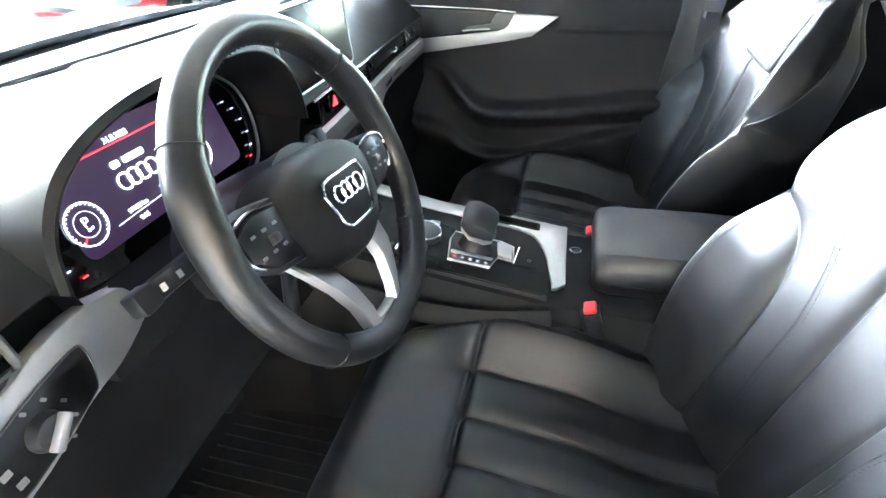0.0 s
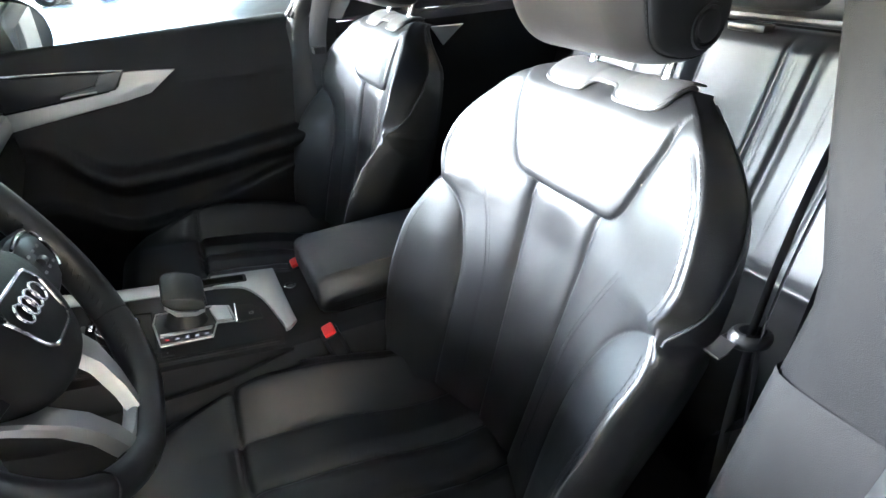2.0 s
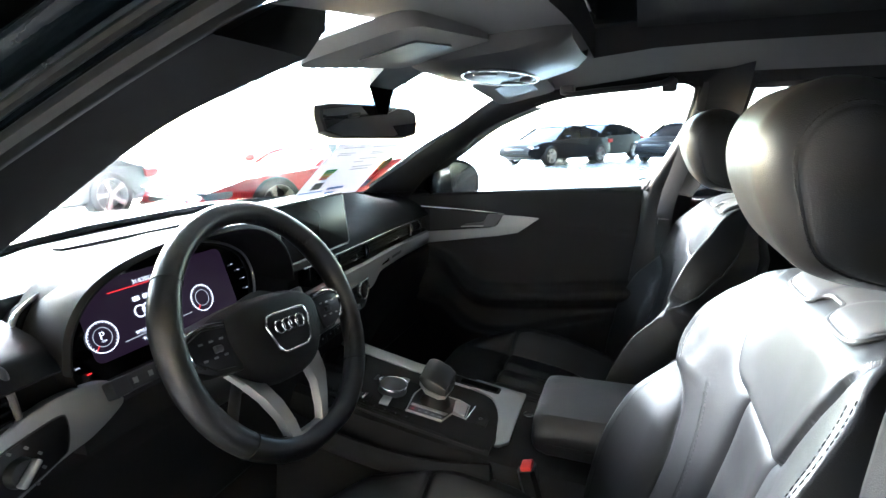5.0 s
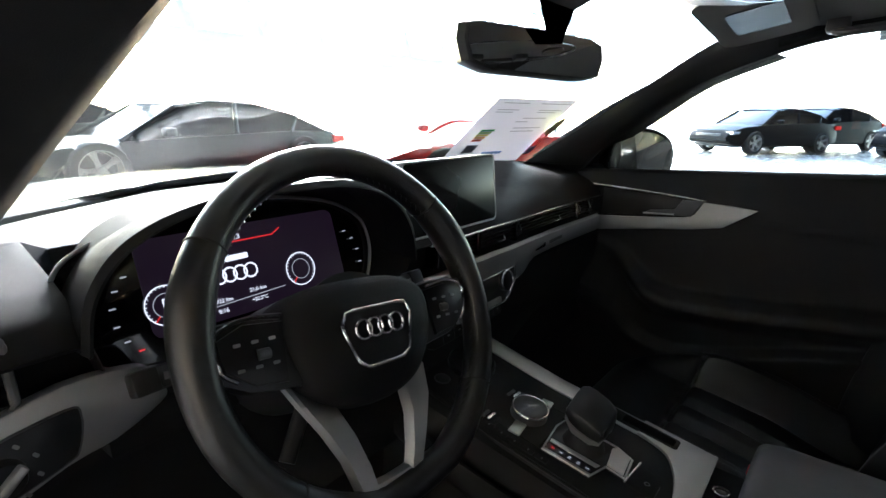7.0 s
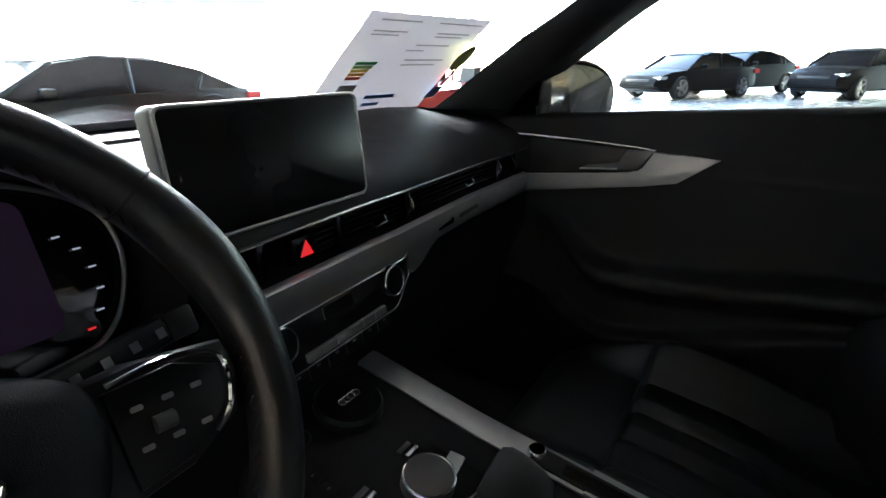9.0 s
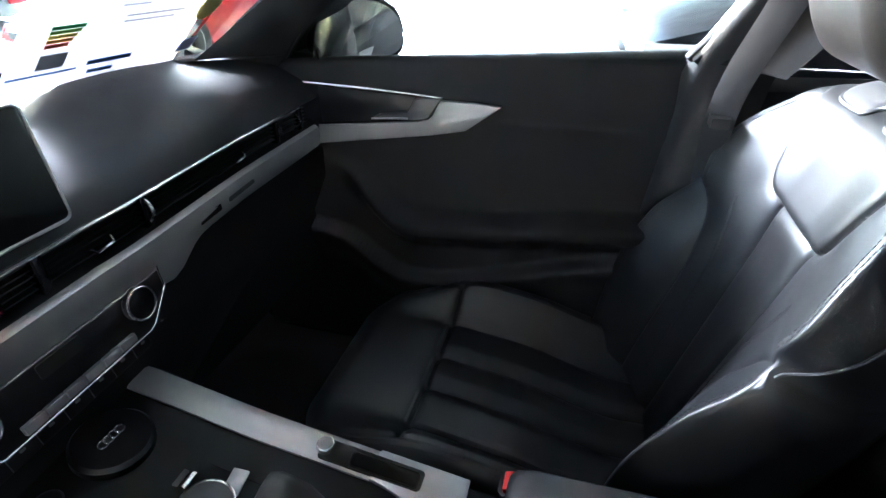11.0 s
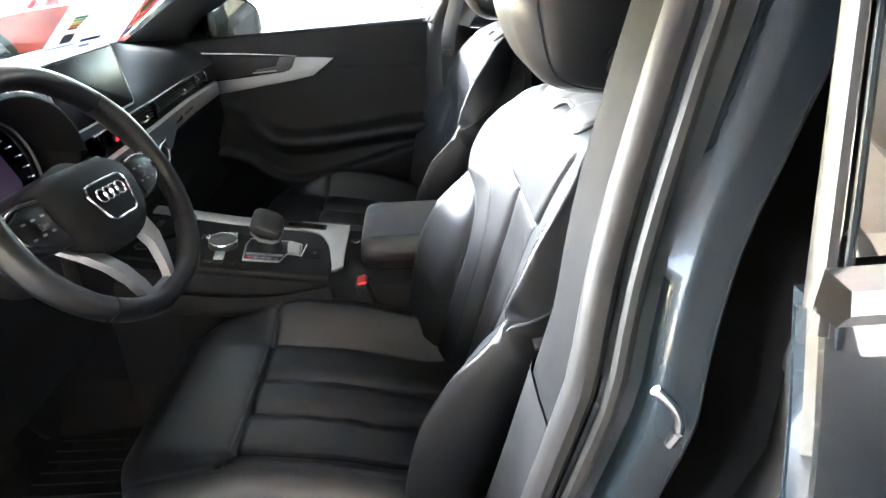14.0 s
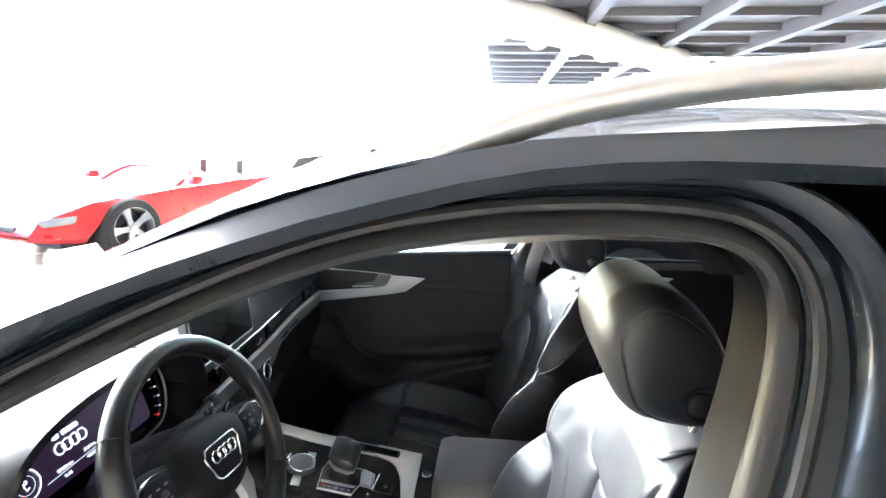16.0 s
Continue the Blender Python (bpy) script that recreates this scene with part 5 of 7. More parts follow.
sweep_opening("lower_pillar_trim", [(o - 0.0025, x + 0.0025) for o, x in PILLAR_SECTION], PILLAR_LOW, "lighter grey lower pillar trim", rear=(0.46, 0.87))

# roof skin, windscreen header to tail
def roof_edge(y):
    """Driver's side roof edge (x, z) at y."""
    return (float(np.interp(y, (-2.0, -0.6, 0.1, 0.45, 0.75, 1.0, 1.12), (-0.53, -0.56, -0.575, -0.60, -0.655, -0.72, -0.75))),
            float(np.interp(y, (-2.0, -1.2, -0.6, -0.1, 0.17, 0.29, 0.41, 0.56, 0.70, 0.84, 1.0, 1.12), (1.31, 1.375, 1.40, 1.398, 1.380, 1.355, 1.318, 1.262, 1.200, 1.130, 1.035, 0.96))))


rows = []
for y in np.linspace(-2.0, 0.36, 40):
    ex, ez = roof_edge(y)
    ex -= XC
    rows.append([Vector((XC + ex * k, y, ez + (0.045 - 0.01 * smooth01(0.0, 0.36, y)) * (1 - k * k))) for k in np.linspace(-1, 1, 21)])
part("roof_skin", thick_sheet(rows, (0, 0, -0.012)), PAINT, car, "glossy dark roof")

# pillar tops and side rails of the roof on both sides
for sgn in (-1, 1):
    rows = []
    for y in np.linspace(-2.0, 1.10, 60):
        ex, ez = roof_edge(y)
        zo = float(np.interp(y, (-2.0, -0.2, 0.04, 0.13, 0.22, 0.32, 0.44, 0.56, 0.70, 0.84, 0.97, 1.06, 1.12), (1.25, 1.362, 1.366, 1.362, 1.345, 1.318, 1.277, 1.226, 1.160, 1.086, 1.01, 0.95, 0.9)))
        xo = side_x(zo) - 0.086
        pts = [Vector((ex + 0.045, y, ez - 0.012)), Vector((ex, y, ez)), Vector((ex - 0.015, y, ez - 0.012)), Vector(((ex + xo) / 2 - 0.012, y, (ez + zo) / 2 + 0.012)), Vector((xo, y, zo + 0.004)), Vector((xo + 0.004, y, zo - 0.008))]
        if sgn > 0:
            pts = [Vector((2 * XC - p.x, p.y, p.z)) for p in pts]
        rows.append(pts)
    part("side_rail", loft(rows, False, False), FRAME_PAINT, car, "dark painted roof side")
    ws = spline([(0.660, 1.09, 0.955), (0.657, 1.035, 0.979), (0.624, 0.846, 1.088), (0.594, 0.68, 1.189), (0.57, 0.551, 1.268), (0.545, 0.44, 1.315)], 6)
    wi = spline([(0.708, 0.93, 0.93), (0.705, 0.88, 0.958), (0.679, 0.815, 1.02), (0.649, 0.705, 1.096), (0.614, 0.575, 1.180), (0.588, 0.43, 1.236)], 6)
    rows = []
    for p, q in zip(ws, wi):
        n = Vector((-0.8, -0.5, -0.3)).normalized()
        pts = [p + Vector((0.05, 0.02, -0.035)), p + Vector((0, 0, -0.012)), p.lerp(q, 0.25) + n * 0.016, p.lerp(q, 0.6) + n * 0.018, q + n * 0.004, q + Vector((0.05, -0.004, 0.0)), q + Vector((0.115, -0.008, 0.0))]
        if sgn < 0:
            pts = [Vector((2 * XC - v.x, v.y, v.z)) for v in pts]
        rows.append(pts)
    part("windscreen_pillar_trim", loft(rows, False, False), PILLAR, car, "dark windscreen pillar trim")
    # silver roof rail
    rr = [(-0.600, 0.235, 1.366), (-0.598, 0.19, 1.386), (-0.594, 0.12, 1.408), (-0.590, 0.0, 1.428), (-0.586, -0.12, 1.438), (-0.58, -0.3, 1.446), (-0.572, -0.9, 1.45), (-0.56, -1.5, 1.42), (-0.555, -1.7, 1.38)]
    rr = [(x if sgn < 0 else 2 * XC - x, y, z) for x, y, z in rr]
    part("roof_rail", tube(spline(rr, 8), (0.021, 0.015), 14), SILVER, car, "silver roof rail")
    for y0 in (-0.28, -1.3):
        x = -0.588 if sgn < 0 else 2 * XC + 0.588
        part("rail_foot", boxed((x - 0.014, y0 - 0.10, 1.385), (x + 0.014, y0 + 0.07, 1.438), 0.008), SILVER, car, "silver roof-rail foot")

# windscreen
rows = []
for k in np.linspace(0, 1, 13):
    row = []
    for x in np.linspace(-1, 1, 25):
        yb = base_y(XC + x * 0.66) + 0.03
        xb, zb = XC + x * (0.70), 0.965
        yt, zt = 0.37 - 0.06 * x * x, 1.392 - 0.042 * x * x
        xt = XC + x * 0.585
        row.append(Vector((xb + (xt - xb) * k, yb + (yt - yb) * k, zb + (zt - zb) * k + 0.02 * math.sin(math.pi * k))))
    rows.append(row)
wind = part("windscreen", thick_sheet(rows, (0, 0.002, 0.004)), PANE, car, "clear windscreen")
wind.visible_shadow = False
part("wiper_cowl", tube([rows[0][i] + Vector((0, 0.02, -0.012)) for i in range(25)], 0.016, 8), HARD, car, "black scuttle at the windscreen foot")

# sill, floor, bulkhead
part("sill", loft([[Vector((x, y, z)) for x, z in ((-0.66, 0.24), (-0.67, 0.40), (-0.70, 0.415), (-0.76, 0.41), (-0.82, 0.40), (-0.865, 0.36), (-0.87, 0.22))] for y in (-0.3, 0.1, 0.6, 1.1)]), PAINT, car, "painted sill")
part("tread_plate", plate(rounded(0.045, 0.5, 0.01), 0.004, Matrix.Translation((-0.715, 0.6, 0.414)), 0.001), SILVER, car, "silver tread plate")
part("right_sill", boxed((0.73, -1.9, 0.22), (0.95, 1.1, 0.40), 0.03), PAINT, car)
rows = []
for x in np.linspace(-0.70, 0.78, 40):
    t = 0.13 * smooth01(0.20, 0.12, abs(x - XC))
    rows.append([Vector((x, y, z + t * smooth01(1.12, 0.95, y))) for y, z in ((-1.3, 0.24), (-0.4, 0.235), (0.2, 0.225), (0.8, 0.215), (1.02, 0.235), (1.14, 0.34), (1.17, 0.5), (1.15, 0.93))])
part("floor_carpet", loft(rows, False, False), CARPET, car, "charcoal carpet")
mat_ = thing("floor_mat", "dark ribbed floor mat in the footwell", "floor mat", (-0.36, 0.8, 0.225))
bm = plate(rounded(0.46, 0.56, 0.06), 0.008, Matrix.Translation((-0.36, 0.78, 0.226)) @ pose(0, 0, 0, -0.8, 0, 0), 0.003)
part("mat", bm, CARPET, mat_)
for k in range(14):
    part("mat_rib", tube([(-0.55 + 0.028 * k, 0.60, 0.2335), (-0.55 + 0.028 * k, 1.0, 0.2355)], 0.0026, 6), CARPET, mat_)
for nm, x, w, h in (("brake_pedal", -0.34, 0.09, 0.06), ("accelerator_pedal", -0.22, 0.055, 0.12), ("foot_rest", -0.53, 0.09, 0.2)):
    p = thing(nm, "black rubber-faced pedal in the footwell", "pedal", (x, 1.0, 0.36))
    part("pad", plate(rounded(w, h, 0.012), 0.012, axes((x, 1.0, 0.36), (1, 0, 0), (0, 0.5, 1)), 0.003), RUBBER, p)
    part("arm", tube([(x, 1.01, 0.37), (x, 1.10, 0.60)], 0.010, 8), HARD, p)

# headliner with the glass roof's opening
def liner_z(x, y):
    return 1.340 - 0.036 * ((x - XC) / 0.55) ** 2 - 0.03 * smooth01(0.05, 0.42, y) - 0.05 * smooth01(-1.0, -1.9, y)


HX0, HX1, HY0, HY1 = -0.33, 0.235, -1.15, 0.245
bm = bmesh.new()
xs = [-0.56, -0.52, -0.46, -0.40, HX0, -0.2, 0.0, 0.12, HX1, 0.34, 0.44, 0.52, 0.58, 0.63]
ys = [-1.9, -1.5, HY1 - 1.395, -0.9, -0.6, -0.3, -0.1, 0.1, HY1, 0.30, 0.36, 0.42]
vv = [[bm.verts.new((x, y, liner_z(x, y))) for y in ys] for x in xs]
for i in range(len(xs) - 1):
    for j in range(len(ys) - 1):
        if xs[i] >= HX0 and xs[i + 1] <= HX1 and ys[j] >= HY0 - 0.01 and ys[j + 1] <= HY1:
            continue
        bm.faces.new((vv[i][j], vv[i + 1][j], vv[i + 1][j + 1], vv[i][j + 1]))
part("headliner", bm, CLOTH, car, "grey cloth headliner")
e = [(HX0, HY0), (HX1, HY0), (HX1, HY1), (HX0, HY1)]
ed = []
for (a, b), (c, d) in zip(e, e[1:] + e[:1]):
    for k in range(12):
        ed.append(Vector((a + (c - a) * k / 12, b + (d - b) * k / 12, 0)))
rows = [[Vector((p.x, p.y, liner_z(p.x, p.y) + dz)) for p in ed + ed[:1]] for dz in (-0.006, 0.03, 0.05)]
part("sunroof_frame", loft(rows, False, False), DARKCLOTH, car, "black edge of the roof window")
part("sunroof_blind", boxed((HX0 - 0.02, HY0 - 0.02, 1.366), (HX1 + 0.02, HY1 - 0.08, 1.372)), DARKCLOTH, car, "closed black roof blind")
rw = part("roof_window", boxed((HX0, HY1 - 0.09, 1.378), (HX1, HY1 + 0.02, 1.384)), ROOFPANE, car, "dark glass roof")

# rear door on the driver's side
rd = thing("rear_door", "closed dark blue-grey rear door with chrome window strip", "car door", (-0.85, -0.5, 0.35))
door_x = [(0.25, -0.845), (0.40, -0.872), (0.60, -0.890), (0.80, -0.899), (0.90, -0.899), (0.935, -0.895), (0.945, -0.890), (0.953, -0.890), (1.0, -0.872), (1.050, -0.850)]
rows = []
for y in np.linspace(-0.015, -1.05, 24):
    rows.append([Vector((x, y, z + 0.035 * (-y) * (1 if z > 0.9 else 0.2))) for z, x in door_x])
part("door_skin", thick_sheet(rows, (0.02, 0, 0)), PAINT, rd, "glossy dark door skin")
part("door_edge", tube([(x + 0.004, -0.012, z) for z, x in door_x], 0.006, 8), PAINT, rd)
strip = [[Vector((-0.860 + dx, y, 1.051 + 0.035 * -y + dz)) for dx, dz in ((0.01, 0.0), (-0.004, 0.001), (-0.008, 0.010), (-0.004, 0.019), (0.012, 0.020))] for y in np.linspace(-0.010, -1.0, 14)]
part("waist_strip", loft(strip), CHROME, rd, "bright chrome waist strip")


def win_x(z):
    return -0.845 + 0.60 * (z - 1.05)


top = lambda y: float(np.interp(y, (-1.1, -0.85, -0.5, -0.1), (1.28, 1.325, 1.352, 1.350)))
rows = []
for k in np.linspace(0, 1, 6):
    rows.append([Vector((win_x(z), y, z)) for y, z in ((yy - 0.062 * k, 1.066 + 0.035 * -yy + k * (top(yy) - 0.012 - 1.066 - 0.035 * -yy)) for yy in np.linspace(-0.033, -0.95, 14))])
pane = part("side_pane", thick_sheet(rows, (0.004, 0, 0)), TINT, rd, "dark tinted reflecting pane")
post = [Vector((win_x(z) - 0.003, -0.014 - 0.062 * (z - 1.05) / 0.29, z)) for z in np.linspace(1.04, 1.352, 12)]
part("window_frame", tube(post, (0.004, 0.007), 8, up=(1, 0, 0)), HARD, rd, "black window frame")
part("frame_edge", tube([p + Vector((-0.010, -0.004, 0)) for p in post], 0.002, 8), FRAME_PAINT, rd)
roofline = [Vector((win_x(top(y)) - 0.004, y - 0.062, top(y))) for y in np.linspace(-0.015, -1.0, 20)]
part("top_frame", tube(roofline, 0.011, 8), CHROME, rd, "chrome strip along the window top")
part("handle", tube(spline([(-0.905, -0.72, 0.93), (-0.925, -0.76, 0.935), (-0.925, -0.88, 0.94), (-0.905, -0.92, 0.94)], 6), (0.010, 0.014), 10), PAINT, rd)
part("jamb_shut", boxed((-0.84, -0.10, 0.40), (-0.80, -0.05, 1.03), 0.005), RUBBER, car)

# pillar fittings
st = thing("door_striker", "steel door striker bolted to the painted pillar", "door striker", (-0.80, 0.075, 0.73))
part("striker_plate", plate(rounded(0.026, 0.06, 0.008), 0.004, axes((-0.803, 0.038, 0.764), (0.3, -1, 0), (0, 0, 1)), 0.002), HARD, st)
part("striker_loop", tube(spline([(-0.803, 0.042, 0.785), (-0.810, 0.068, 0.785), (-0.813, 0.074, 0.764), (-0.810, 0.068, 0.743), (-0.803, 0.042, 0.743)], 6), 0.0042, 10), CHROME, st)
# chrome tube in place of the highlight along the pressed dimple
part("dimple_glint", tube(spline([(-0.811, 0.027, 0.966), (-0.815, 0.014, 0.953), (-0.816, 0.009, 0.937), (-0.814, 0.011, 0.921)], 6), (0.003, 0.0035), 10), CHROME, car)

# driver's belt: webbing from the pillar guide down to the sill
bt = thing("seat_belt", "grey seat belt hanging beside the driver's seat", "seat belt", (-0.61, -0.03, 0.3), "seat belts")
path = spline([(-0.612, -0.085, 1.17), (-0.606, -0.050, 1.08), (-0.602, -0.024, 1.0), (-0.603, -0.008, 0.90), (-0.604, -0.004, 0.83)], 8)
part("webbing", tube(path, (0.0235, 0.0011), 8, up=(0.955, 0.30, 0)), WEBBING, bt)
path = spline([(-0.604, -0.008, 0.825), (-0.607, -0.012, 0.72), (-0.625, -0.01, 0.55), (-0.66, 0.0, 0.36)], 8)
part("lower_webbing", tube(path, (0.0235, 0.0011), 8, up=(0.955, 0.30, 0)), WEBBING, bt)
path = spline([(-0.616, -0.085, 1.15), (-0.610, -0.035, 1.0), (-0.608, -0.014, 0.84), (-0.618, -0.022, 0.72), (-0.655, -0.02, 0.36)], 8)
part("return_webbing", tube(path, (0.0235, 0.0011), 8, up=(0.90, 0.44, 0)), WEBBING, bt)
loop = [Vector((-0.604 + 0.010 * math.cos(a), -0.004 + 0.022 * math.sin(a), 0.823 + 0.006 * math.sin(a))) for a in np.linspace(0, 2 * math.pi, 24, endpoint=False)]
part("tongue", tube(loop, (0.006, 0.009), 10, True), HARD, bt, "black belt tongue")
part("tongue_plate", loft([[Vector((-0.600 + a, y, z + b)) for a, b in ((-0.009, -0.0012), (0.007, -0.0012), (0.007, 0.0012), (-0.009, 0.0012))] for y, z in ((0.014, 0.828), (0.026, 0.829), (0.034, 0.823), (0.046, 0.821))]), CHROME, bt, "bent steel latch plate")

# ---- passenger side ----
pd = thing("passenger_door", "closed black passenger door panel with silver handle trim", "car door", (0.72, 0.5, 0.3))
ARM = curve2([(0.98, 0.79), (0.85, 0.785), (0.738, 0.766), (0.68, 0.715), (0.616, 0.676), (0.5, 0.676), (0.36, 0.69), (0.238, 0.708), (0.08, 0.722)])
POCKET = curve2([(0.98, 0.64), (0.85, 0.625), (0.745, 0.605), (0.68, 0.555), (0.609, 0.526), (0.5, 0.535), (0.36, 0.575), (0.238, 0.613), (0.08, 0.65)])


def door_depth(y, z):
    za = np.interp(-y, [-p[0] for p in ARM], [p[1] for p in ARM])
    zp = np.interp(-y, [-p[0] for p in POCKET], [p[1] for p in POCKET])
    x = 0.700 + 0.02 * smooth01(0.90, 0.99, z)
    x = x - 0.050 * smooth01(za + 0.006, za - 0.018, z) * smooth01(0.80, 0.62, y)
    x = x - 0.012 * smooth01(za + 0.006, za - 0.018, z)
    x = x + 0.045 * smooth01(za - 0.030, za - 0.085, z) * smooth01(0.80, 0.62, y)
    x = x - 0.035 * smooth01(zp + 0.004, zp - 0.012, z) + 0.02 * smooth01(zp - 0.02, zp - 0.10, z)
    x = x - 0.004 * np.exp(-((z - 0.868) / 0.004) ** 2) * (y < 0.42)
    return x


ys = np.linspace(1.0, 0.125, 90)
zs = np.linspace(0.30, 1.0, 110)
P = []
for y in ys:
    belt = 0.9535 + (0.885 - y) * 0.062
    zz = 0.30 + (zs - 0.30) / 0.70 * (belt - 0.30)
    yy = y + 0.06 * smooth01(0.65, 0.35, zz) * (1 if y < 0.3 else 0) * (0.3 - min(y, 0.3)) / 0.18
    dx = door_depth(np.full(zz.shape, y), zz)
    row = [Vector((dx[i], yy[i], zz[i])) for i in range(len(zz))]
    row += [Vector((dx[-1] + 0.008, y, belt + 0.006)), Vector((dx[-1] + 0.03, y, belt + 0.006)), Vector((dx[-1] + 0.035, y, belt - 0.02))]
    P.append(row)
attach("door_panel", quads("door_panel", P, DOOR_PLASTIC), pd, "black grained door panel")


def door_plate(name, yz, depth, mat, label="", bevel=0.002, x=0.702):
    m = axes((x, 0, 0), (0, -1, 0), (0, 0, 1))
    return part(name, plate([(-y, z) for y, z in yz], depth, m, bevel), mat, pd, label)


strip = [(0.815, 0.836), (0.70, 0.848), (0.585, 0.862), (0.560, 0.872), (0.542, 0.905), (0.48, 0.904), (0.425, 0.900), (0.455, 0.878), (0.493, 0.850), (0.56, 0.836), (0.70, 0.815), (0.815, 0.797)]
door_plate("handle_trim", strip, 0.010, SILVER, "brushed silver trim with a pointed end")
ln = spline([(0.694, 0.93, 0.922), (0.692, 0.90, 0.925), (0.692, 0.72, 0.920), (0.692, 0.60, 0.914), (0.692, 0.54, 0.909)], 6)
part("accent_line", tube(ln, 0.0035, 8), CHROME, pd, "thin bright accent line")
door_plate("handle_bowl", [(0.80, 0.915), (0.548, 0.905), (0.566, 0.874), (0.60, 0.866), (0.80, 0.842)], 0.003, HARD, "black handle recess", 0.001)
handle = part("pull_handle", plate([(-y, z) for y, z in ((0.684, 0.861), (0.668, 0.871), (0.607, 0.880), (0.590, 0.906), (0.538, 0.911), (0.566, 0.868), (0.606, 0.865))], 0.010, axes((0.697, 0, 0), (0, -1, 0), (0, 0, 1)), 0.003), HARD_GREY, pd, "satin grey door release handle")
part("handle_edge", tube([(0.6865, y, z) for y, z in ((0.682, 0.8625), (0.640, 0.866), (0.606, 0.868))], 0.0022, 6), SILVER, handle, "bright lower edge")
# window frame, pane, outer skin
ptop = spline([(0.885, 0.958, 0), (0.80, 1.04, 0), (0.70, 1.11, 0), (0.55, 1.198, 0), (0.45, 1.236, 0), (0.35, 1.263, 0), (0.2, 1.284, 0), (0.065, 1.290, 0), (0.03, 1.282, 0), (0.018, 1.262, 0), (0.035, 1.17, 0), (0.07, 1.08, 0), (0.125, 1.0, 0)], 5)


def pwx(z, d=0.0):
    return 0.722 - 0.42 * (z - 0.958) + d


for off, r, mat, nm in ((0.0, 0.008, RUBBER, "window_seal"), (-0.012, 0.012, PILLAR, "window_frame")):
    c = Vector((0.45, 1.05, 0))
    pts = []
    for p in ptop:
        e = (p - c).normalized()
        pts.append(Vector((pwx(p.y, -0.004 + off * 0.4), p.x - e.x * off, p.y - e.y * off)))
    part(nm, tube(pts, r, 8), mat, pd)
rows = [[Vector((pwx(z, 0.008), y, z)) for z in np.linspace(0.94 + (0.885 - y) * 0.05, max(float(np.interp(-y, [-q.x for q in ptop[:36]], [q.y for q in ptop[:36]])), 0.96), 6)] for y in np.linspace(0.88, 0.03, 14)]
pane = part("door_pane", thick_sheet(rows, (0.003, 0, 0)), PANE, pd, "clear door window")
pane.visible_shadow = False
rows = [[Vector((2 * XC - x, y, min(z, 0.94))) for z, x in door_x[:6]] for y in np.linspace(1.05, 0.05, 10)]
part("door_skin", thick_sheet(rows, (-0.015, 0, 0)), PAINT, pd)

# passenger side pillars and upper surround
sur = [Vector((p.x, p.y, 0)) for p in ptop]
c = Vector((0.45, 1.02, 0))
rows = []
for p in sur:
    if p.x > 0.46:
        continue
    e = (p - c).normalized()
    row = []
    for o, s in ((0.010, -0.010), (0.020, -0.022), (0.04, -0.034), (0.075, -0.05), (0.12, -0.10)):
        q = p + e * o
        row.append(Vector((pwx(q.y, s), q.x, q.y)))
    rows.append(row)
part("passenger_window_surround", loft(rows, False, False), PILLAR, car, "grey trim round the side window")
rows = []
for z in np.linspace(0.36, 1.30, 24):
    y0 = float(np.interp(z, (0.36, 0.48, 0.607, 0.87, 1.0, 1.17, 1.3), (0.30, 0.235, 0.165, 0.135, 0.120, 0.035, 0.01)))
    x = 0.69 - 0.40 * max(z - 0.97, 0)
    rows.append([Vector((x + dx, y0 + dy, z)) for dx, dy in ((0.03, 0.006), (0.008, -0.002), (-0.004, -0.015), (-0.012, -0.05), (-0.008, -0.10), (0.0, -0.125), (0.05, -0.13))])
part("passenger_pillar_trim", loft(rows, False, False), HARD, car, "black centre pillar trim")
pb = thing("seat_belt", "grey seat belt on the passenger side pillar", "seat belt", (0.60, 0.03, 0.4), "seat belts")
part("webbing", tube(spline([(0.575, 0.0, 1.21), (0.612, 0.036, 1.08), (0.650, 0.066, 0.93), (0.672, 0.055, 0.70), (0.68, 0.06, 0.40)], 8), (0.0235, 0.0012), 8, up=(1, -0.6, 0)), WEBBING, pb)
part("guide", loft([[Vector((0.652 + a, 0.068 + t, 0.917 + c)) for a, c in ((-0.022, -0.008), (0.022, -0.008), (0.022, 0.008), (-0.022, 0.008))] for t in (-0.014, 0.0, 0.014)]), HARD, pb, "black belt tongue")

# exterior mirror on the passenger side
mi = thing("door_mirror", "dark door mirror with black edge", "door mirror", (0.88, 0.86, 0.95))
o = Vector((0.812, 0.750, 1.004))
mo = axes(o, (0.82, -0.57, 0), (0, 0, 1))        # local z points back to the driver
shape = curve2([(-0.100, -0.050), (-0.102, 0.010), (-0.075, 0.052), (-0.02, 0.066), (0.045, 0.058), (0.088, 0.028), (0.100, -0.020), (0.080, -0.052), (0.0, -0.064), (-0.100, -0.050)], 4)[:-1]
rows = [[mo @ Vector((a * f + dx, b * f, dz)) for a, b in shape] for f, dx, dz in ((1.0, 0.0, 0.006), (1.05, 0.0, -0.012), (1.04, 0.006, -0.045), (0.92, 0.016, -0.080), (0.62, 0.026, -0.105), (0.15, 0.03, -0.115))]
part("mirror_housing", loft(rows), PAINT, mi, "dark painted housing")
gl = [(a * 0.93, b * 0.92) for a, b in shape]
part("mirror_pane", plate(gl, 0.003, mo @ Matrix.Translation((0, 0, 0.006)) @ pose(0, 0, 0, 2, -10, 0)), MIRROR, mi, "mirror glass", smooth=False)
part("mirror_rim", tube([mo @ Vector((a * 1.0, b * 1.0, 0.008)) for a, b in shape], 0.006, 8, True), GLOSS, mi, "black mirror edge")
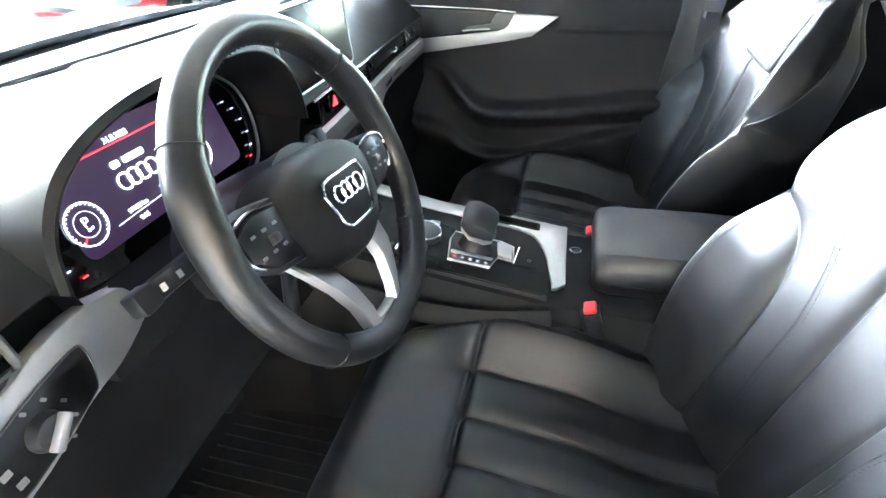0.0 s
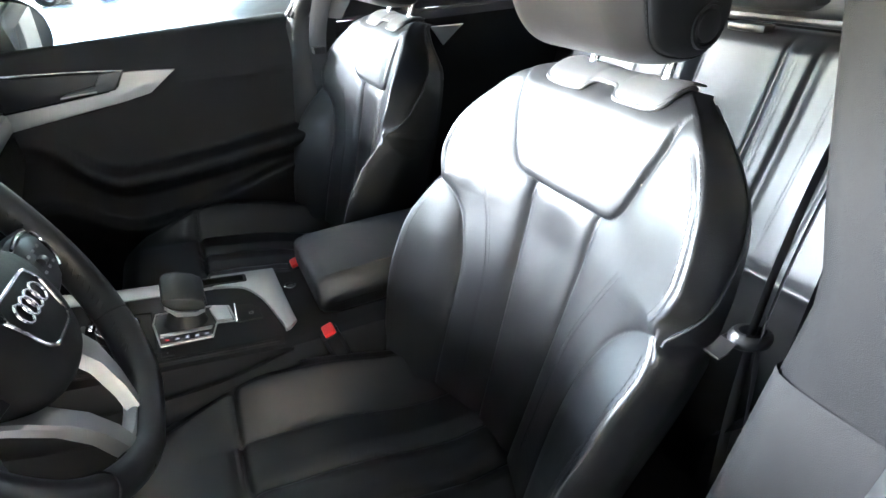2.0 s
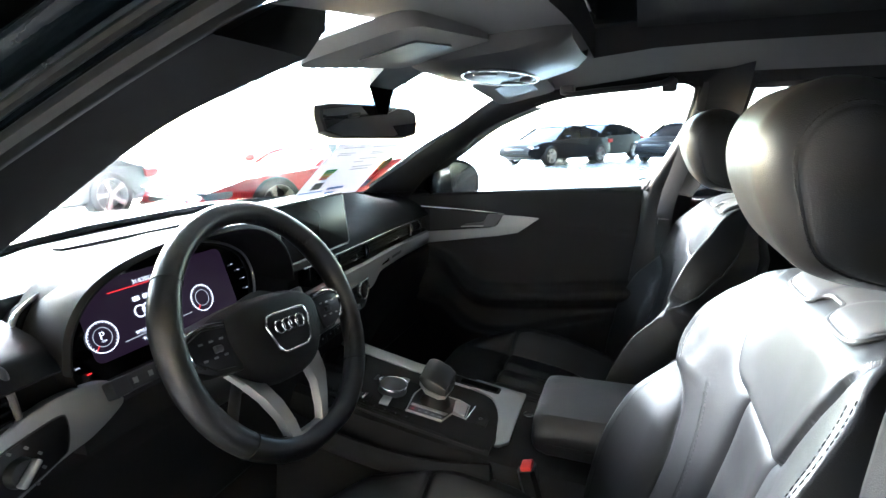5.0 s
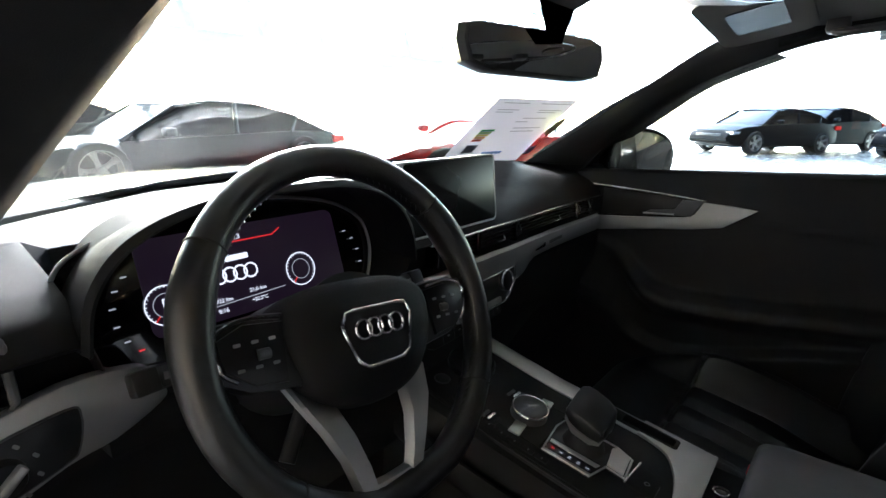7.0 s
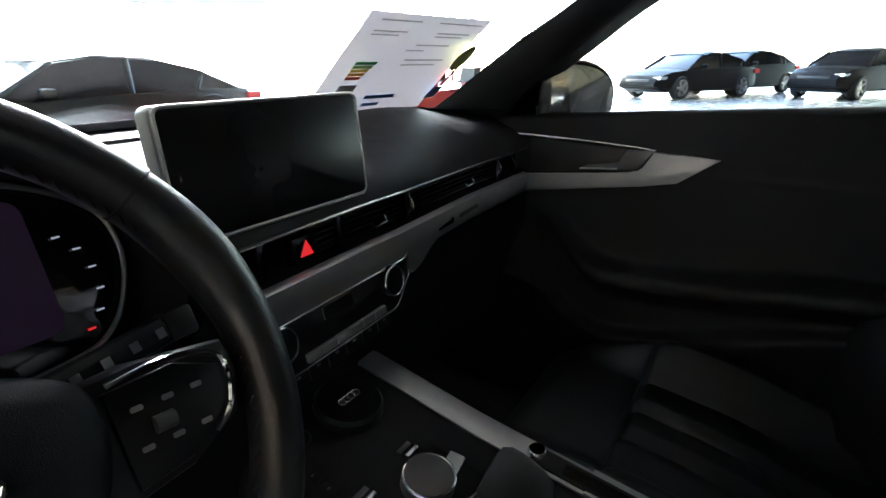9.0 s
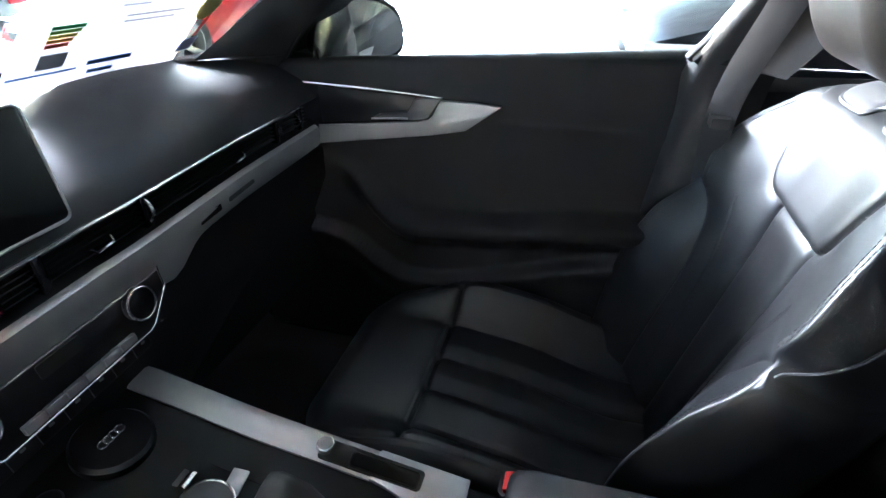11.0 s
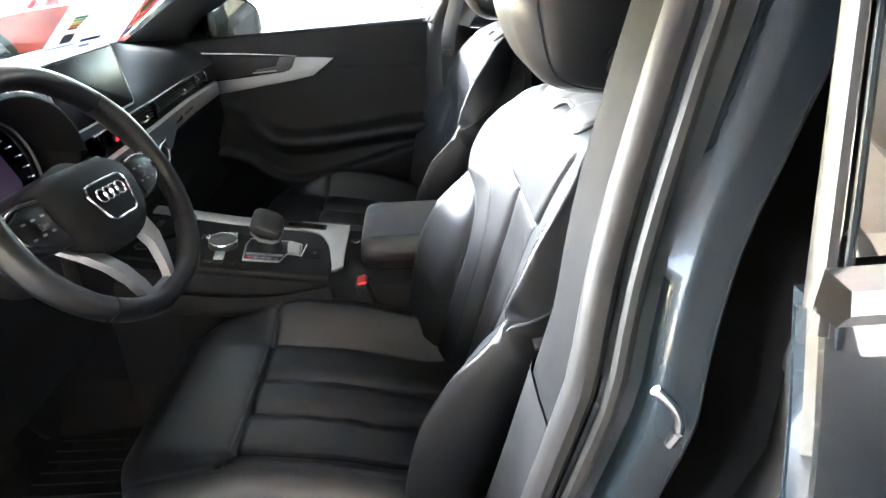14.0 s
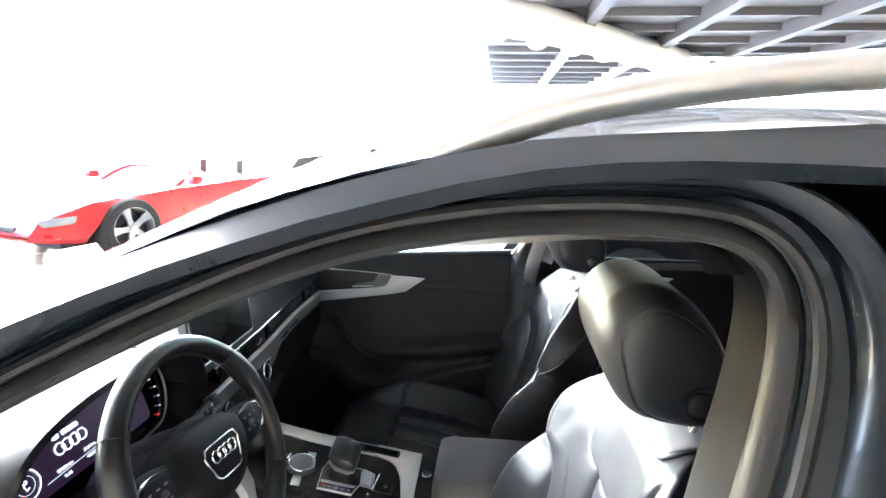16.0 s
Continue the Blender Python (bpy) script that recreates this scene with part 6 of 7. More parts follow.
part("mirror_foot", loft([[Vector((x, 0.84 + a, 0.960 + b)) for a, b in ((-0.03, -0.015), (0.04, -0.015), (0.03, 0.012), (-0.02, 0.012))] for x in (0.73, 0.77, 0.80)]), HARD, mi)

# ---- overhead ----
mr = thing("rear_view_mirror", "black rear-view mirror hanging at the windscreen", "rear-view mirror", (-0.03, 0.62, 1.19))
mm = axes((-0.035, 0.615, 1.188), (1, -0.28, -0.02), (0, 0.12, 1))
outm = [(-0.150, 0.006), (-0.146, 0.024), (-0.12, 0.029), (0.0, 0.031), (0.12, 0.029), (0.148, 0.022), (0.150, 0.0), (0.140, -0.020), (0.10, -0.027), (-0.10, -0.027), (-0.142, -0.018)]
part("mirror_shell", loft([[mm @ Vector((x * f * 0.85, y * f, z)) for x, y in outm] for f, z in ((1.0, 0.004), (1.05, -0.004), (1.0, -0.022), (0.7, -0.040), (0.3, -0.046))]), HARD, mr)
part("mirror_pane", plate([(x * 0.82, y * 0.94) for x, y in reversed(outm)], -0.002, mm @ Matrix.Translation((0, 0, 0.0062))), MIRROR, mr, "mirror glass", smooth=False)
part("mirror_stem", loft([[Vector((-0.02 + a * w, y, z + b * h)) for a, b in ((-1, -1), (1, -1), (1, 1), (-1, 1))] for y, z, w, h in ((0.60, 1.215, 0.02, 0.012), (0.60, 1.27, 0.05, 0.02), (0.55, 1.31, 0.075, 0.03), (0.40, 1.33, 0.09, 0.03))]), HARD, mr, "black sensor cover behind the mirror")
oc = thing("overhead_console", "black overhead console with lit reading lamps", "overhead console", (0.03, 0.38, 1.28))
rows = []
for y, w, z0 in ((0.52, 0.14, 1.285), (0.49, 0.165, 1.268), (0.42, 0.175, 1.262), (0.33, 0.17, 1.272), (0.27, 0.15, 1.288), (0.25, 0.13, 1.305)):
    rows.append([Vector((0.03 + w * a, y, z0 + b)) for a, b in ((-1, 0.05), (-1, 0.012), (-0.9, 0.0), (0, -0.004), (0.9, 0.0), (1, 0.012), (1, 0.05))])
part("console_shell", loft(rows, False, False), HARD_GREY, oc, "grey lamp console")
part("lamp_bezel", tube([(0.03 + 0.135 * math.cos(a), 0.385 + 0.06 * math.sin(a), 1.263) for a in np.linspace(0, 2 * math.pi, 30, endpoint=False)], 0.003, 6, True), CHROME, oc)
for sgn in (1, -1):
    part("reading_lamp", disc(0.020, 0.004, axes((0.03 + sgn * 0.09, 0.39, 1.262), (1, 0, 0), (0, -1, 0)), 24, 0.001), HARD_GREY, oc, "round reading lamp")
    part("lamp_button", boxed((0.03 + sgn * 0.045 - 0.012, 0.34, 1.258), (0.03 + sgn * 0.045 + 0.012, 0.36, 1.268), 0.002), HARD_GREY, oc)
    x0 = XC + sgn * 0.32
    vis = thing("sun_visor", "folded grey cloth sun visor at the roof edge", "sun visor", (x0, 0.42, 1.28), "sun visors")
    m = axes((x0, 0.435, 1.287), (1, 0, -0.10 * sgn), (0, 1, -0.22))
    part("visor_board", plate(rounded(0.30, 0.15, 0.03), 0.018, m @ Matrix.Translation((0, 0, -0.018)), 0.006), CLOTH, vis)
    part("mirror_flap", plate(rounded(0.13, 0.08, 0.008), 0.003, m @ Matrix.Translation((0, 0, -0.0205)), 0.001), HARD_GREY, vis)
gh = thing("grab_handle", "grey grab handle over the passenger window", "grab handle", (0.53, 0.2, 1.29))
part("grip", tube(spline([(0.545, 0.34, 1.268), (0.530, 0.32, 1.262), (0.525, 0.25, 1.268), (0.525, 0.15, 1.275), (0.530, 0.10, 1.282), (0.545, 0.08, 1.292)], 6), (0.011, 0.008), 10), HARD_GREY, gh)
for y in (0.335, 0.085):
    part("bracket", boxed((0.53, y - 0.018, 1.262), (0.57, y + 0.018, 1.292), 0.006), HARD_GREY, gh)

# ---- price sheet in the windscreen ----
sh = thing("price_sheet", "white printed sale sheet lying against the windscreen", "paper sheet", (0.42, 0.95, 0.98))
A, B, Cc = Vector((0.251, 0.861, 1.140)), Vector((0.530, 0.817, 1.141)), Vector((0.50, 1.0, 1.0))
bl, br, tl, tr = Vector((0.250, 1.03, 0.985)), Vector((0.540, 0.99, 0.985)), Vector((0.251, 0.861, 1.140)), Vector((0.530, 0.817, 1.141))
PAPER = material("white_paper", (0.80, 0.82, 0.88), 0.6, grain=0.05, scale=300, stain=0.05)
pt = PAPER.node_tree
through_ = pt.nodes.new("ShaderNodeBsdfTranslucent")      # thin paper lets light through
through_.inputs["Color"].default_value = (0.72, 0.76, 0.88, 1)
pm = pt.nodes.new("ShaderNodeMixShader")
pm.inputs[0].default_value = 0.05
pt.links.new(pt.nodes["Principled BSDF"].outputs[0], pm.inputs[1])
pt.links.new(through_.outputs[0], pm.inputs[2])
pt.links.new(pm.outputs[0], pt.nodes["Material Output"].inputs["Surface"])


def quads_bm(rows):
    """One leaf of paper."""
    return loft(rows, False, False)


def sheet_at(u, v):
    p = bl.lerp(br, u).lerp(tl.lerp(tr, u), v)
    return p + Vector((0, -0.01, 0.012)) * math.sin(math.pi * v)


part("sheet", quads_bm([[sheet_at(u, v) for u in np.linspace(0, 1, 8)] for v in np.linspace(0, 1, 10)]), PAPER, sh)


def sheet_bar(name, u0, u1, v0, v1, mat, lift=0.0012):
    n = (br - bl).cross(tl - bl).normalized()
    n = n if n.y < 0 else -n
    rows = [[sheet_at(u, v) + n * lift for u in np.linspace(u0, u1, 4)] for v in np.linspace(v0, v1, 3)]
    return part(name, thick_sheet(rows, n * 0.0003), mat, sh, smooth=False)


BLUE = material("blue_print", (0.12, 0.25, 0.62), 0.6)
INK = material("grey_print", (0.35, 0.37, 0.42), 0.6)
for v, cols in ((0.92, ((0.55, 0.95), (0.1, 0.4))), (0.80, ((0.1, 0.35), (0.6, 0.9))), (0.76, ((0.1, 0.3), (0.6, 0.85))), (0.66, ((0.5, 0.8),)), (0.60, ((0.45, 0.6),)), (0.50, ((0.5, 0.85),)), (0.45, ((0.5, 0.8),))):
    for u0, u1 in cols:
        sheet_bar("text_bar", u0, u1, v, v + 0.012, INK)
for k, col in enumerate(((0.05, 0.45, 0.12), (0.25, 0.6, 0.1), (0.75, 0.7, 0.1), (0.85, 0.45, 0.06), (0.75, 0.15, 0.06))):
    mt = material("energy_stripe", col, 0.6)
    sheet_bar("energy_bar", 0.14, 0.25 + 0.012 * (4 - k), 0.46 - 0.035 * k, 0.488 - 0.035 * k, mt)
sheet_bar("code_block", 0.14, 0.27, 0.16, 0.27, INK)
sheet_bar("blue_rule", 0.02, 0.35, 0.115, 0.13, BLUE)
sheet_bar("price_bar", 0.40, 0.65, 0.13, 0.165, BLUE)
sheet_bar("price_bar", 0.42, 0.56, 0.06, 0.09, BLUE)
sk = thing("sticker", "round yellow-green sticker on the windscreen", "sticker", (0.522, 0.9, 1.075))
part("round_sticker", disc(0.031, 0.0008, axes((0.516, 0.868, 1.078), (1, 0.15, 0.0), (0, -0.75, 0.66)), 28), material("yellow_sticker", (0.52, 0.52, 0.16), 0.5, stain=0.3, scale=80), sk)
sq = thing("sticker", "dark blue square sticker at the windscreen foot", "sticker", (0.54, 0.96, 1.02))
part("square_sticker", plate(rounded(0.045, 0.030, 0.003), 0.0008, axes((0.530, 0.945, 1.015), (1, 0.15, 0), (0, -0.75, 0.66))), material("blue_sticker", (0.03, 0.06, 0.2), 0.5, stain=0.3, scale=80), sq, smooth=False)
rs = thing("sticker", "narrow red strip sticker beside the sale sheet", "sticker", (0.55, 0.93, 1.05))
part("strip_sticker", plate(rounded(0.010, 0.05, 0.002), 0.0008, axes((0.543, 0.915, 1.045), (1, 0.15, 0), (0, -0.75, 0.66))), RED, rs, smooth=False)


# ---- rear of the cabin ----
rb = thing("rear_bench", "black leather rear bench with stitched backrest", "car seat", (XC, -0.7, 0.3))
bench_line = [Vector((0, y, z)) for y, z in ((-0.23, 0.30), (-0.21, 0.42), (-0.25, 0.465), (-0.43, 0.47), (-0.66, 0.45), (-0.69, 0.50), (-0.73, 0.62), (-0.77, 0.75), (-0.805, 0.88), (-0.82, 0.935), (-0.86, 0.962), (-0.93, 0.958), (-0.97, 0.9), (-0.97, 0.4))]
bench_line = bench_line[:3] + spline(bench_line[3:11], 7) + bench_line[11:]


def bench_relief(a, z):
    """Padding of the bench's backrest at a from its middle: creases, bolsters and stitched strips."""
    n = -0.012 * math.exp(-abs(a - 0.105) / 0.006) + 0.020 * float(smooth01(0.105, 0.135, a)) * float(smooth01(0.21, 0.17, a))
    n -= 0.009 * math.exp(-abs(a - 0.185) / 0.005) + 0.0022 * math.exp(-abs(a - 0.148) / 0.002)
    n -= 0.0018 * math.exp(-abs(a - 0.245) / 0.002) + 0.009 * math.exp(-abs(a - 0.305) / 0.005)
    n += 0.030 * float(smooth01(0.42, 0.56, a)) - 0.009 * math.exp(-abs(a - 0.47) / 0.005)
    return n * float(smooth01(0.45, 0.52, z)) * float(smooth01(0.965, 0.93, z))


rows = []
for x in np.linspace(-0.60, 0.68, 321):
    a = abs(x - XC)
    rows.append([Vector((x, p.y + bench_relief(a, p.z) * (1 if i < len(bench_line) - 3 else 0), p.z)) for i, p in enumerate(bench_line)])
attach("bench", quads("bench", rows, LEATHER), rb)
bm = bmesh.new()
for a in (0.143, 0.153, 0.241, 0.249):
    for z in np.arange(0.56, 0.92, 0.008):
        for sgn in (-1, 1):
            pa, pb = [Vector((XC + sgn * a, float(np.interp(q, [p.z for p in bench_line[5:-4]], [p.y for p in bench_line[5:-4]])) + bench_relief(a, q) + 0.0008, q)) for q in (z, z + 0.005)]
            tube([pa, pb], 0.0007, 4, False, bm)
part("bench_stitching", bm, THREAD, rb, smooth=False)["kind"] = "stuff"
for x in (-0.33, 0.045, 0.41):
    h = []
    for u in np.linspace(-1, 1, 17):
        k = math.sqrt(max(0.0, 1 - abs(u) ** 5)) * 0.35 + 0.65
        h.append([Vector((x + u * 0.125, -0.875 + q.x * k, 1.048 + q.y * k)) for q in spline([(0.040, -0.040, 0), (0.050, 0.0, 0), (0.040, 0.032, 0), (0.0, 0.044, 0), (-0.04, 0.034, 0), (-0.05, 0.0, 0), (-0.04, -0.040, 0), (0.0, -0.048, 0)], 3, True)])
    part("rear_headrest", loft(h), LEATHER, rb)
    part("headrest_slot", boxed((x - 0.05, -0.855, 0.955), (x + 0.05, -0.812, 0.974), 0.006), HARD, rb, "black headrest slot")
# rear side walls, shelf and tail
for sgn in (-1, 1):
    X = lambda v: XC + sgn * v
    rows = []
    for y in np.linspace(0.0, -1.9, 20):
        rows.append([Vector((X(v), y, z)) for v, z in ((0.66, 0.25), (0.64, 0.55), (0.64, 0.68), (0.68, 0.74), (0.68, 0.95 + 0.03 * -y), (0.70, 0.97 + 0.03 * -y))])
    part("rear_side_lining", loft(rows, False, False), DOOR_PLASTIC, car)
    # rear pillar between the door pane and the quarter pane
    rows = [[Vector((X(0.66 - 0.40 * (z - 0.97) + d), -0.93 - 0.1 * (z - 0.97) - e, z)) for d, e in ((0, 0), (-0.015, 0.02), (-0.02, 0.20), (-0.02, 0.36), (0.0, 0.40))] for z in np.linspace(0.95, 1.30, 6)]
    part("rear_pillar_trim", loft(rows, False, False), DARKCLOTH, car)
    rows = [[Vector((X(0.66 - 0.40 * (z - 0.97) + d), -1.80 - e, z)) for d, e in ((0, 0), (-0.03, 0.05), (-0.06, 0.15))] for z in np.linspace(0.95, 1.30, 6)]
    part("tail_pillar_trim", loft(rows, False, False), DARKCLOTH, car)
    rows = [[Vector((X(0.545 + d), y, z)) for d, z in ((0.06, 1.27), (0.02, 1.285), (-0.03, 1.305))] for y in np.linspace(0.0, -1.9, 10)]
    part("roof_side_lining", loft(rows, False, False), DARKCLOTH, car)
    if sgn > 0:
        rows = [[Vector((X(0.70 - 0.42 * (z - 0.97)), y, z)) for z in np.linspace(0.98 + 0.03 * -y, 1.29, 5)] for y in np.linspace(0.0, -1.82, 12)]
        part("rear_side_pane", thick_sheet(rows, (0.003, 0, 0)), REAR_PANE, car, "tinted rear side pane")
        rows = [[Vector((2 * XC - x, y, z)) for z, x in door_x[:7]] for y in np.linspace(0.05, -2.0, 12)]
        part("rear_quarter_skin", thick_sheet(rows, (-0.015, 0, 0)), PAINT, car)
    else:
        rows = [[Vector((x, y, z)) for z, x in door_x[:-1]] for y in np.linspace(-1.06, -2.0, 8)]
        part("rear_quarter_skin", thick_sheet(rows, (0.015, 0, 0)), PAINT, car)
        rows = [[Vector((X(0.70 - 0.42 * (z - 0.97)), y, z)) for z in np.linspace(1.02, 1.29, 5)] for y in np.linspace(-1.15, -1.82, 6)]
        part("rear_side_pane", thick_sheet(rows, (0.003, 0, 0)), REAR_PANE, car, "tinted rear side pane")
sl = thing("door_handle_trim", "silver rear door trim wedge behind the front seat", "door trim", (0.71, -0.5, 0.88))
part("trim_wedge", plate([(0.0, 0.03), (0.11, 0.03), (0.04, -0.025)], 0.01, axes((0.705, -0.295, 0.910), (0, -1, 0), (0, 0, 1)), 0.002), SILVER, sl)
part("load_cover", boxed((-0.56, -1.7, 0.93), (0.64, -1.16, 0.955), 0.01), HARD, car, "black load cover")
part("tail_panel", boxed((-0.62, -1.98, 0.3), (0.70, -1.90, 0.98), 0.03), HARD, car)
rows = [[Vector((XC + u * (0.60 - 0.1 * k), -1.98 + 0.20 * k, 0.98 + 0.33 * k)) for u in np.linspace(-1, 1, 9)] for k in np.linspace(0, 1, 5)]
part("rear_window", thick_sheet(rows, (0, -0.003, 0.002)), REAR_PANE, car, "tinted tailgate window")
# bonnet, front wings, tail outside, wheels
rows = []
for y in np.linspace(1.08, 2.25, 16):
    d = (y - 1.08) / 1.17
    zc = 0.985 - 0.10 * d - 0.16 * max(0, d - 0.75) * 2
    rows.append([Vector((XC + u * (0.86 - 0.08 * d), y + 0.16 * (1 - u * u) * (1 if d < 0.5 else 1), zc - 0.09 * abs(u) ** 3 - 0.02 * d)) for u in np.linspace(-1, 1, 17)])
part("bonnet", thick_sheet(rows, (0, 0, -0.012)), PAINT, car, "dark glossy bonnet")
for sgn in (-1, 1):
    out = [(1.10, 0.35), (1.25, 0.35)] + [(1.62 + 0.36 * math.cos(a), 0.34 + 0.36 * math.sin(a)) for a in np.linspace(math.pi, 0, 16)] + [(2.35, 0.35), (2.42, 0.60), (2.28, 0.78), (1.08, 0.88), (1.06, 0.6)]
    m = axes((XC + sgn * 0.90 - 0.03, 0, 0), (0, 1, 0), (0, 0, 1))
    part("front_wing", plate(out, 0.06, m, 0.01), PAINT, car)
part("front_bumper", loft([[Vector((XC + u * 0.9, 2.42 + dy - 0.25 * abs(u) ** 3, z)) for u in np.linspace(-1, 1, 13)] for dy, z in ((0.0, 0.25), (0.03, 0.45), (0.0, 0.65), (-0.12, 0.76))], False, False), PAINT, car)
part("rear_bumper", boxed((XC - 0.86, -2.25, 0.3), (XC + 0.86, -1.95, 0.9), 0.08), PAINT, car)


def build_tyre_wheel(parent, o, axis, R=0.335, W=0.225, spokes=5, rim_mat=None):
    """Tyre with tread shoulders and a spoked alloy rim; axis points outwards."""
    m = axes(o, (0, 1, 0) if abs(axis[1]) < 0.9 else (1, 0, 0), (0, 0, 1))
    if (m.to_3x3() @ Vector((0, 0, 1))).dot(Vector(axis)) < 0:
        m = m @ pose(0, 0, 0, 180, 0, 0)
    rr = R * 0.70
    part("tyre", turned([(rr, -W / 2), (R * 0.93, -W / 2), (R, -W * 0.38), (R, W * 0.38), (R * 0.95, W / 2), (R * 0.80, W * 0.53), (rr, W / 2)], m, 40), RUBBER, parent, "black tyre")
    rim = part("rim", turned([(rr, -W / 2), (rr * 0.93, -W * 0.2), (rr * 0.93, W * 0.35), (rr, W / 2 + 0.004), (rr * 1.03, W / 2 + 0.002), (rr * 1.0, W * 0.4)], m, 40), rim_mat or SILVER, parent, "silver alloy rim")
    bm = bmesh.new()
    for k in range(spokes):
        a = 2 * math.pi * k / spokes
        r = Matrix.Rotation(a, 4, "Z")
        rings = [[m @ r @ Vector((x, s * w, z)) for s, z in ((-1, zt - 0.03), (-1, zt), (1, zt), (1, zt - 0.03))] for x, w, zt in ((0.03, 0.035, W * 0.36), (rr * 0.5, 0.026, W * 0.40), (rr * 0.97, 0.045, W * 0.46))]
        loft(rings, True, True, bm)
    turned([(0.0, W * 0.42), (0.035, W * 0.42), (0.045, W * 0.36), (0.045, W * 0.2)], m, 20, bm)
    part("spokes", bm, rim_mat or SILVER, rim)
    part("brake_disc", turned([(0.0, 0.0), (rr * 0.85, 0.0), (rr * 0.85, -0.03), (0, -0.03)], m, 24), HARD, rim)


for x, sg in ((-0.80, -1), (0.88, 1)):
    for y in (1.62, -1.20):
        build_tyre_wheel(car, Vector((x, y, 0.337)), (sg, 0, 0))

# ---- showroom ----
FLOOR = material("pale_polished_floor", (0.25, 0.25, 0.246), 0.25, grain=0.08, scale=60, stain=0.12)
CREAM = material("cream_painted_plaster", (0.72, 0.695, 0.64), 0.7, grain=0.06, scale=30, stain=0.08)
WHITE = material("white_painted_steel", (0.62, 0.60, 0.55), 0.6, grain=0.05, scale=40, stain=0.08)
fl = tagged(new("ground", quads("ground", [[Vector((x, y, 0)) for y in (-60, -20, -6, 0, 6, 20, 60)] for x in (-60, -20, -6, 0, 6, 20, 60)], FLOOR)), "pale polished showroom floor running outdoors", "floor", kind="structure")
rf = tagged(new("ceiling"), "pale showroom ceiling with deep beams", "ceiling", kind="structure")
BEAM = material("grey_steel_beam", (0.075, 0.070, 0.066), 0.6, grain=0.1, scale=30, stain=0.15)
part("ceiling_slab", boxed((14.0, -30, 5.6), (40.0, 1.0, 5.9)), BEAM, rf, smooth=False)
# unseen front edges over the car: short right admits sun, long left blocks light
part("ceiling_slab", boxed((0.5, -30.0, 5.6), (14.0, 9.0, 5.9)), CREAM, rf, smooth=False)
part("ceiling_slab", boxed((-7.5, -30.0, 5.6), (0.5, 13.7, 5.9)), CREAM, rf, smooth=False)
for k in range(8):
    part("beam", boxed((14.0, -28 + 3.6 * k, 5.1), (40.0, -27.6 + 3.6 * k, 5.6), 0.02), BEAM, rf, smooth=False)
for k in range(11):
    part("purlin", boxed((15.0 + 2.4 * k, -30, 5.35), (15.2 + 2.4 * k, 1.0, 5.6), 0.01), BEAM, rf, smooth=False)
TUBE = glow("lamp_tube", (1.0, 0.98, 0.95), 1.2)
for k in range(3):
    lamp = thing("strip_light", "long white strip light under the ceiling", "strip light", (24.0 + 6 * k, -11.0, 5.0), "strip lights")
    part("lamp_housing", boxed((23.9 + 6 * k, -18.0, 5.02), (24.3 + 6 * k, -7.0, 5.1), 0.01), WHITE, lamp, smooth=False)
    part("lamp_tube", boxed((23.96 + 6 * k, -17.9, 4.98), (24.24 + 6 * k, -7.1, 5.02), 0.005), TUBE, lamp, smooth=False)
wl = tagged(new("wall_left"), "cream showroom wall with arched ribs", "wall", kind="structure")
part("wall_panel", boxed((-7.8, -30, 0), (-7.5, 13.7, 5.9)), CREAM, wl, smooth=False)
# unseen wall, added to keep front-left light out of the open doorway
wf = tagged(new("wall_light_block"), "unseen added wall that blocks light from ahead on the left", "wall", kind="structure")
part("wall_panel", boxed((-7.5, 7.0, 0), (-1.7, 7.3, 5.6)), CREAM, wf, smooth=False)
# added wall; it stops light from behind and from the rear right
wb = tagged(new("wall_back"), "added cream rear wall that keeps light out of the cabin", "wall", kind="structure")
part("wall_panel", boxed((-7.8, -30.3, 0), (40.0, -30, 5.9)), CREAM, wb, smooth=False)


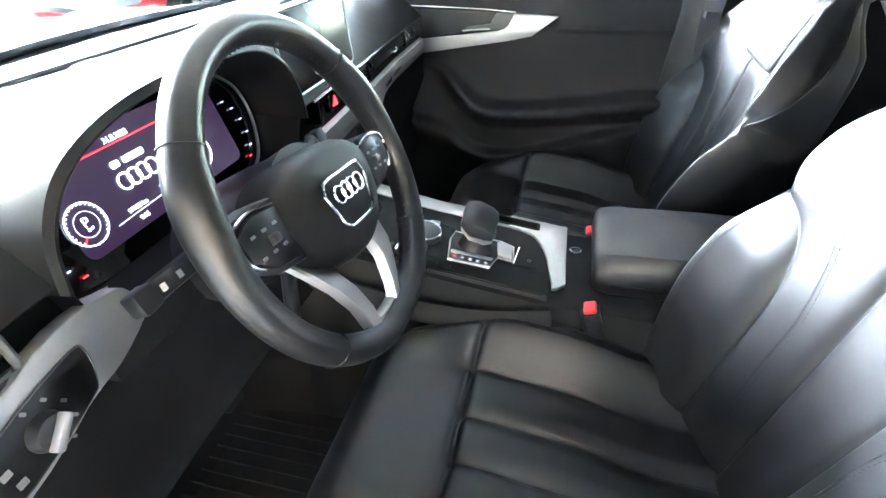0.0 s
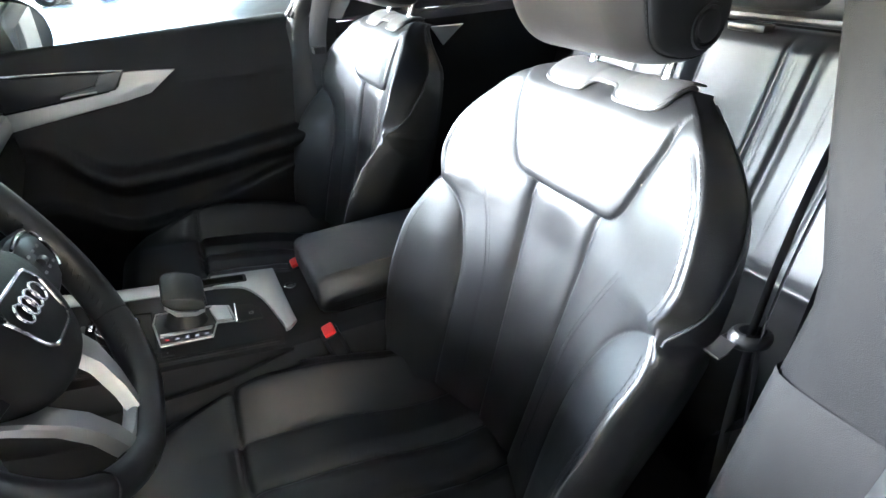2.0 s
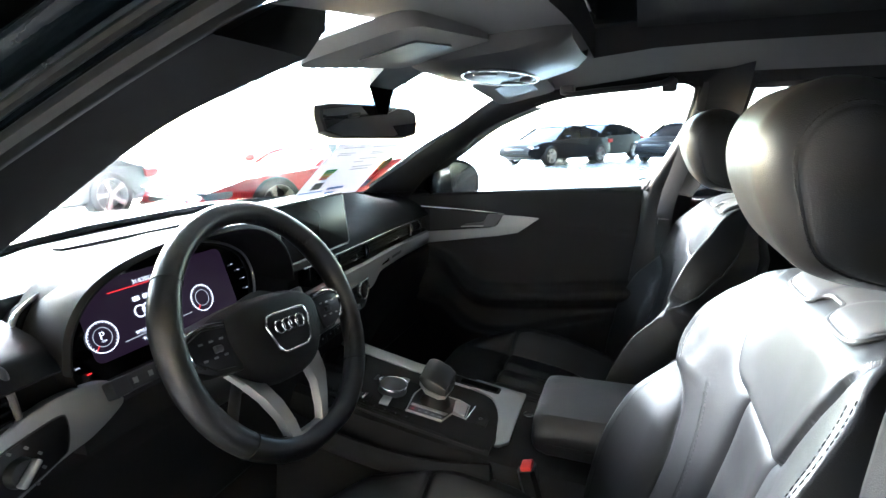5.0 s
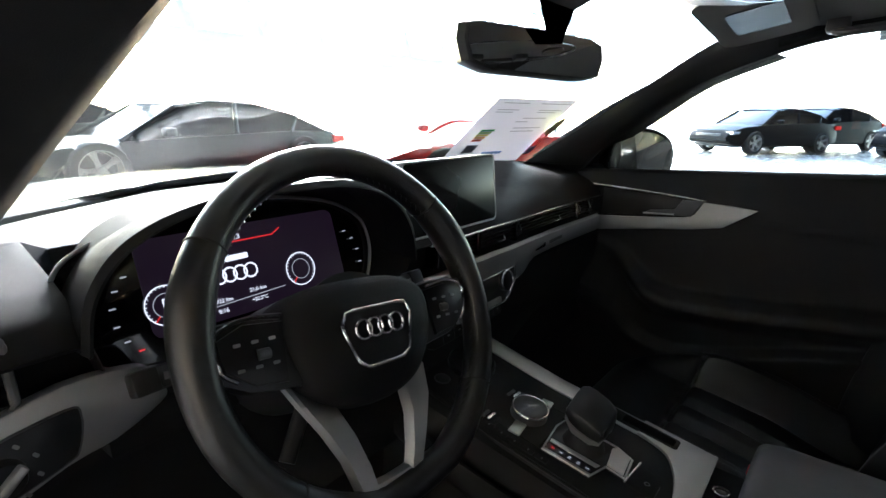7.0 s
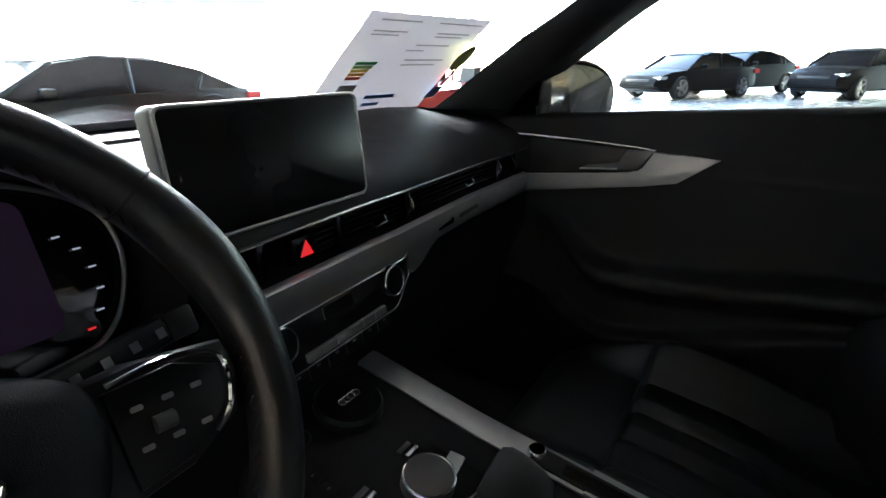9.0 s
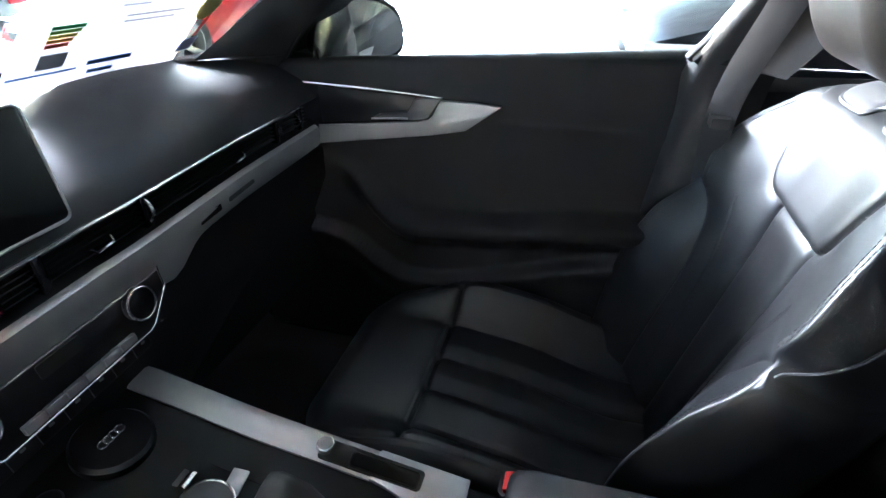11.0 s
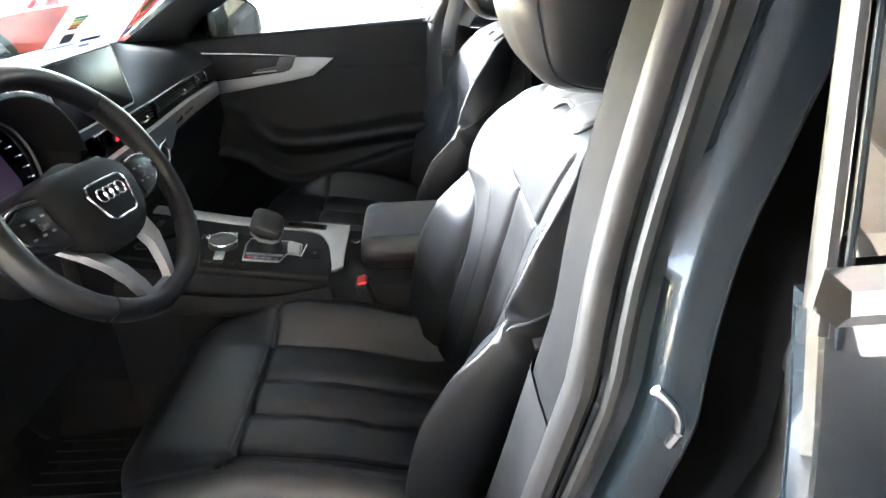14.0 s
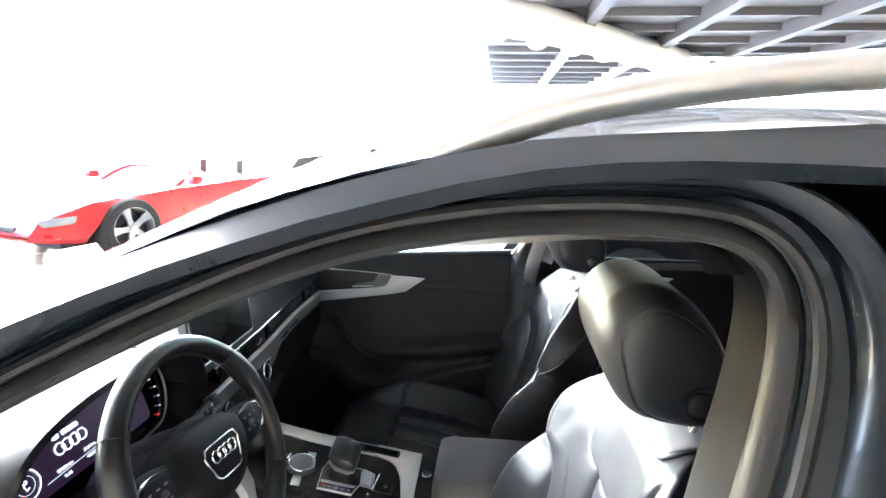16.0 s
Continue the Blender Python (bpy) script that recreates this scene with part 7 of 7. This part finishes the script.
def other_car(name, label, paint, at, turn, low=0.0, open_top=False):
    """A parked car: body with wheel arches, glasshouse, lamps and four wheels. Faces +x before the turn."""
    ob = thing(name, label, "car", (0, 0, 0), "parked cars")
    L = 2.35
    xs = np.linspace(-L, L, 41)
    rows = []
    for x in xs:
        t = x / L
        wid = 0.90 - 0.16 * abs(t) ** 4 * 1.2
        belt = float(np.interp(t, (-1, -0.92, -0.6, 0.0, 0.35, 0.75, 0.95, 1), (0.78, 0.98, 1.0, 0.96, 0.93, 0.86, 0.72, 0.55))) - low
        sill = 0.22 + 0.10 * abs(t) ** 6
        arch = max((math.sqrt(max(0, 0.35 ** 2 - (x - c) ** 2)) for c in (1.42, -1.42)))
        lo = max(sill, 0.30 + arch if arch > 0 else sill)
        rows.append([Vector((x, s * w, z)) for s, w, z in ((-1, wid - 0.05, lo), (-1, wid, lo + 0.05 if lo < 0.5 else lo), (-1, wid, max(belt - 0.22, lo + 0.02)), (-1, wid - 0.05, belt), (-1, wid * 0.6, belt + 0.03), (0, 0, belt + 0.04), (1, wid * 0.6, belt + 0.03), (1, wid - 0.05, belt), (1, wid, max(belt - 0.22, lo + 0.02)), (1, wid, lo + 0.05 if lo < 0.5 else lo), (1, wid - 0.05, lo))])
    part("body", loft(rows), paint, ob, "glossy body")
    if not open_top:
        gh = [(-1.95, 0.99, 0.99), (-1.35, 0.98, 1.28), (-0.75, 0.97, 1.41), (-0.1, 0.96, 1.44), (0.45, 0.94, 1.36), (1.15, 0.90, 0.93)]
        rows = [[Vector((x, s * w, z - low)) for s, w, z in ((-1, 0.82, b), (-1, 0.80 - 0.32 * (t - b) * 1.0, b + (t - b) * 0.92), (-1, 0.5, t), (1, 0.5, t), (1, 0.80 - 0.32 * (t - b), b + (t - b) * 0.92), (1, 0.82, b))] for x, b, t in gh]
        part("glasshouse", loft(rows), CARGLASS, ob, "dark windows")
        rows = [[Vector((x, s * w, z - low)) for s, w, z in ((-1, 0.60, t - 0.01), (-1, 0.45, t + 0.012), (1, 0.45, t + 0.012), (1, 0.60, t - 0.01))] for x, b, t in gh[1:-1]]
        part("roof", loft(rows), paint, ob)
        for s in (-1, 1):
            for (x0, z0), (x1, z1) in (((-0.35, 0.97), (-0.42, 1.38)), ((-1.25, 0.98), (-1.45, 1.22)), ((1.15, 0.93), (0.42, 1.34))):
                part("window_post", tube([(x0, s * 0.83, z0 - low), (x1, s * 0.68, z1 - low)], 0.03, 6), paint, ob)
    else:
        part("windscreen_frame", tube(spline([(0.75, -0.72, 0.9 - low), (0.36, -0.60, 1.12 - low), (0.30, 0, 1.15 - low), (0.36, 0.60, 1.12 - low), (0.75, 0.72, 0.9 - low)], 6), 0.03, 8), paint, ob)
        for s in (-1, 1):
            part("seat", loft([[Vector((-0.55 - 0.15 * (z - 0.6) + a, s * 0.36 + b * w, z)) for a, b in ((0.06, -1), (0.06, 1), (-0.06, 1), (-0.06, -1))] for z, w in ((0.5, 0.24), (0.80, 0.25), (0.84, 0.14), (1.0, 0.13))]), LEATHER, ob)
            part("roll_hoop", tube(spline([(-0.78, s * 0.36 - 0.14, 0.78), (-0.80, s * 0.36 - 0.10, 0.97), (-0.80, s * 0.36 + 0.10, 0.97), (-0.78, s * 0.36 + 0.14, 0.78)], 6), 0.02, 6), SILVER, ob)
    for s in (-1, 1):
        part("headlamp", loft([[Vector((x, s * y, z - low)) for y, z in ((0.50, 0.62), (0.78, 0.66), (0.80, 0.74), (0.52, 0.72))] for x in (1.95, 2.27 - 0.02)]), CHROME, ob, "bright headlamp")
        part("tail_lamp", loft([[Vector((x, s * y, z - low)) for y, z in ((0.45, 0.80), (0.80, 0.80), (0.80, 0.92), (0.45, 0.92))] for x in (-2.10, -2.33)]), RED, ob, "red tail lamp")
        part("door_mirror", boxed((0.55, s * 0.95 - 0.08, 0.97 - low), (0.70, s * 0.95 + 0.08, 1.08 - low), 0.03), paint, ob)
        for x in (1.42, -1.42):
            build_tyre_wheel(ob, Vector((x, s * 0.80, 0.335)), (0, s, 0))
    part("grille", boxed((2.20, -0.45, 0.35), (2.345, 0.45, 0.66 - low), 0.03), HARD, ob, "dark grille")
    part("underbody", boxed((-2.1, -0.72, 0.2), (2.1, 0.72, 0.5), 0.05), HARD, ob)
    ob.matrix_basis = pose(at[0], at[1], 0, 0, 0, turn)
    return ob


CARGLASS = material("dark_car_windows", (0.006, 0.006, 0.007), 0.15, grain=0.1, scale=40, stain=0.3, spec=0.15)
BLACKPAINT = material("black_car_paint", (0.008, 0.008, 0.009), 0.4, coat=0.0, grain=0.1, scale=300, spec=0.06)
REDPAINT = material("red_car_paint", (0.50, 0.008, 0.012), 0.3, coat=0.4, grain=0.1, scale=300)
GREYPAINT = material("dark_grey_car_paint", (0.010, 0.014, 0.014), 0.32, metal=0.1, coat=0.15, grain=0.1, scale=300)
other_car("saloon_car", "black saloon car parked across the floor", BLACKPAINT, (18.6, 2.95), 150, 0.08)
other_car("roadster", "red open roadster with its top down", REDPAINT, (5.8, 4.6), 163, 0.20, True)
other_car("hatchback_car", "dark grey car with red tail lamps beyond the windscreen", GREYPAINT, (2.9, 8.05), 180, 0.26)
other_car("estate_car", "dark green-grey car parked ahead of the windscreen", GREYPAINT, (1.1, 10.6), 178, 0.20)
other_car("black_car", "black car parked close beside the passenger side", BLACKPAINT, (3.5, -2.15), 93)
other_car("far_car", "black car parked far across the floor", BLACKPAINT, (21.0, -1.5), 150)
other_car("far_car", "black car parked far off behind the saloon", BLACKPAINT, (22.0, 1.8), 150)

# darker copy of the cream: shade between the ribs put into the colour
DUSK = material("shaded_cream_plaster", (0.46, 0.435, 0.385), 0.8, grain=0.06, scale=20, stain=0.1)
part("wall_ledge", boxed((-7.5, -30, 4.2), (-7.1, 13.7, 4.5), 0.03), CREAM, wl, smooth=False)
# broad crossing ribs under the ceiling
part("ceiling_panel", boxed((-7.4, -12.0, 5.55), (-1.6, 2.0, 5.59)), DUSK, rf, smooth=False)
for node in (-8.6, -3.95, 0.7):
    for lap, (ex, ey) in enumerate(((-7.5, 1.2), (-7.5, -3.6), (-1.5, 3.2), (-1.5, 0.2))):
        q = Vector((ex, node + ey, 0)) - Vector((-4.65, node, 0))
        m = axes((-4.65, node, 5.17 + 0.005 * lap), (q.x, q.y, 0), (-q.y, q.x, 0))
        part("ceiling_rib", plate([(-0.1, -0.36), (0.5, -0.34), (q.length * 0.5, -0.38), (q.length, -0.62), (q.length, 0.62), (q.length * 0.5, 0.38), (0.5, 0.34), (-0.1, 0.36)], 0.36, m, 0.03), CREAM, rf)

# wheel on its display stand
ds = thing("display_stand", "dark display stand with a sheet holder", "display stand", (-2.47, -1.35, 0.0))
part("stand_body", boxed((-2.72, -1.95, 0.0), (-2.24, -0.80, 1.60), 0.03), HARD, ds)
part("stand_shelf", boxed((-2.77, -2.0, 1.58), (-2.20, -0.75, 1.625), 0.01), HARD, ds)
part("sheet_holder", plate(rounded(0.30, 0.21, 0.01), 0.006, axes((-2.232, -1.27, 1.20), (0, 1, 0), (0, 0, 1)), 0.001), PAPER, ds, "white sheet in a clear holder")
part("holder_band", plate(rounded(0.28, 0.035, 0.004), 0.004, axes((-2.224, -1.27, 1.275), (0, 1, 0), (0, 0, 1))), HARD_GREY, ds)
tw = thing("alloy_wheel", "silver five-spoke alloy wheel with tyre on the stand", "wheel", (-2.47, -1.30, 1.625), "display wheels")
build_tyre_wheel(tw, Vector((-2.47, -1.30, 1.96)), (1, 0, 0))
rk = thing("wheel_rack", "dark rack carrying alloy wheels behind the car", "rack", (-0.6, -5.2, 0.0))
part("rack_shelf", boxed((-2.6, -5.6, 1.05), (1.6, -5.0, 1.12), 0.01), HARD, rk)
for x in (-2.5, -0.5, 1.5):
    part("rack_post", boxed((x - 0.03, -5.55, 0.0), (x + 0.03, -5.05, 1.06), 0.005), HARD, rk)
for k in range(5):
    dw = thing("alloy_wheel", "silver alloy wheel with tyre standing on the rack", "wheel", (-2.2 + 0.85 * k, -5.3, 1.12), "display wheels")
    build_tyre_wheel(dw, Vector((-2.2 + 0.85 * k, -5.3, 1.457)), (0, 1, 0))

# roof truss and duct beyond the windscreen
tr = tagged(new("roof_truss"), "white steel lattice truss under the roof edge", "roof truss", kind="structure")
part("lower_chord", boxed((-14, 13.8, 2.45), (30, 14.1, 2.95), 0.02), WHITE, tr, smooth=False)
part("upper_chord", boxed((-14, 13.8, 5.6), (30, 14.1, 5.95), 0.02), WHITE, tr, smooth=False)
for k in range(22):
    x = -14 + 2.0 * k
    part("brace", tube([(x, 13.95, 2.9), (x + 1.0, 13.95, 5.7)], 0.14, 8), WHITE, tr)
    part("brace", tube([(x + 2.0, 13.95, 2.9), (x + 1.0, 13.95, 5.7)], 0.14, 8), WHITE, tr)
du = thing("air_duct", "pale round ventilation duct under the ceiling", "air duct", (16.0, -0.8, 4.3))
part("duct_pipe", tube([(10.0, 6.4, 4.9), (13.4, 3.1, 4.9), (16.15, -0.8, 4.9), (24.3, -7.6, 4.9), (34.0, -15.0, 4.9)], 0.55, 28), WHITE, du)
for k in range(9):
    p = Vector((13.4, 3.1, 4.9)).lerp(Vector((24.3, -7.6, 4.9)), k / 8)
    part("duct_collar", tube([p, p + Vector((0.08, -0.08, 0))], 0.575, 28), WHITE, du)
